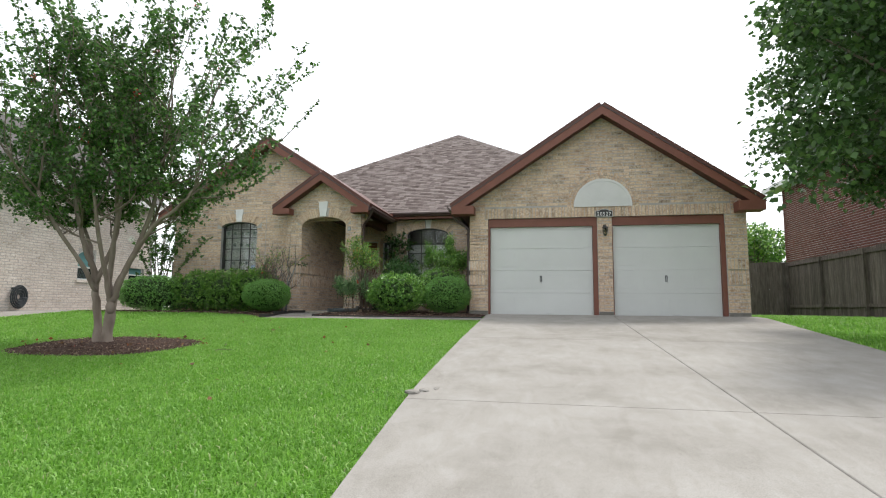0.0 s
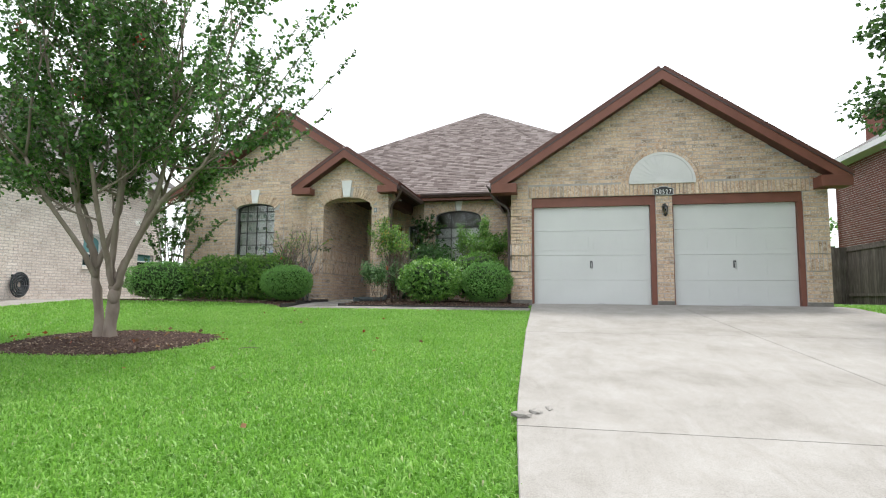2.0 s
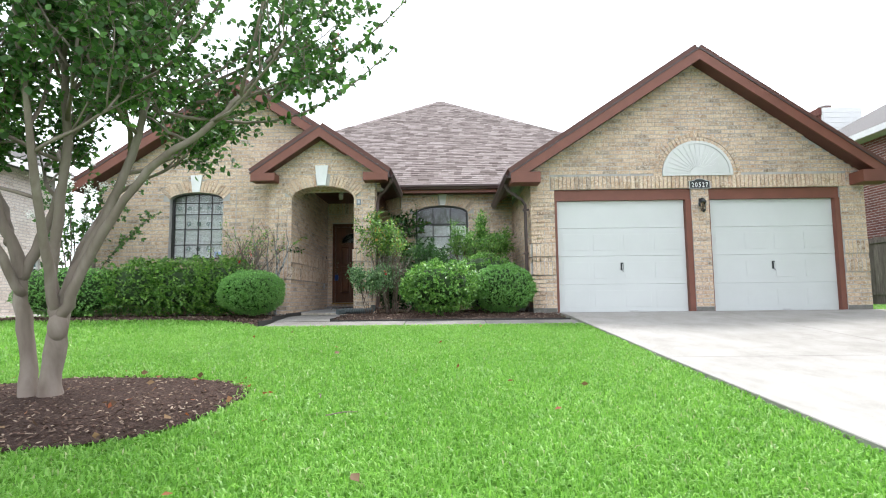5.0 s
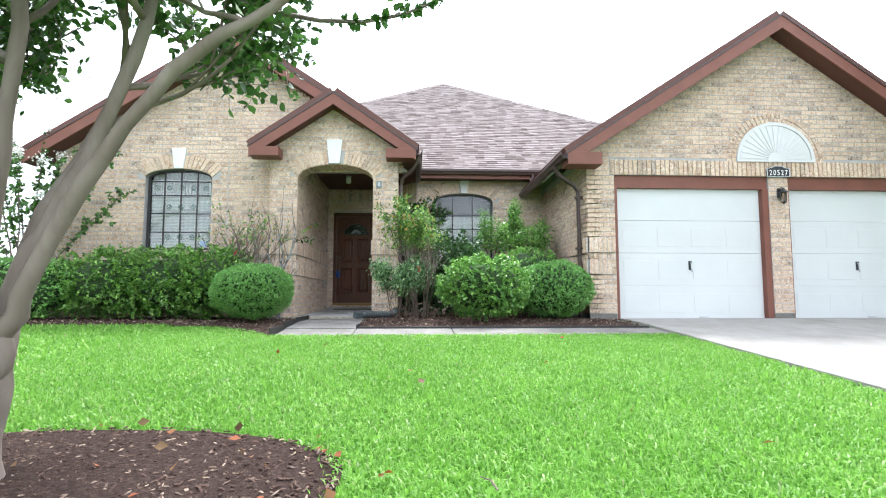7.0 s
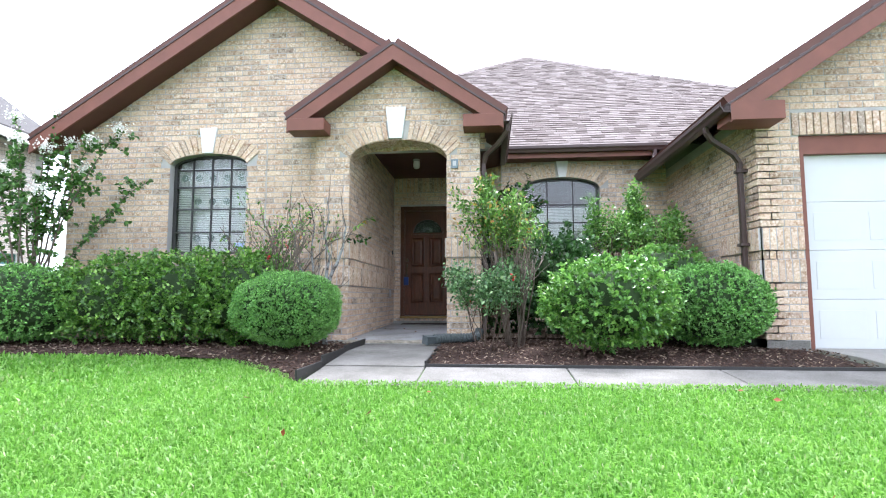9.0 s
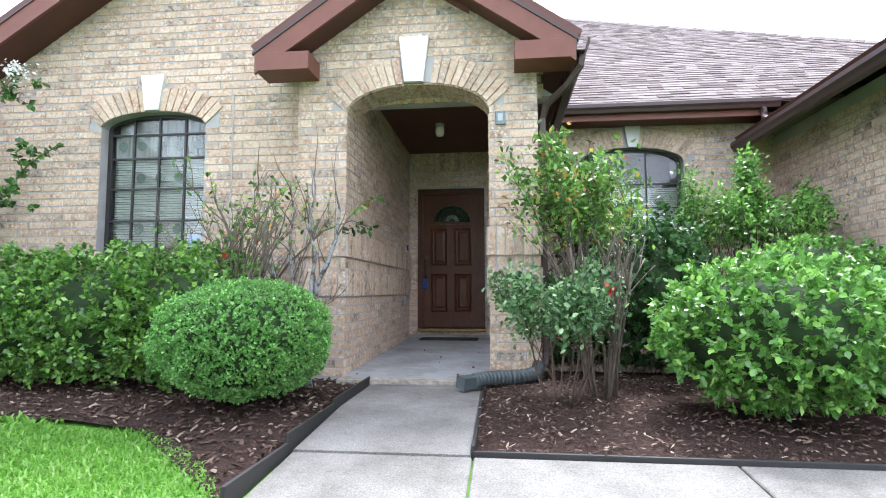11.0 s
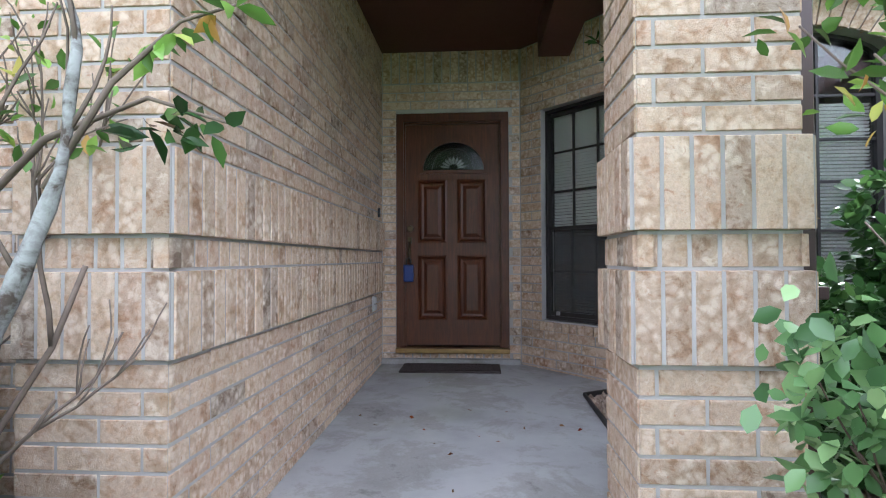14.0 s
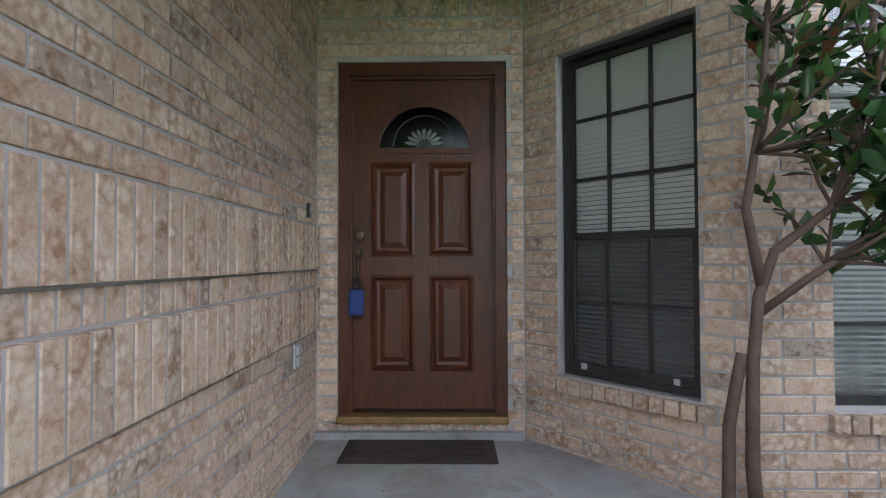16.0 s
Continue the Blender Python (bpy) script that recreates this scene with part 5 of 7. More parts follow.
BRIGHT = leaf_mat("bright_shrub_leaf", [(0.0, (0.057, 0.149, 0.025)), (0.5, (0.115, 0.270, 0.046)), (0.85, (0.218, 0.425, 0.075)), (1.0, (0.333, 0.529, 0.127))], 0.33, 0.3, 0.6)
HEDGE = leaf_mat("hedge_leaf", [(0.0, (0.047, 0.121, 0.019)), (0.5, (0.101, 0.230, 0.035)), (0.85, (0.196, 0.378, 0.061)), (1.0, (0.311, 0.499, 0.095))], 0.33, 0.3, 0.6)
ROSE = leaf_mat("rose_leaf", [(0.0, (0.048, 0.116, 0.042)), (0.5, (0.108, 0.222, 0.079)), (0.9, (0.218, 0.356, 0.149)), (1.0, (0.349, 0.488, 0.223))], 0.33, 0.3, 0.6)
PHOTINIA = leaf_mat("photinia_leaf", [(0.0, (0.055, 0.118, 0.025)), (0.45, (0.103, 0.214, 0.044)), (0.75, (0.193, 0.359, 0.068)), (0.90, (0.276, 0.469, 0.097)), (0.97, (0.469, 0.304, 0.068)), (1.0, (0.469, 0.152, 0.055))], 0.38, 0.32)
HOLLY = leaf_mat("dark_holly_leaf", [(0.0, (0.025, 0.065, 0.02)), (0.6, (0.04, 0.10, 0.028)), (1.0, (0.08, 0.17, 0.045))], 0.3)
CAMELLIA = leaf_mat("camellia_leaf", [(0.0, (0.022, 0.055, 0.02)), (0.6, (0.04, 0.095, 0.03)), (0.9, (0.09, 0.19, 0.045)), (1.0, (0.13, 0.05, 0.028))], 0.25, 0.3, 0.5)
PETAL = leaf_mat("white_petal", [(0.0, (0.600, 0.600, 0.560)), (1.0, (0.800, 0.800, 0.760))], 0.7)
RED = leaf_mat("red_petal", [(0.0, (0.36, 0.03, 0.03)), (1.0, (0.55, 0.06, 0.05))], 0.6)
# near-black green: the shade inside shrubs, put into the colour
CORE = paint("painted_inner_shade", (0.026, 0.05, 0.015), 0.95, 0.4, 10.0, relief=0.5)


def limb(bm, rnd, start, d, length, r0, r1, bend=0.12, lift=0.1, steps=6, sides=7):
    """A crooked tapering limb; gives its points and last direction."""
    p, d, pts = Vector(start), Vector(d).normalized(), [Vector(start)]
    for i in range(steps):
        d = (d + Vector((rnd.uniform(-1, 1), rnd.uniform(-1, 1), rnd.uniform(-1, 1))) * bend + Vector((0, 0, lift))).normalized()
        p = p + d * (length / steps)
        pts.append(p.copy())
    add_tube(bm, pts, [r0 + (r1 - r0) * i / steps for i in range(steps + 1)], sides)
    return pts, d


TREE = (-5.10, -6.15)
RING = (-4.86, -6.33, 1.24, 0.94)
# trunks: points from the root flare upwards, radius at both ends, and how many limbs fork off
CRAPE_STEMS = (
    ([(-0.09, 0, 0), (-0.14, 0.02, 0.35), (-0.20, 0.02, 0.75), (-0.25, 0, 1.1), (-0.36, -0.05, 1.4), (-0.50, -0.10, 1.9), (-0.62, -0.15, 2.5)], 0.062, 0.026),
    ([(-0.22, 0.01, 0.92), (-0.13, 0.08, 1.25), (-0.05, 0.15, 1.7), (-0.10, 0.25, 2.4)], 0.042, 0.024),
    ([(-0.29, -0.02, 1.2), (-0.55, 0.2, 1.5), (-0.90, 0.35, 1.95), (-1.15, 0.4, 2.4)], 0.036, 0.02),
    ([(-0.20, 0, 0.8), (-0.28, -0.2, 1.2), (-0.45, -0.5, 1.7), (-0.60, -0.7, 2.2)], 0.036, 0.02),
    ([(0.06, 0, 0), (0.07, 0, 0.3), (0.10, 0, 0.56), (0.09, 0, 0.72)], 0.078, 0.062),
    ([(0.08, 0, 0.66), (0.0, 0.02, 0.95), (0.06, 0, 1.4), (0.12, -0.05, 1.95), (0.10, -0.1, 2.6)], 0.046, 0.024),
    ([(0.09, 0, 0.66), (0.18, 0.05, 1.0), (0.34, 0.1, 1.4), (0.50, 0.15, 1.9), (0.62, 0.2, 2.6)], 0.05, 0.024),
    ([(0.10, 0, 0.60), (0.22, -0.05, 0.80), (0.45, -0.1, 1.25), (0.82, -0.15, 1.72), (1.22, -0.2, 1.98), (1.5, -0.2, 2.25)], 0.044, 0.018),
    ([(0.09, -0.02, 0.66), (0.12, -0.2, 1.1), (0.20, -0.45, 1.6), (0.25, -0.65, 2.2)], 0.04, 0.02),
    ([(0.08, 0.03, 0.68), (0.05, 0.3, 1.2), (0.15, 0.6, 1.8), (0.20, 0.8, 2.4)], 0.042, 0.02),
)


def yard_crape(base, seed):
    """Two boles that fan into crooked limbs, which fork upwards into leafy shoots over a flat-bottomed crown."""
    tree = thing("crape_myrtle", "multi-trunk crape myrtle tree with green leaves in a mulch ring", "tree", base)
    rnd = random.Random(seed)
    at, out, tops = [], [], []

    def leafy(a, b, gap=0.034):
        """Pairs of leaves along a twig, with a short spur now and then."""
        d = b - a
        for k in range(max(1, int(d.length / gap))):
            q = a + d * ((k + rnd.random()) * gap / max(d.length, gap))
            if q.z < 1.82:
                continue
            side = d.cross(Vector((rnd.gauss(0, 1), rnd.gauss(0, 1), rnd.gauss(0, 1)))).normalized()
            for s_ in (-1, 1):
                at.append(tuple(q))
                out.append(tuple(side * s_ + d.normalized() * 0.5))

    def fork(bm, p, d, length, r, level):
        pts, e = limb(bm, rnd, p, d, length, r, r * 0.6, 0.16, 0.05, 5, 6 if level < 1 else 4)
        if level >= 1:
            for a, b in zip(pts[level < 2:], pts[1 + (level < 2):]):
                leafy(a, b, 0.05 if level == 1 else 0.032)
        if level == 2:
            tops.append((pts[-1], e))
            for a in pts[1:]:
                for k in range(2):
                    tip = a + (e * 0.5 + Vector((rnd.gauss(0, 1), rnd.gauss(0, 1), rnd.gauss(0.1, 0.8)))).normalized() * rnd.uniform(0.10, 0.24)
                    add_tube(bm, [a, tip], [0.003, 0.001], 3, False)
                    leafy(a, tip, 0.026)
            return
        for k in range(4):
            side = Vector((rnd.uniform(-1, 1), rnd.uniform(-1, 1), rnd.uniform(-0.45, 0.6)))
            fork(bm, pts[(5, 4, 3, 2)[k]], (e + side * (0.95 if k else 0.35)).normalized(), length * rnd.uniform(0.55, 0.8), r * 0.5, level + 1)

    for pts, r0, r1 in CRAPE_STEMS:
        fine, n = [], 4 * (len(pts) - 1)
        P = [Vector(q) for q in pts]
        for k, (a, b) in enumerate(zip(P, P[1:])):
            before, after = P[max(k - 1, 0)], P[min(k + 2, len(P) - 1)]
            for i in range(4):
                f = i / 4
                fine.append(0.5 * (2 * a + (b - before) * f + (2 * before - 5 * a + 4 * b - after) * f * f + (3 * a - before - 3 * b + after) * f ** 3) + Vector((rnd.gauss(0, 0.006), rnd.gauss(0, 0.006), 0)))
        fine.append(P[-1])
        radii = [(r0 + (r1 - r0) * k / n) * (1 + 0.07 * math.sin(k * 1.3 + r0 * 90)) for k in range(n + 1)]
        if pts[0][2] == 0:
            radii[0], radii[1] = r0 * 1.35, r0 * 1.12
        part("trunk", tube(fine, radii, 12), BARK, tree, "smooth grey-brown trunk", True)
        if len(pts) == 4 and pts[0][2] == 0:
            continue
        e = (fine[-1] - fine[-4]).normalized()
        for k in range(5):
            bm = bmesh.new()
            i = (n, n, n - 2, n - 3, n - 5)[k]
            a = rnd.uniform(0, 2 * math.pi)
            side = Vector((math.cos(a), math.sin(a), 0))
            d = (e + side * 0.45 + Vector((0, 0, 0.9)), e + side * 0.9 + Vector((0, 0, 0.5)), e + side, e * 0.5 + side, e * 0.25 + side + Vector((0, 0, 0.1)))[k]
            reach = rnd.uniform(*((1.35, 1.75), (1.0, 1.4), (0.8, 1.2), (0.7, 1.0), (0.7, 0.95))[k])
            fork(bm, fine[i], d.normalized(), reach, r1 * 0.75, 0)
            part("branch", bm, BARK, tree, "", True)
    keep_ = rnd.sample(range(len(at)), min(len(at), 46000))
    at, out = [at[k] for k in keep_], [out[k] for k in keep_]
    leaves("crown", at, out, 0.055, CRAPE, tree, seed, 0.15, 0.42, 0.35, None, True)
    bl = [p for p, e in rnd.sample(tops, 14) for _ in range(16)]
    leaves("blossom", [tuple(p + Vector((rnd.gauss(0, 0.03), rnd.gauss(0, 0.03), rnd.gauss(0.03, 0.04)))) for p in bl], [(rnd.gauss(0, 1), rnd.gauss(0, 1), rnd.gauss(0.4, 1)) for _ in bl], 0.03, RED, tree, seed + 1, 0, 0.5)
    return tree


crape = yard_crape((TREE[0], TREE[1], gz(*TREE) - 0.03), 7)
# long leafy wands that reach out of the crown
wand_at, wand_out, wand_rnd = [], [], random.Random(4)
for tip in ((3.0, 0.6, 3.8), (2.75, 0.5, 4.4), (2.4, 0.3, 4.2), (1.5, 0.3, 5.2), (2.6, 0.9, 3.2), (2.0, -0.3, 4.8), (0.6, 0.6, 5.4), (2.2, 0.1, 2.9), (1.9, -0.6, 3.6), (-1.9, 0.5, 4.6), (-2.3, 0.2, 3.7), (-1.0, -0.4, 5.3)):
    tip = Vector(tip)
    root = Vector((tip.x * 0.33, tip.y * 0.33, 1.9 + 0.12 * tip.z))
    pts = [root.lerp(tip, k / 8) + Vector((0, 0, -0.35 * math.sin(math.pi * k / 8))) for k in range(9)]
    part("wand", tube(pts, [0.016 - 0.0015 * k for k in range(9)], 5), BARK, crape, "", True)
    for k in range(110):
        i = wand_rnd.uniform(2.2, 7.99)
        q = pts[int(i)].lerp(pts[int(i) + 1], i % 1)
        d = (pts[int(i) + 1] - pts[int(i)]).normalized()
        wand_at.append(tuple(q))
        wand_out.append(tuple(d * 0.6 + Vector((wand_rnd.gauss(0, 0.6), wand_rnd.gauss(0, 0.6), wand_rnd.gauss(0, 0.6)))))
leaves("wand_foliage", wand_at, wand_out, 0.055, CRAPE, crape, 14, 0.1, 0.42, 0.3, None, True)
knot = part("knot", lathe([(0.03, -0.11), (0.06, -0.06), (0.07, 0.0), (0.058, 0.06), (0.02, 0.10)], 14, (0.115, -0.03, 0.57)), BARK, crape, "swollen healed knot on the trunk", True)

WHITE_TIPS = ((1.27, -0.15, 2.70), (0.80, 0.00, 2.63), (0.38, 0.15, 2.64), (0.26, -0.15, 2.51), (-0.40, 0.05, 3.02),
               (-0.01, 0.35, 3.16), (-0.05, -0.25, 2.61), (0.40, -0.35, 1.92), (0.74, -0.05, 2.24), (1.68, -0.10, 2.07),
               (-1.03, 0.15, 2.88), (-0.92, -0.05, 2.04), (-0.71, 0.25, 2.34))
white_crape = thing("white_crape_myrtle", "slender crape myrtle shrub with white blossom clusters", "tree", (-9.45, 0.35, 0.0))
wc_rnd, wc_at, wc_out, wc_petal = random.Random(21), [], [], []
for k, tip in enumerate(WHITE_TIPS):
    tip = Vector(tip)
    root = Vector((wc_rnd.uniform(-0.12, 0.12), wc_rnd.uniform(-0.1, 0.1), 0.0))
    mid = Vector((tip.x * 0.35, tip.y * 0.35, tip.z * 0.72))
    pts = [root * (1 - f) ** 2 + mid * 2 * f * (1 - f) + tip * f * f + Vector((wc_rnd.gauss(0, 0.012), wc_rnd.gauss(0, 0.012), 0)) for f in (n / 12 for n in range(13))]
    bm = tube(pts, [0.016 - 0.001 * n for n in range(13)], 6)
    runs = [(a, b) for a, b in zip(pts[5:], pts[6:])]
    for n in range(9):
        a = pts[wc_rnd.randrange(5, 12)]
        b = a + Vector((wc_rnd.gauss(0, 1), wc_rnd.gauss(0, 1), wc_rnd.gauss(0.35, 0.6))).normalized() * wc_rnd.uniform(0.14, 0.34)
        add_tube(bm, [a, b], [0.005, 0.002], 4)
        runs.append((a, b))
    part("stem", bm, TWIG, white_crape, "thin grey-brown stem", True)
    for a, b in runs:
        d = b - a
        for n in range(int(d.length / 0.024)):
            side = d.cross(Vector((wc_rnd.gauss(0, 1), wc_rnd.gauss(0, 1), wc_rnd.gauss(0, 1)))).normalized()
            q = a + d * wc_rnd.random()
            wc_at += [tuple(q), tuple(q)]
            wc_out += [tuple(side + d.normalized() * 0.4), tuple(-side + d.normalized() * 0.4)]
    if k < 9 or k > 9:
        wc_petal += [tuple(tip + Vector((wc_rnd.gauss(0, 0.05), wc_rnd.gauss(0, 0.05), wc_rnd.gauss(0.02, 0.045)))) for _ in range(150)]
leaves("crown", wc_at, wc_out, 0.062, CRAPE, white_crape, 21, 0.1, 0.4, 0.4, None, True)
leaves("blossom", wc_petal, [(wc_rnd.gauss(0, 1), wc_rnd.gauss(0, 1), wc_rnd.gauss(0.4, 1)) for _ in wc_petal], 0.028, PETAL, white_crape, 22, 0, 0.5)


def broad_tree(name, base, height, radius, crown_z, seed, leaf, label, count, leaf_size, trunk_r=0.16):
    """A round-headed tree: trunk, limbs, and a crown of clumps with gaps."""
    tree = thing(name, label, "tree", base)
    rnd = random.Random(seed)
    bm = bmesh.new()
    pts, e = limb(bm, rnd, (0, 0, 0), (0, 0, 1), height * 0.7, trunk_r, trunk_r * 0.4, 0.05, 0.2, 8, 10)
    part("trunk", bm, BARK, tree, "", True)
    clumps = []
    for k in range(64):
        a, el = rnd.uniform(0, 2 * math.pi), rnd.uniform(-0.35, 1.2)
        reach = radius * rnd.uniform(0.6, 1.0)
        z0 = crown_z + (height - crown_z) * 0.45
        tip = Vector((reach * math.cos(a) * math.cos(el), reach * math.sin(a) * math.cos(el), z0 + (height - z0) * math.sin(max(el, 0)) * rnd.uniform(0.8, 1) + (z0 - crown_z) * min(0, math.sin(el)) * 2.2))
        start = pts[rnd.randrange(3, 8)]
        mids = [start, start.lerp(tip, 0.5) + Vector((0, 0, 0.15)), tip]
        part("limb", tube(mids, [0.04, 0.025, 0.008], 5), BARK, tree, "", True)
        for s in (0.55, 0.75, 0.9, 1.0):
            clumps.append((start.lerp(tip, s) + Vector((0, 0, 0.1)), radius * rnd.uniform(0.13, 0.24)))
    rng = np.random.default_rng(seed)
    at, out = [], []
    per = count // len(clumps)
    for c, r in clumps:
        v = rng.normal(0, 1, (per, 3))
        v /= np.linalg.norm(v, axis=1, keepdims=True)
        at.append(np.array(c) + v * r * rng.uniform(0.0, 1.0, (per, 1)) ** 0.6 * 0.85 * np.array([1, 1, 0.8]))
        out.append(v)
    leaves("crown", np.concatenate(at), np.concatenate(out), leaf_size, leaf, tree, seed, 0.4, 0.42)
    return tree


broad_tree("pear_tree", (7.6, -4.7, gz(7, -4.7) - 0.02), 7.4, 3.6, 1.4, 5, PEAR, "large round-headed tree with glossy dark green leaves beside the driveway", 70000, 0.095)
broad_tree("background_tree", (9.0, 17.0, 0), 4.3, 2.2, 0.8, 8, PEAR, "green tree behind the wooden fence", 9000, 0.16)
broad_tree("background_tree", (12.5, 19.0, 0), 5.0, 2.4, 0.8, 9, HEDGE, "green tree behind the wooden fence", 9000, 0.16)
broad_tree("background_tree", (-13.5, 15.0, 0), 6.4, 2.6, 1.5, 10, PEAR, "green tree behind the neighbouring houses", 9000, 0.16)
broad_tree("background_tree", (-7.4, 17.5, 0), 7.6, 1.6, 4.0, 12, PEAR, "tree top showing over the house roof", 6000, 0.14)


def bush(name, base, rx, ry, h, leaf, count, size, seed, label, square=2.3, lumps=0.06, shell=0.12, core=0.86, jitter=0.8, skirt=0.06):
    """A clipped or rounded shrub: a skin of small leaves over a solid core painted dark as inner shade."""
    ob = thing(name, label, "bush", base)
    rng = np.random.default_rng(seed)
    v = rng.normal(0, 1, (count, 3))
    v[:, 2] = np.where(v[:, 2] < -0.2 * np.abs(v[:, 2]).mean(), v[:, 2] * 0.75, v[:, 2])
    k = (np.abs(v) ** square).sum(1, keepdims=True) ** (1 / square)
    v = v / k
    wob = np.array([noise.noise(Vector((p * 3.1).tolist()) + Vector((seed, 0, 0))) for p in v])[:, None]
    fine = np.array([noise.noise(Vector((p * 8.3).tolist()) + Vector((0, seed, 0))) for p in v])[:, None]
    depth = 1 - shell * rng.uniform(0, 1, (count, 1)) ** 1.5
    r = (1 + lumps * wob + lumps * 0.6 * fine) * depth
    tuft = 7
    v, r = v[::tuft], r[::tuft]
    at = v * r * np.array([rx, ry, h / 2]) + np.array([0, 0, h / 2 + skirt])
    at[:, 2] = np.maximum(at[:, 2], 0.015)
    grow = v / np.linalg.norm(v, axis=1, keepdims=True) + np.array([0, 0, 0.4]) + rng.normal(0, 0.45, v.shape)
    grow /= np.linalg.norm(grow, axis=1, keepdims=True)
    # seven leaves whorled along each short shoot
    along = np.tile(np.linspace(-0.9, 0.25, tuft), len(at))[:, None] * size
    axis, at = np.repeat(grow, tuft, 0), np.repeat(at, tuft, 0)
    at = at + axis * along
    turn = rng.normal(0, 1, axis.shape)
    turn -= axis * (turn * axis).sum(1, keepdims=True)
    turn /= np.linalg.norm(turn, axis=1, keepdims=True)
    out = axis * 0.75 + turn
    # smooth solid core whose dark colour stands for shade in the leaf gaps
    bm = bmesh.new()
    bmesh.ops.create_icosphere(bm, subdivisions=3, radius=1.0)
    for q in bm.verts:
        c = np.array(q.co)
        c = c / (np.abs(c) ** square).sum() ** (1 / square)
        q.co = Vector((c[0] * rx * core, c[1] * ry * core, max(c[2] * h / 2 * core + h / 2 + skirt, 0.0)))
    part("twig_mass", bm, CORE, ob, "solid dark core coloured as the shade between leaves")
    leaves("foliage", at, out, size, leaf, ob, seed, 0.0, 0.36, 0.2, None, size > 0.045)
    return ob


bush("boxwood_ball", (-5.66, -0.44, 0.0), 0.58, 0.56, 0.80, BOX, 62000, 0.0185, 31, "neatly clipped round boxwood ball beside the walk", 2.2, 0.09, 0.15, 0.84, 1.0)
bush("clipped_hedge", (-9.35, 0.10, 0.0), 0.95, 0.60, 0.92, BOX, 26000, 0.030, 32, "clipped boxwood hedge mound under the front wall", 3.0, 0.10, 0.15, 0.84, 1.0)
for i, (x, w) in enumerate(((-8.0, 0.72), (-7.15, 0.70), (-6.4, 0.62))):
    bush("hedge_shrub", (x, 0.22, 0.0), w, 0.62, 1.06, HEDGE, 11000, 0.045, 33 + i, "loose leafy green hedge shrub under the window", 2.8, 0.24, 0.26, 0.68, 1.0)
bush("leafy_shrub", (-2.24, -0.42, 0.0), 0.68, 0.62, 0.93, BRIGHT, 11000, 0.046, 41, "rounded bright green shrub with glossy leaves in mulch", 2.2, 0.20, 0.22, 0.74, 1.0)
bush("boxwood_mound", (-1.04, -0.02, 0.0), 0.56, 0.56, 0.88, BOX, 30000, 0.026, 42, "clipped dark boxwood mound beside the garage", 2.3, 0.10, 0.15, 0.84, 1.0)
bush("boxwood_mound", (-1.32, 0.75, 0.0), 0.66, 0.5, 1.16, BRIGHT, 9000, 0.04, 43, "light green shrub behind the boxwood mounds", 2.4, 0.10, 0.14, 0.84)
bush("holly_shrub", (-2.55, 1.15, 0.0), 0.62, 0.55, 1.40, HOLLY, 7000, 0.06, 44, "dark glossy holly shrub beneath the recessed window", 2.0, 0.28, 0.3, 0.62, 1.0)
bush("holly_shrub", (-3.25, 1.35, 0.0), 0.40, 0.4, 0.95, HOLLY, 3500, 0.055, 45, "low dark holly shrub beside the porch pier", 2.0, 0.25, 0.3, 0.6, 1.0)


def stem_shrub(name, base, stems, seed, leaf, n_leaf, leaf_size, lo, label, spread=0.35, twig=TWIG, flower=None, height=2.2, splay=0.3, levels=3, thick=0.012, crook=0.14):
    """A shrub of many bare upright stems that carry leaves from the height lo upwards."""
    ob = thing(name, label, "shrub", base)
    rnd = random.Random(seed)
    tips = []

    def grow(p, d, length, r, level, bm):
        pts, e = limb(bm, rnd, p, d, length, r, r * 0.6, crook, 0.06, 5, 5)
        for a, b in zip(pts, pts[1:]):
            for k in range(3):
                q = a.lerp(b, rnd.random())
                if q.z > lo:
                    tips.append((q, (b - a).normalized()))
        if level < levels:
            for k in range(rnd.choice((2, 3))):
                side = Vector((rnd.uniform(-1, 1), rnd.uniform(-1, 1), rnd.uniform(-0.1, 0.6)))
                grow(pts[rnd.choice((2, 3, 4, 4))], (e + side * 0.6).normalized(), length * rnd.uniform(0.45, 0.75), r * 0.62, level + 1, bm)

    for k in range(stems):
        a = 2 * math.pi * k / stems + rnd.uniform(-0.4, 0.4)
        d = Vector((math.cos(a) * splay, math.sin(a) * splay, 1))
        bm = bmesh.new()
        grow(Vector((math.cos(a) * 0.10, math.sin(a) * 0.10, 0)), d, height * rnd.uniform(0.38, 0.5), thick * rnd.uniform(0.8, 1.3), 1, bm)
        part("stem", bm, twig, ob, "", True)
    rng = np.random.default_rng(seed)
    P, D = np.array([tuple(p) for p, _ in tips]), np.array([tuple(d) for _, d in tips])
    w = np.clip((P[:, 2] - lo) / (height - lo), 0.02, 1) ** 0.8
    pick = rng.choice(len(P), n_leaf, p=w / w.sum())
    leaves("foliage", P[pick] + rng.normal(0, spread * 0.12, (n_leaf, 3)), D[pick] * 0.5 + rng.normal(0, 0.4, (n_leaf, 3)), leaf_size, leaf, ob, seed, 0.15, 0.36 if leaf is ROSE else 0.27, 0.6, None, True)
    if flower:
        fl = rng.choice(len(P), flower[1])
        at = np.repeat(P[fl] + rng.normal(0, 0.03, (flower[1], 3)), 16, 0) + rng.normal(0, 0.012, (flower[1] * 16, 3))
        leaves("blossom", at, rng.normal(0, 1, (len(at), 3)), 0.03, flower[0], ob, seed + 3, 0, 0.5)
    return ob


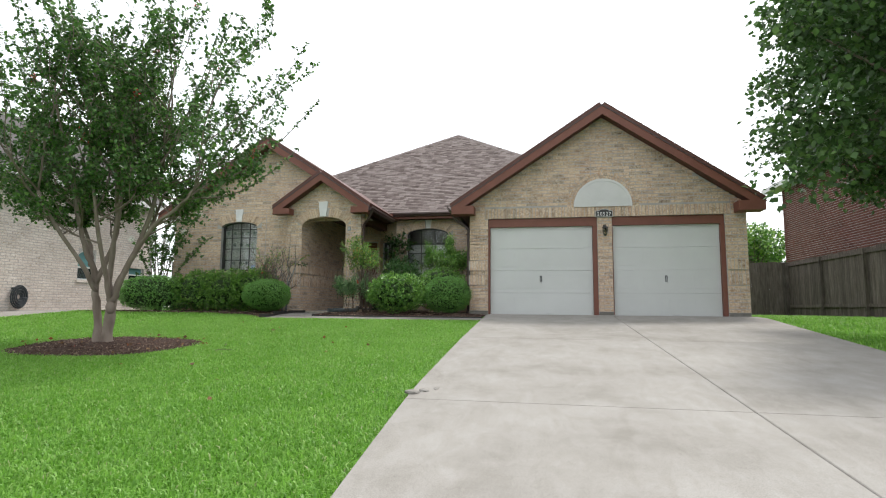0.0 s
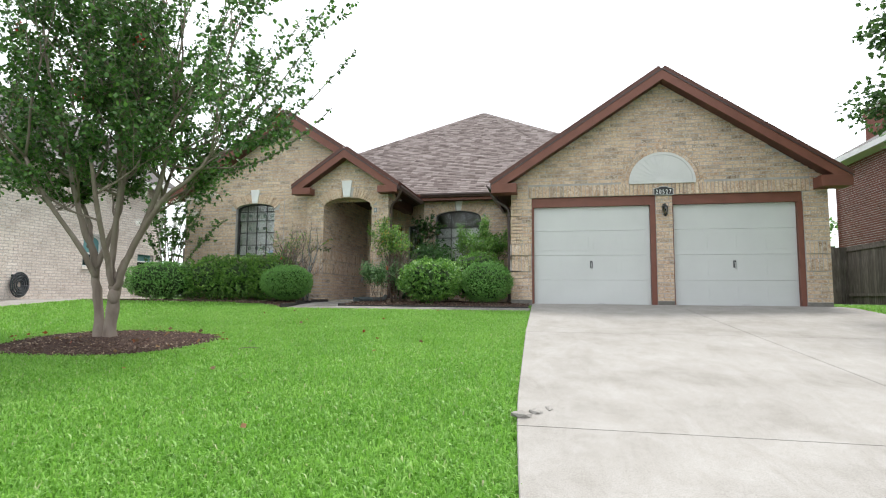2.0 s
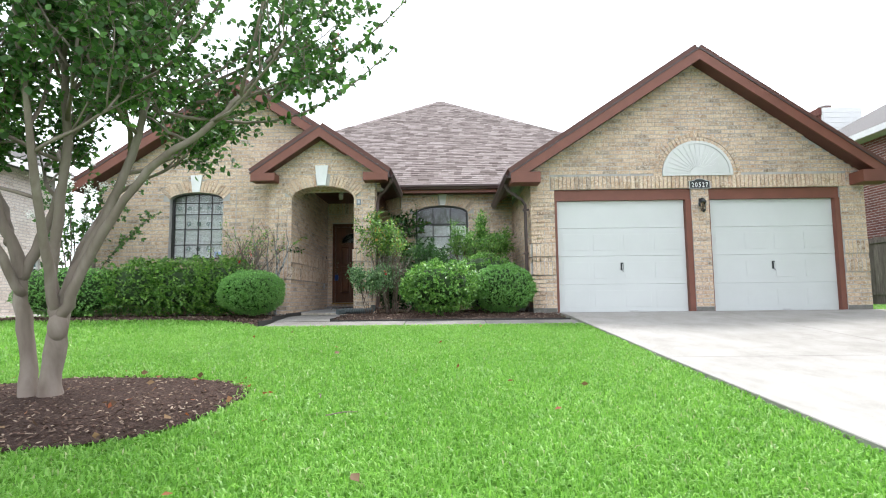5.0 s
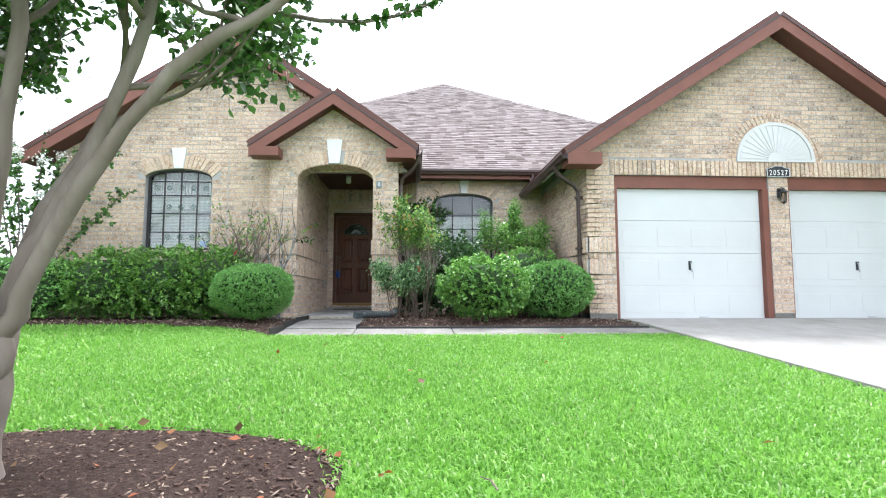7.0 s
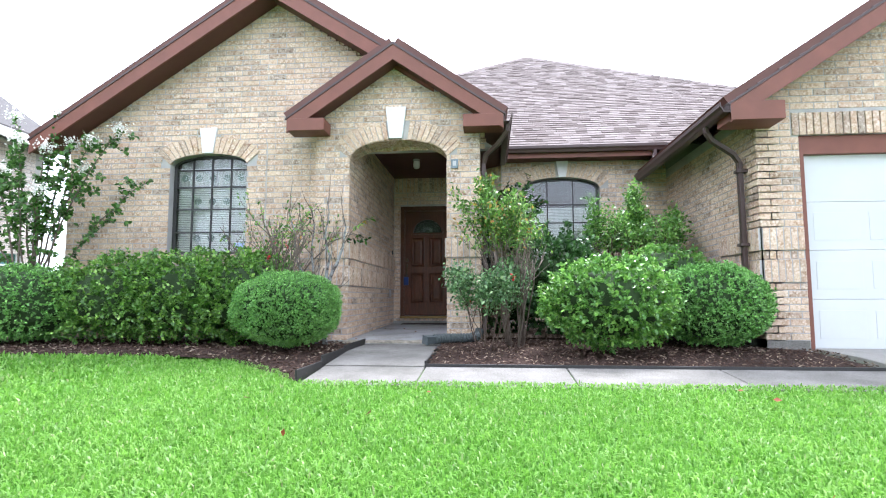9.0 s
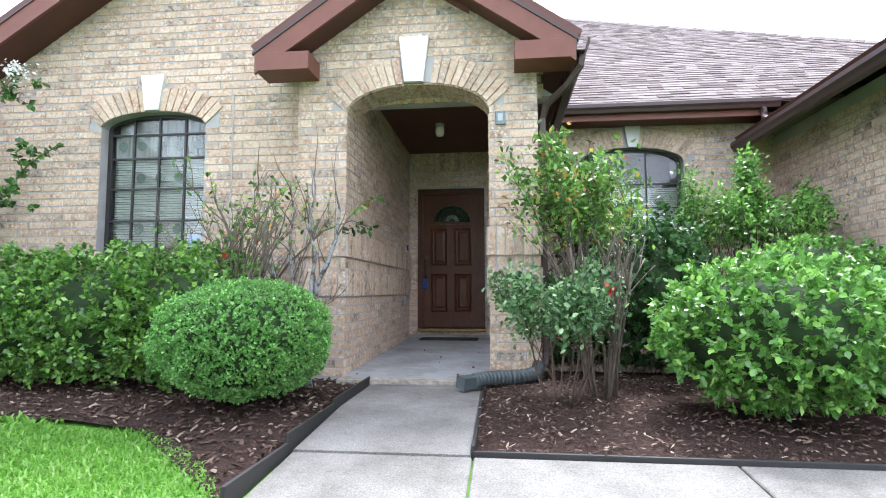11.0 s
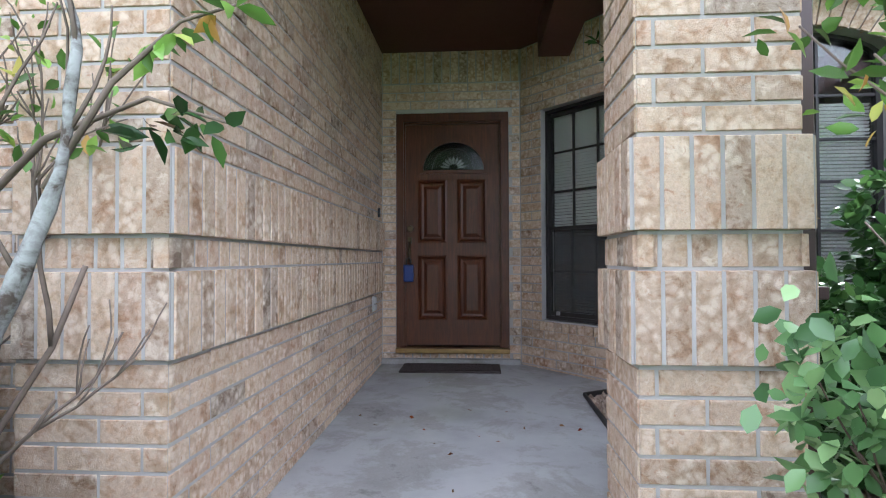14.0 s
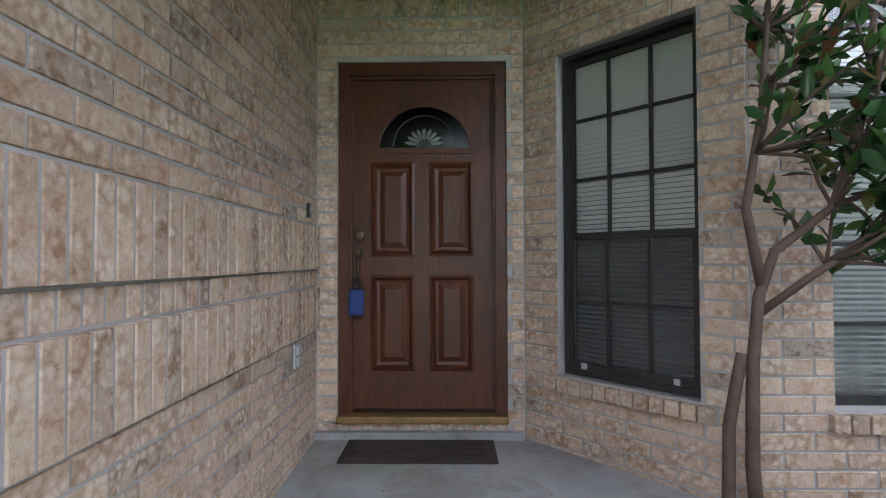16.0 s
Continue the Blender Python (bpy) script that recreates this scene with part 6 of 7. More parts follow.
bare = stem_shrub("bare_shrub", (-5.98, 0.36, 0.0), 16, 51, PHOTINIA, 620, 0.05, 1.1, "twiggy half-bare shrub with sparse reddish leaves by the porch", 0.35, TWIG, (RED, 5), 2.35, 0.34, 4, 0.013, 0.2)
# one leafy branch of the bare shrub that hangs before the arch's jamb
spray_pts = [(0.05, 0.02, 0.7), (0.3, 0.0, 1.02), (0.6, -0.03, 1.28), (0.85, -0.05, 1.36), (1.03, -0.06, 1.30)]
part("branch", tube(spray_pts, [0.012, 0.010, 0.008, 0.005, 0.003], 6), TWIG, bare, "", True)
sp_rnd = random.Random(3)
sp_at = [tuple(Vector(spray_pts[2]).lerp(Vector(spray_pts[4]), sp_rnd.uniform(0.35, 1.0)) + Vector((0, 0, sp_rnd.uniform(-0.03, 0.03)))) for _ in range(26)]
leaves("spray_foliage", sp_at, [(sp_rnd.uniform(-0.6, 1), sp_rnd.uniform(-1, 1), sp_rnd.uniform(-0.6, 0.5)) for _ in sp_at], 0.078, CAMELLIA, bare, 3, 0.1, 0.24, 0.2, None, True)
# pale lichen-covered trunks at the foot of the bare shrub
LICHEN = mat("lichen_bark", 0.9, spec=0.15)
_l = ramp(LICHEN, noise_tex(LICHEN, 22, 5, 0.65, 0.5), [(0.38, (0.074, 0.059, 0.050)), (0.48, (0.186, 0.186, 0.180)), (0.62, (0.285, 0.298, 0.291))])
wire(LICHEN, _l, bsdf(LICHEN).inputs["Base Color"])
bump(LICHEN, noise_tex(LICHEN, 40, 5, 0.7), 0.6, 0.006)
for pts, r0, r1 in (([(0.55, -0.17, 0), (0.54, -0.17, 0.3), (0.58, -0.17, 0.62), (0.60, -0.18, 0.82), (0.68, -0.18, 0.98), (0.75, -0.17, 1.18), (0.78, -0.16, 1.42), (0.72, -0.14, 1.62)], 0.026, 0.006),
                    ([(0.58, -0.17, 0.60), (0.55, -0.16, 0.85), (0.58, -0.15, 1.08), (0.52, -0.14, 1.32), (0.57, -0.12, 1.62), (0.50, -0.12, 1.9)], 0.017, 0.004),
                    ([(0.43, -0.13, 0), (0.42, -0.13, 0.35), (0.36, -0.12, 0.58), (0.26, -0.10, 0.8), (0.14, -0.08, 1.05), (0.10, -0.06, 1.4), (0.0, -0.04, 1.75)], 0.024, 0.006),
                    ([(0.36, -0.12, 0.56), (0.38, -0.10, 0.8), (0.33, -0.08, 1.1), (0.36, -0.06, 1.45), (0.28, -0.05, 1.8)], 0.015, 0.004)):
    rough_pts = []
    for a, b in zip(pts, pts[1:]):
        for k in range(3):
            rough_pts.append(Vector(a).lerp(Vector(b), k / 3) + Vector((sp_rnd.gauss(0, 0.006), sp_rnd.gauss(0, 0.006), 0)))
    n = len(rough_pts)
    part("trunk", tube(rough_pts, [r0 * 1.25 + (r1 - r0 * 1.25) * k / n + sp_rnd.gauss(0, 0.0012) for k in range(n)], 9), LICHEN, bare, "pale lichen-covered trunk", True)
    for k in range(n // 2, n, 2):
        bm = bmesh.new()
        limb(bm, sp_rnd, rough_pts[k], (sp_rnd.uniform(-0.6, 0.5), sp_rnd.uniform(-0.7, 0.4), 1), sp_rnd.uniform(0.25, 0.5), 0.006, 0.002, 0.2, 0.05, 5, 5)
        part("twig", bm, TWIG, bare, "", True)
part("branch", tube([(0.72, -0.17, 1.15), (0.84, -0.15, 1.36), (0.95, -0.10, 1.50), (1.06, -0.08, 1.54)], [0.008, 0.006, 0.004, 0.003], 6), TWIG, bare, "", True)
hi_at = [tuple(Vector((0.88, -0.12, 1.44)).lerp(Vector((1.07, -0.08, 1.54)), sp_rnd.random())) for _ in range(16)]
leaves("spray_foliage", hi_at, [(sp_rnd.uniform(-0.6, 1), sp_rnd.uniform(-1, 1), sp_rnd.uniform(-0.6, 0.5)) for _ in hi_at], 0.075, PHOTINIA, bare, 5, 0.1, 0.24, 0.2, None, True)
stem_shrub("photinia_shrub", (-3.18, 0.12, 0.0), 18, 52, PHOTINIA, 3400, 0.054, 1.15, "tall bushy shrub with green and orange-tipped leaves on grey stems", 0.4, TWIG, None, 2.40, 0.15, 3, 0.009, 0.12)
stem_shrub("rose_bush", (-3.49, -0.12, 0.0), 10, 53, ROSE, 4800, 0.041, 0.45, "blue-green rose bush with a few red blooms", 0.4, DARK_TWIG, (RED, 6), 1.22, 0.42, 3, 0.006)
stem_shrub("tall_shrub", (-1.3, 1.8, 0.0), 14, 57, BRIGHT, 7500, 0.055, 1.25, "tall leafy shrub in the corner by the garage wall", 0.5, DARK_TWIG, None, 2.5, 0.25)
camellia = thing("camellia_tree", "small camellia tree with dark glossy leaves in the porch bed", "tree", (-3.425, 2.72, 0.06))
cam_rnd, tips = random.Random(9), []
for pts, r0, r1 in (([(-0.02, 0.0, 0), (-0.08, 0.01, 0.22), (-0.08, 0.0, 0.48), (-0.06, -0.01, 0.62), (-0.035, -0.01, 0.74)], 0.023, 0.020),
                    ([(0.02, -0.02, 0), (-0.01, -0.02, 0.35), (-0.01, -0.03, 0.70), (0.01, -0.04, 0.95), (0.06, -0.05, 1.10), (0.24, -0.08, 1.25), (0.33, -0.12, 1.6), (0.38, -0.12, 2.05)], 0.026, 0.010),
                    ([(0.02, -0.04, 0.98), (-0.02, -0.02, 1.25), (0.05, 0.0, 1.6), (0.08, -0.02, 2.1)], 0.020, 0.008),
                    ([(0.01, -0.03, 0.88), (0.16, -0.10, 1.02), (0.34, -0.16, 1.16), (0.48, -0.2, 1.4)], 0.016, 0.007)):
    part("trunk", tube(pts, [r0 + (r1 - r0) * k / (len(pts) - 1) for k in range(len(pts))], 10), DARK_TWIG, camellia, "", True)
for p in ((0.34, -0.16, 1.16), (0.24, -0.08, 1.25), (0.30, -0.1, 1.4), (0.42, -0.18, 1.3), (0.34, -0.12, 1.75), (0.36, -0.12, 2.0), (0.02, -0.02, 1.45), (0.06, 0.0, 1.7), (0.07, 0.0, 1.9), (0.08, -0.02, 2.1), (0.20, -0.10, 1.06), (0.36, -0.12, 1.9)):
    for k in range(7):
        bm = bmesh.new()
        d = Vector((cam_rnd.uniform(-0.3, 1.7), cam_rnd.uniform(-1, 0.8), cam_rnd.uniform(-0.2, 0.8)))
        pts, e = limb(bm, cam_rnd, p, d, cam_rnd.uniform(0.28, 0.55), 0.008, 0.003, 0.18, 0.06, 5, 5)
        part("branch", bm, DARK_TWIG, camellia, "", True)
        for q, w in zip(pts[1:], pts[2:] + [pts[-1] + e * 0.05]):
            for _ in range(3):
                tips.append((q.lerp(w, cam_rnd.random()), (w - q).normalized() + Vector((cam_rnd.gauss(0, 0.6), cam_rnd.gauss(0, 0.6), cam_rnd.gauss(0.1, 0.4)))))
leaves("foliage", [tuple(p) for p, _ in tips], [tuple(d) for _, d in tips], 0.095, CAMELLIA, camellia, 9, 0.15, 0.24, 0.35, None, True)

# ---- beds ----
MULCH = mat("bark_mulch", 0.95, spec=0.1)
_m = ramp(MULCH, noise_tex(MULCH, 38, 6, 0.75, 0.6), [(0.3, (0.025, 0.016, 0.012)), (0.5, (0.058, 0.037, 0.030)), (0.68, (0.108, 0.076, 0.061)), (0.8, (0.180, 0.140, 0.115))])
wire(MULCH, _m, bsdf(MULCH).inputs["Base Color"])
bump(MULCH, noise_tex(MULCH, 45, 6, 0.8), 1.0, 0.03)
CHIP = mat("bark_chip", 0.9, spec=0.15)
wire(CHIP, ramp(CHIP, chance(CHIP), [(0.0, (0.04, 0.024, 0.018)), (0.5, (0.085, 0.052, 0.04)), (0.82, (0.15, 0.105, 0.08)), (0.95, (0.28, 0.22, 0.17)), (1.0, (0.34, 0.26, 0.18))]), bsdf(CHIP).inputs["Base Color"])


def inside(poly, x, y):
    c = False
    for (x0, y0), (x1, y1) in zip(poly, poly[1:] + poly[:1]):
        if (y0 > y) != (y1 > y) and x < (x1 - x0) * (y - y0) / (y1 - y0) + x0:
            c = not c
    return c


def bed(name, poly, label, lift=0.03, chips=3000, seed=1, material=None, piece=None, swell=0.03, grade=1.0):
    """A planting bed: a low swelling sheet with loose pieces strewn on it."""
    xs, ys = [p[0] for p in poly], [p[1] for p in poly]
    b = tagged(new(name), label, "bed", kind="structure")
    bm = bmesh.new()
    vs = [bm.verts.new((x, y, gz(x, y) + 0.004)) for x, y in poly]
    cx, cy = sum(xs) / len(xs), sum(ys) / len(ys)
    inner = [bm.verts.new((x + (cx - x) * 0.12, y + (cy - y) * 0.12, gz(x, y) + lift)) for x, y in poly]
    n = len(poly)
    for i in range(n):
        bm.faces.new((vs[i], vs[(i + 1) % n], inner[(i + 1) % n], inner[i]))
    top = bm.verts.new((cx, cy, gz(cx, cy) + lift + swell))
    for i in range(n):
        bm.faces.new((inner[i], inner[(i + 1) % n], top))
    part("soil", bm, material or MULCH, b)
    rnd = random.Random(seed)
    verts, faces, made = [], [], 0
    while made < chips:
        x, y = rnd.uniform(min(xs), max(xs)), rnd.uniform(min(ys), max(ys))
        if not inside(poly, x, y):
            continue
        made += 1
        edge = 1 - min(1.0, math.hypot((x - cx) / (max(xs) - min(xs)), (y - cy) / (max(ys) - min(ys))) * 1.9)
        z = gz(x, y) + lift * 0.9 + swell * edge * 0.8
        L, w, t = (grade * v for v in (rnd.uniform(0.010, 0.034), rnd.uniform(0.005, 0.013), rnd.uniform(0.002, 0.006)))
        if piece:
            L, w, t = (rnd.uniform(0.010, 0.022) for _ in range(3))
        r = Euler((rnd.uniform(-0.5, 0.5), rnd.uniform(-0.5, 0.5), rnd.uniform(0, 6.3))).to_matrix()
        k = len(verts)
        verts += [Vector((x, y, z + t)) + r @ Vector(c) for c in ((-L, -w * 0.6, 0), (-L * 0.3, -w, t), (L, -w * 0.4, 0), (L * 0.8, w * 0.5, t), (-L * 0.1, w, 0), (-L * 0.9, w * 0.6, t), (0, 0, t * 2), (0, 0, -t))]
        for i in range(6):
            faces += [(k + i, k + (i + 1) % 6, k + 6), (k + (i + 1) % 6, k + i, k + 7)]
    ob = raw("chips", verts, faces, piece or CHIP, b)
    ob["kind"] = "stuff"
    return b


def round_end(v):
    return math.copysign(abs(v) ** 0.8, v)


ring = [(RING[0] + (RING[2] + 0.05 * math.sin(5 * a)) * round_end(math.cos(a)), RING[1] + (RING[3] + 0.04 * math.sin(3 * a + 1)) * round_end(math.sin(a))) for a in (2 * math.pi * k / 48 for k in range(48))]
bed("mulch_ring", ring, "round bed of dark bark mulch round the tree", 0.012, 2600, 3, grade=0.7)
LEFT_BED = [(-11.0, 1.0), (-11.0, -0.72), (-9.0, -0.80), (-7.6, -0.82), (-6.6, -0.84), (-6.0, -0.98), (-5.5, -1.30), (-5.2, -1.62), (-5.02, -1.86), (-5.01, -0.7), (-5.01, 0.42), (-5.3, 0.62), (-5.76, 0.64), (-5.78, 1.0)]
RIGHT_BED = [(-4.05, 0.42), (-4.05, -1.22), (-2.2, -1.22), (-0.10, -1.20), (-0.10, -0.04), (-0.52, -0.02), (-0.52, 3.04), (-3.25, 3.04), (-3.33, 3.13), (-3.70, 2.94), (-3.70, 1.03), (-3.62, 0.99), (-3.62, 0.63), (-4.04, 0.63)]
bed("mulch_bed", LEFT_BED, "brown mulch planting bed beneath the front wall", 0.02, 3800, 4, swell=0.0)
bed("mulch_bed", RIGHT_BED, "brown mulch planting bed between the walk and the house", 0.03, 7000, 5, swell=0.0, grade=0.7)
PEBBLE = mat("pebble", 0.8, spec=0.2)
wire(PEBBLE, ramp(PEBBLE, chance(PEBBLE), [(0.0, (0.136, 0.099, 0.075)), (0.5, (0.260, 0.198, 0.155)), (1.0, (0.360, 0.286, 0.230))]), bsdf(PEBBLE).inputs["Base Color"])
bed("pebble_bed", [(-3.70, 1.05), (-2.2, 1.05), (-2.2, 3.03), (-3.25, 3.03), (-3.33, 3.12), (-3.70, 2.93)], "bed of small tan pebbles beside the porch slab", 0.045, 5200, 6, None, PEBBLE, 0.01)

EDGE = paint("black_edging", (0.022, 0.021, 0.02), 0.6, 0.2, 10)


def edging(pts, label, h=0.05):
    e = tagged(new("bed_edging"), label, "bed edging", "bed edging")
    for (x0, y0), (x1, y1) in zip(pts, pts[1:]):
        d = Vector((x1 - x0, y1 - y0, 0))
        m = Matrix.Translation((x0, y0, (gz(x0, y0) + gz(x1, y1)) / 2)) @ Matrix.Rotation(math.atan2(d.y, d.x), 4, "Z")
        part("strip", box(0, d.length + 0.004, -0.009, 0.009, -0.05, h, 0.004, m), EDGE, e)
    return e


edging([(-4.055, 0.42), (-4.055, -0.4), (-4.055, -1.215), (-2.6, -1.225), (-1.2, -1.225), (-0.08, -1.20)], "black plastic edging along the walk and mulch bed", 0.028)
edging([(-5.005, 0.44), (-5.005, -0.5), (-5.01, -1.25), (-5.02, -1.88)], "black plastic edging beside the front walk", 0.075)
edging([(-3.715, 1.06), (-3.715, 2.0), (-3.715, 2.93), (-3.36, 3.14)], "black edging between porch slab and pebbles", 0.105)

# corrugated drain pipe
DRAIN = paint("grey_drain_plastic", (0.075, 0.09, 0.093), 0.45, 0.15, 10)
pipe = thing("drain_pipe", "grey corrugated plastic drain pipe lying on the mulch", "drain pipe")
path = [Vector((-3.60, 0.66, 0.16)), Vector((-3.62, 0.60, 0.10)), Vector((-3.72, 0.52, 0.085)), Vector((-3.88, 0.44, 0.085)), Vector((-4.02, 0.34, 0.09)), Vector((-4.14, 0.22, 0.085))]
fine, rad = [], []
for a, b in zip(path, path[1:]):
    for k in range(18):
        fine.append(a.lerp(b, k / 18))
        rad.append(0.05 if (len(fine) // 2) % 2 else 0.058)
part("hose", tube(fine, rad, 14), DRAIN, pipe, "", False)
d = (path[-1] - path[-2]).normalized()
bm = bmesh.new()
add_tube(bm, [path[-1] - d * 0.01, path[-1] + d * 0.05, path[-1] + d * 0.12, path[-1] + d * 0.115, path[-1] + d * 0.03], [0.058, 0.060, 0.070, 0.060, 0.05], 4, False)
part("mouth", bm, DRAIN, pipe, "square outlet mouth")


# ---- neighbours ----
neighbour_a = tagged(new("neighbour_house"), "neighbouring house of whitish brick with a grey roof", "house")
nx = Plane((-13.0, -8.0, 0), (0, 1, 0))
nx.u, nx.n = Vector((0, 1, 0)), Vector((1, 0, 0))
NW = ((9.2, 9.85, 0.95, 1.72, 0.17), (11.3, 12.0, 0.95, 1.5, 0.0))
holes = [[(a, z0), (b, z0)] + (arch_curve((a + b) / 2, (b - a) / 2, z1, r, 10) if r else [(b, z1), (a, z1)]) for a, b, z0, z1, r in NW]
nwall = part("wall", prism(rect(0, 12.2, -0.6, 3.75), holes, nx, 0.25), MORTAR_GREY, neighbour_a)
keep = minus(None, *[(lambda z, a=a, b=b, z0=z0, z1=z1, r=r: (a - 0.01, b + 0.01) if z0 - 0.08 < z < z1 + r else None) for a, b, z0, z1, r in NW])
lay(nwall, nx, courses(0, 12.2, -0.30, 3.7, keep), WHITE_BRICK)
part("wall", box(-20, -13.0, 4.2, 4.4, -0.4, 3.75), MORTAR_GREY, neighbour_a)
part("wall", box(-20, -13.0, -8.2, -8.0, -0.8, 3.75), MORTAR_GREY, neighbour_a)
TEAL = paint("teal_curtain", (0.10, 0.23, 0.24), 0.6, 0.15, 6)
for (a, b, z0, z1, r), hole in zip(NW, holes):
    w = part("window", prism(hole, [[(u + (0.04 if u < (a + b) / 2 else -0.04), z + (0.04 if z < z0 + 0.1 else -0.035)) for u, z in hole]], lambda u, z, d: nx(u, z, d - 0.06), 0.05), WHITE, neighbour_a, "white window frame")
    part("pane", prism(hole, [], lambda u, z, d: nx(u, z, d - 0.085), 0.01), TEAL, w, "teal shaded glass")
    part("bar", bar(nx, a, b, z0 + (z1 - z0) * 0.48, z0 + (z1 - z0) * 0.55, -0.08, -0.04), WHITE, w)
    part("lower_pane", bar(nx, a + 0.04, b - 0.04, z0 + 0.05, z0 + (z1 - z0) * 0.48, -0.083, -0.078), SCREEN, w, "dark lower pane")
    part("sill", bar(nx, a - 0.05, b + 0.05, z0 - 0.08, z0 - 0.005, -0.1, 0.045), WHITE_BRICK, w)
GREY_SHINGLE = paint("grey_shingle", (0.080, 0.074, 0.072), 0.95, 0.25, 30, relief=0.6)
part("roof", prism([(-12.55, 3.72), (-12.55, 3.84), (-16.5, 6.6), (-20.4, 3.84), (-20.4, 3.72)], [], lambda u, z, d: Vector((u, -8.4 - d, z)), 13.0), GREY_SHINGLE, neighbour_a, "grey shingle roof")
part("fascia", box(-12.56, -12.52, -8.4, 4.6, 3.62, 3.80), WHITE, neighbour_a, "white fascia board")
tagged(ground_sheet("pavement", -13.0, -11.2, -14, 4.0, CONCRETE, 0.012, 0.6), "pale concrete strip beside the neighbouring house", "pavement", kind="structure")

hose_reel = thing("hose_reel", "coiled dark garden hose on a wall hanger", "garden hose", (-12.9, -0.75, 0.55))
HOSE = paint("dark_hose", (0.03, 0.035, 0.04), 0.5, 0.2, 10)
for k in range(11):
    r = 0.06 + 0.018 * k
    part("coil", tube([(0.03 + 0.018 * (k % 3), r * math.cos(a), -0.18 + (r * 1.3) * math.sin(a)) for a in np.linspace(0, 2 * math.pi, 25)], 0.017, 6), HOSE, hose_reel, "", True)
part("hanger", box(-0.10, 0.06, -0.12, 0.12, 0.02, 0.08, 0.01), HOSE, hose_reel)

neighbour_b = tagged(new("neighbour_house"), "two-storey neighbouring house of dark red brick", "house")
rx_ = Plane((10.6, 10.0, 0), (0, -1, 0))
rx_.u, rx_.n = Vector((0, -1, 0)), Vector((-1, 0, 0))
rwall = part("wall", prism(rect(0, 8.0, -0.3, 5.0), [], rx_, 0.25), MORTAR_GREY, neighbour_b)
lay(rwall, rx_, courses(0, 8.0, 1.2, 5.0), RED_BRICK)
ry_ = Plane((10.6, 2.0, 0), (1, 0, 0))
rwall = part("wall", prism(rect(0, 9.0, -0.3, 5.0), [], ry_, 0.25), MORTAR_GREY, neighbour_b)
lay(rwall, ry_, courses(0, 3.0, 1.2, 5.0), RED_BRICK)
part("wall", box(10.6, 19.6, 9.75, 10.0, -0.3, 5.0), RED_BRICK, neighbour_b)
bm = bmesh.new()
base = [bm.verts.new(q) for q in ((10.1, 1.5, 5.06), (20.3, 1.5, 5.06), (20.3, 10.6, 5.06), (10.1, 10.6, 5.06))]
ridge = [bm.verts.new(q) for q in ((15.3, 6.0, 8.1), (15.3, 7.2, 8.1))]
for f in ((base[0], base[1], ridge[0]), (base[1], base[2], ridge[1], ridge[0]), (base[2], base[3], ridge[1]), (base[3], base[0], ridge[0], ridge[1]), base[::-1]):
    bm.faces.new(f)
part("roof", bm, GREY_SHINGLE, neighbour_b, "grey shingle hip roof")
part("fascia", box(10.07, 10.1, 1.5, 10.6, 4.88, 5.06), WHITE, neighbour_b, "white fascia board")
part("fascia", box(10.07, 20.3, 1.47, 1.5, 4.88, 5.06), WHITE, neighbour_b, "white fascia board")
part("soffit", box(10.1, 10.62, 1.5, 10.6, 4.90, 4.93), WHITE, neighbour_b)
chim = part("chimney", box(12.9, 14.5, 11.1, 12.4, 0.0, 7.55, 0.01), RED_BRICK, neighbour_b, "red brick chimney")
part("cap", box(12.84, 14.56, 11.04, 12.46, 7.5, 7.8, 0.01), RED_BRICK, chim)
for k in range(9):
    part("siding", box(12.97, 14.52, 11.02 - 0.03, 11.10, 5.9 + k * 0.21, 6.105 + k * 0.21, 0.004), WHITE, chim, "white lap siding")
part("flue", lathe([(0.16, 7.8), (0.16, 8.02), (0.25, 8.04), (0.25, 8.09), (0.1, 8.16)], 16, (13.6, 11.75, 0)), GREY_PLASTIC, chim, "metal flue cap")

# wooden fence
FENCE = mat("weathered_fence", 0.9, spec=0.1)
_w = ramp(FENCE, noise_tex(FENCE, 6, 6, 0.7, 0.3, coords(FENCE, (3, 3, 0.35))), [(0.3, (0.075, 0.062, 0.055)), (0.55, (0.14, 0.12, 0.105)), (0.75, (0.22, 0.195, 0.175))])
_v = ramp(FENCE, chance(FENCE), [(0.0, (0.75, 0.75, 0.75)), (1.0, (1.15, 1.12, 1.1))])
wire(FENCE, mix(FENCE, 1.0, _w, _v, "MULTIPLY"), bsdf(FENCE).inputs["Base Color"])
bump(FENCE, noise_tex(FENCE, 20, 4, 0.6, 0.2, coords(FENCE, (3, 3, 0.3))), 0.5, 0.006)


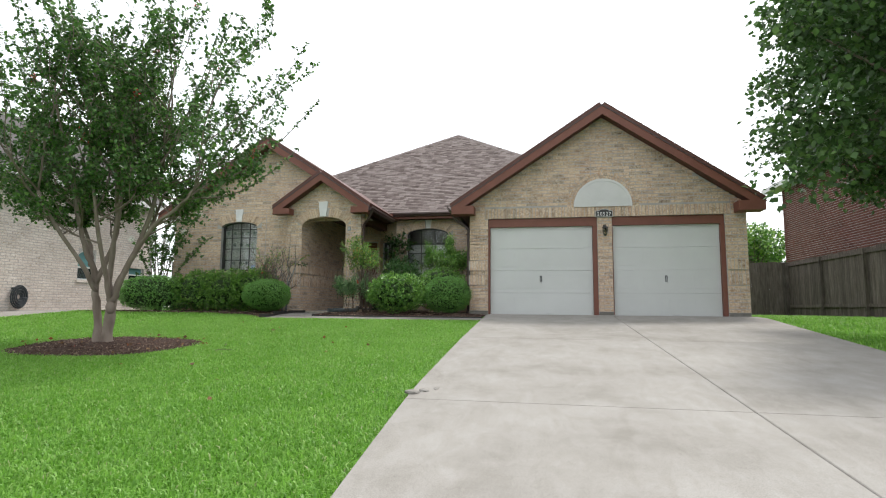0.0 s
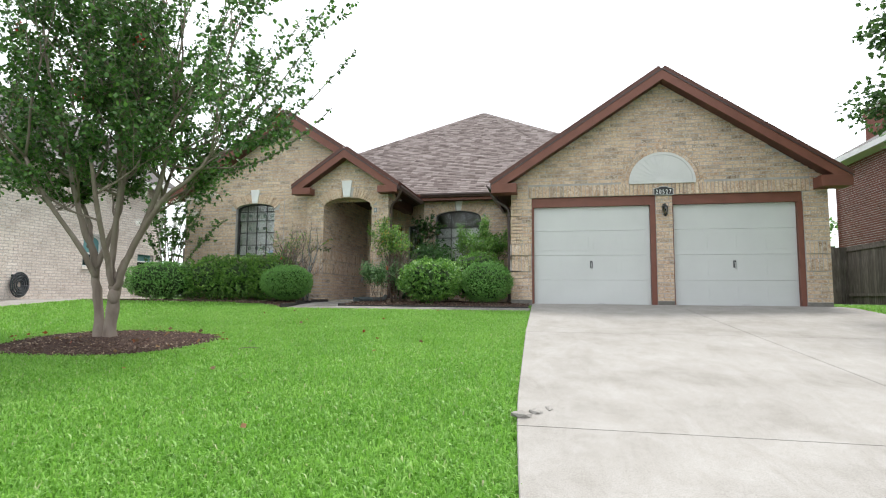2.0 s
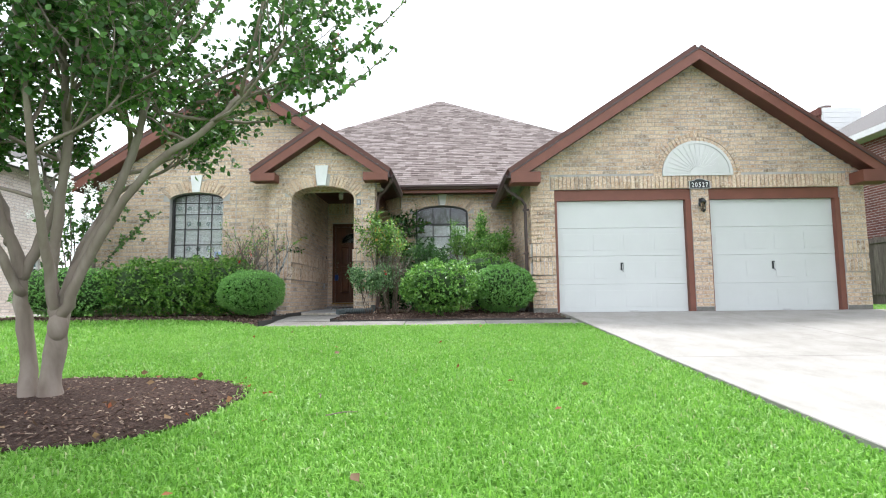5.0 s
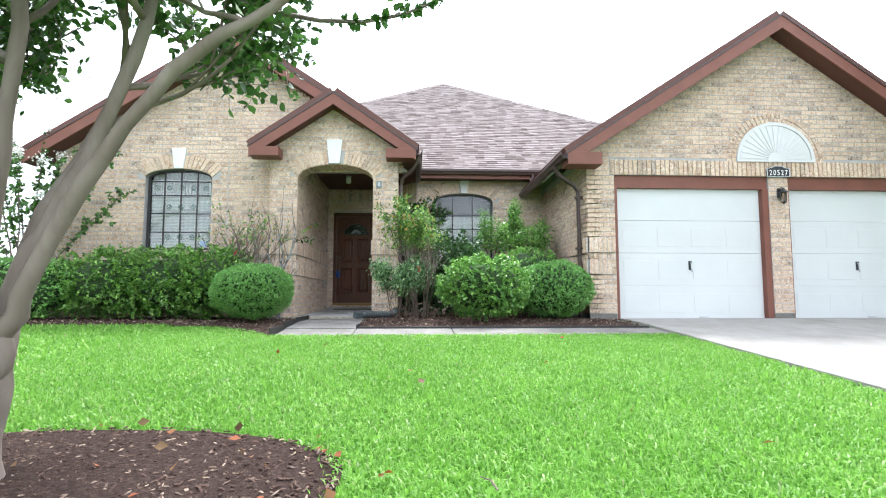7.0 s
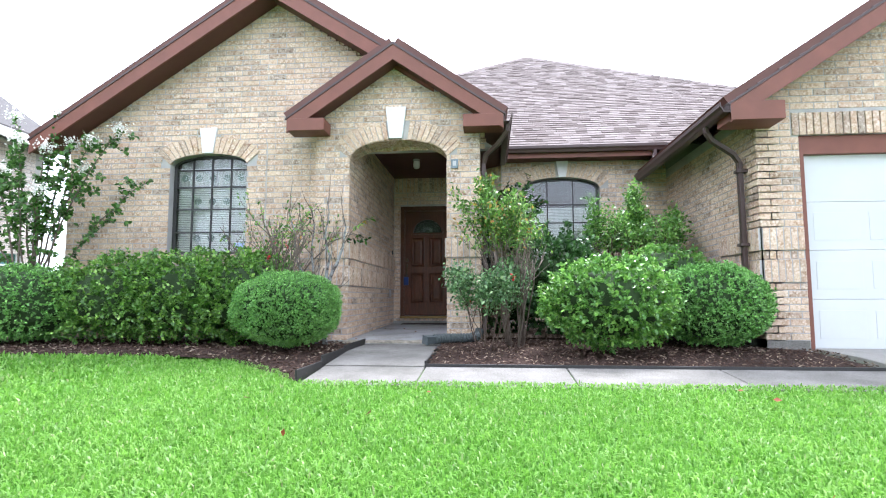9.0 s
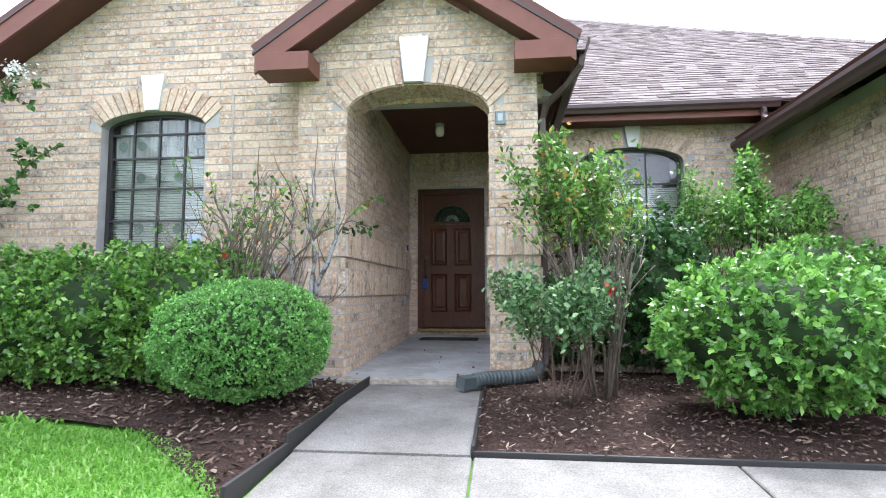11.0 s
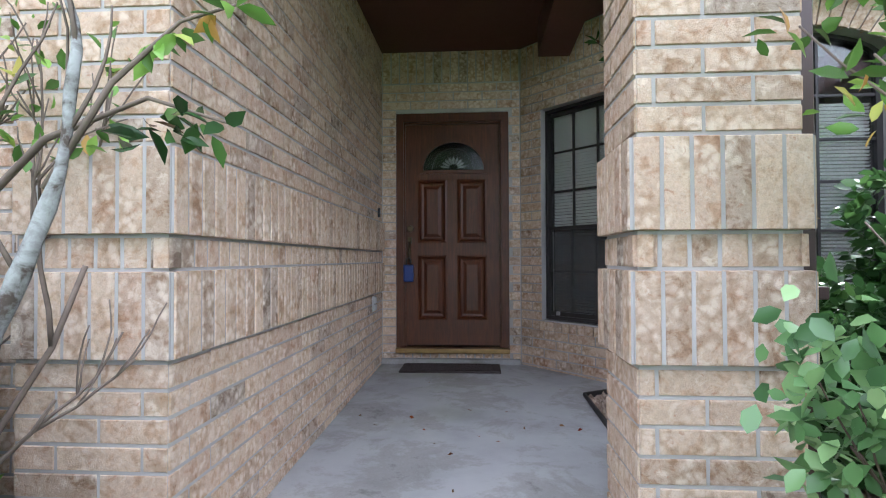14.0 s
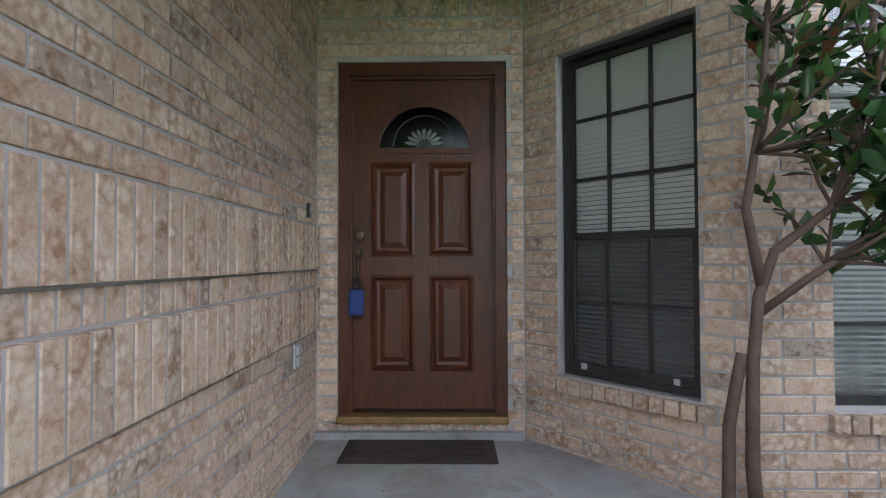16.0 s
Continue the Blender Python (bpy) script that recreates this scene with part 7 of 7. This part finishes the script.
def fence(name, p0, p1, side, label, h=1.85):
    """Boards between two points, with posts and rails on one side."""
    f = tagged(new(name), label, "fence")
    p0, p1 = Vector(p0), Vector(p1)
    d = (p1 - p0)
    L = d.length
    base = Matrix.Translation(p0) @ Matrix.Rotation(math.atan2(d.y, d.x), 4, "Z")
    rnd = random.Random(int(L * 10))
    u = 0.0
    while u < L:
        q = p0 + d * (u / L)
        z = gz(q.x, q.y)
        part("board", box(u + 0.002, u + 0.138, -0.009 + rnd.uniform(-0.003, 0.003), 0.009, z + 0.03, z + h + rnd.uniform(-0.015, 0.015), 0, base), FENCE, f)
        u += 0.142
    for k in range(int(L / 2.3) + 1):
        u = k * 2.3
        q = p0 + d * (u / L)
        z = gz(q.x, q.y)
        part("post", box(u, u + 0.09, min(side * 0.01, side * 0.10), max(side * 0.01, side * 0.10), z - 0.1, z + h - 0.03, 0.004, base), FENCE, f)
    for zr in (0.28, h - 0.16):
        n = int(L / 2.3) + 1
        for k in range(n):
            u0, u1 = k * 2.3 + 0.09, min(k * 2.3 + 2.3, L)
            if u1 - u0 < 0.2:
                continue
            q = p0 + d * ((u0 + u1) / 2 / L)
            z = gz(q.x, q.y)
            part("rail", box(u0, u1, min(side * 0.01, side * 0.05), max(side * 0.01, side * 0.05), z + zr, z + zr + 0.09, 0.003, base), FENCE, f)
    return f


fence("wooden_fence", (9.6, 7.4, 0), (9.6, -4.5, 0), -1, "weathered grey-brown wooden board fence with posts and rails")
fence("wooden_fence", (5.85, 7.4, 0), (9.6, 7.4, 0), 1, "weathered grey-brown wooden board fence across the side yard")
fence("wooden_fence", (-13.0, 5.5, 0), (-9.5, 5.5, 0), 1, "weathered wooden fence between the houses")


# ---- lawn ----
GRASS = leaf_mat("grass_blade", [(0.0, (0.125, 0.285, 0.036)), (0.45, (0.165, 0.355, 0.05)), (0.85, (0.21, 0.42, 0.068)), (0.97, (0.30, 0.48, 0.13)), (1.0, (0.37, 0.40, 0.21))], 0.42, 0.5, 0.35,
                 [(0.32, (0.880, 0.920, 0.800)), (0.5, (1.000, 1.000, 1.000)), (0.68, (1.180, 1.100, 1.250))])


def grass(name, x0, x1, y0, y1, density, seed, label, height=0.038, width=0.0042, lift=0.0):
    rng = np.random.default_rng(seed)
    n = int((x1 - x0) * (y1 - y0) * density)
    x, y = rng.uniform(x0, x1, n), rng.uniform(y0, y1, n)
    left = np.interp(y, (-20, -10.6, -9.6, -8.4, -4.8, -0.5), (1.2, 0.34, 0.26, 0.17, 0.05, -0.03))
    right = 5.92 + 0.085 * np.maximum(y, -6.0)
    wob = 0.025 * np.sin(y * 7.0) + 0.02 * np.sin(y * 17.0 + 1) + rng.normal(0, 0.015, n)
    ok = (x < left + wob) | (x > right + wob + 0.02)
    ok &= ~((x > -5.0) & (x < 0.0) & (y > -1.84 + rng.normal(0, 0.02, n)))
    ok &= (np.abs(x - RING[0]) / (RING[2] + 0.04 * rng.normal(0, 1, n))) ** 2.5 + (np.abs(y - RING[1]) / (RING[3] + 0.03 * rng.normal(0, 1, n))) ** 2.5 > 1
    lb = np.interp(x, [-11.0, -9.0, -7.6, -6.6, -6.0, -5.5, -5.2, -5.0], [-0.72, -0.80, -0.82, -0.84, -0.98, -1.30, -1.62, -1.9])
    ok &= ~((x > -11.0) & (x <= -5.0) & (y > lb - 0.01 + rng.normal(0, 0.02, n)))
    ok &= ~((x > -9.5) & (x < 5.9) & (y > 0.0)) & (x > -13.0 + 1.85 * (y < 4.0)) & (x < 9.55) & (y < 5.4)
    x, y = x[ok], y[ok]
    n = len(x)
    z = 0.0715 * np.clip(y + 0.5, -15, 0) - 0.006 + lift
    patch = np.array([0.85 + 0.3 * noise.noise(Vector((a * 0.9, b * 0.9, 3.0))) for a, b in zip(x[:: 40], y[:: 40])])
    patch = np.repeat(patch, 40)[:n]
    a = rng.uniform(0, 2 * np.pi, n)
    lean = rng.uniform(0.1, 1.5, n)
    h = height * rng.uniform(0.5, 1.35, n) * patch
    dx, dy = np.cos(a), np.sin(a)
    w = width * rng.uniform(0.7, 1.4, n)
    sx, sy = -dy * w, dx * w
    base = np.stack([x, y, z], 1)
    side = np.stack([sx, sy, 0 * sx], 1)
    mid = base + np.stack([dx * h * lean * 0.3, dy * h * lean * 0.3, h * 0.6], 1)
    tip = base + np.stack([dx * h * lean, dy * h * lean, h * (1 - 0.25 * lean)], 1)
    verts = np.stack([base - side, base + side, mid + side, mid - side, tip], 1).reshape(-1, 3)
    b = np.arange(n)[:, None] * 5
    faces = np.concatenate([b + [0, 1, 2], b + [0, 2, 3], b + [3, 2, 4]], 1).reshape(-1, 3)
    g = mesh_from(name, verts, faces, GRASS, None)
    return tagged(g, label, "grass", kind="stuff")


grass("lawn_grass", -6.6, 0.8, -13.2, -1.0, 4800, 1, "bright green dense lawn of broad-bladed grass")
grass("lawn_grass", -12.5, -6.6, -11.0, 0.0, 1400, 2, "bright green dense lawn of broad-bladed grass", 0.06, 0.007)
grass("lawn_grass", 5.3, 9.6, -9.0, 5.0, 800, 3, "green grass strip between driveway and fence", 0.06, 0.007)
grass("lawn_grass", -13.0, -9.5, 0.0, 5.4, 500, 4, "green grass beside the neighbouring house", 0.06, 0.009)

# fallen leaves and twigs
DRY = leaf_mat("fallen_leaf", [(0.0, (0.216, 0.036, 0.018)), (0.4, (0.240, 0.078, 0.024)), (0.7, (0.192, 0.120, 0.054)), (1.0, (0.096, 0.054, 0.030))], 0.7)
rnd = random.Random(77)
at = []
for k in range(50):
    a, r = rnd.uniform(0, 6.28), rnd.uniform(0.1, 1) ** 0.6
    x, y = RING[0] + 1.5 * r * math.cos(a), RING[1] + 1.0 * r * math.sin(a)
    at.append((x, y, gz(x, y) + 0.045))
for k in range(24):
    x, y = rnd.uniform(-6, -0.4), rnd.uniform(-10, -2.2)
    at.append((x, y, gz(x, y) + 0.055))
fallen = leaves("fallen_leaves", at, [(rnd.uniform(-1, 1), rnd.uniform(-1, 1), 0.05) for _ in at], 0.055, DRY, None, 5, 0.0, 0.4, 0.1)
tagged(fallen, "scattered red and brown fallen leaves on mulch and grass", "leaves", kind="stuff")
at = []
for k in range(26):
    x, y = rnd.uniform(-5.2, -3.8), rnd.uniform(0.6, 3.9)
    at.append((x, y, floor_z(y) + 0.006))
tagged(leaves("porch_debris", at, [(rnd.uniform(-1, 1), rnd.uniform(-1, 1), 0.02) for _ in at], 0.028, DRY, None, 6, 0.0, 0.35, 0.05), "few dry leaf scraps on the porch floor", "leaves", kind="stuff")
for x, y, a, L in ((-3.0, -6.3, 1.9, 0.16), (-2.75, -6.75, 0.4, 0.2)):
    tw = thing("fallen_twig", "pale broken twig lying on the lawn", "twig", (x, y, gz(x, y) + 0.05))
    part("stick", tube([(-L / 2 * math.cos(a), -L / 2 * math.sin(a), 0), (0.01, 0.0, 0.012), (L / 2 * math.cos(a), L / 2 * math.sin(a), 0.004)], [0.004, 0.004, 0.002], 6), TWIG, tw)
# broken concrete crumb at the driveway's edge
crumb = thing("concrete_chunk", "small broken chunk of concrete at the driveway edge", "rubble", (0.27, -8.62, gz(0, -8.62) + 0.02))
for k in range(3):
    bm = bmesh.new()
    bmesh.ops.create_icosphere(bm, subdivisions=1, radius=0.05)
    for v in bm.verts:
        v.co = Vector((v.co.x * (1.4 - 0.3 * k) + 0.08 * k - 0.05, v.co.y + 0.10 * k, v.co.z * 0.5 + 0.02)) * (1 + 0.2 * noise.noise(v.co * 30))
    part("chunk", bm, CONCRETE, crumb)


# ---- bricks that can be picked apart ----
for name, mesh, owner, m, (sx, sz) in BRICKS:
    ob = new(name, mesh)
    ob.parent = owner
    ob.matrix_basis = m @ Matrix.Diagonal((sx, 1, sz, 1))
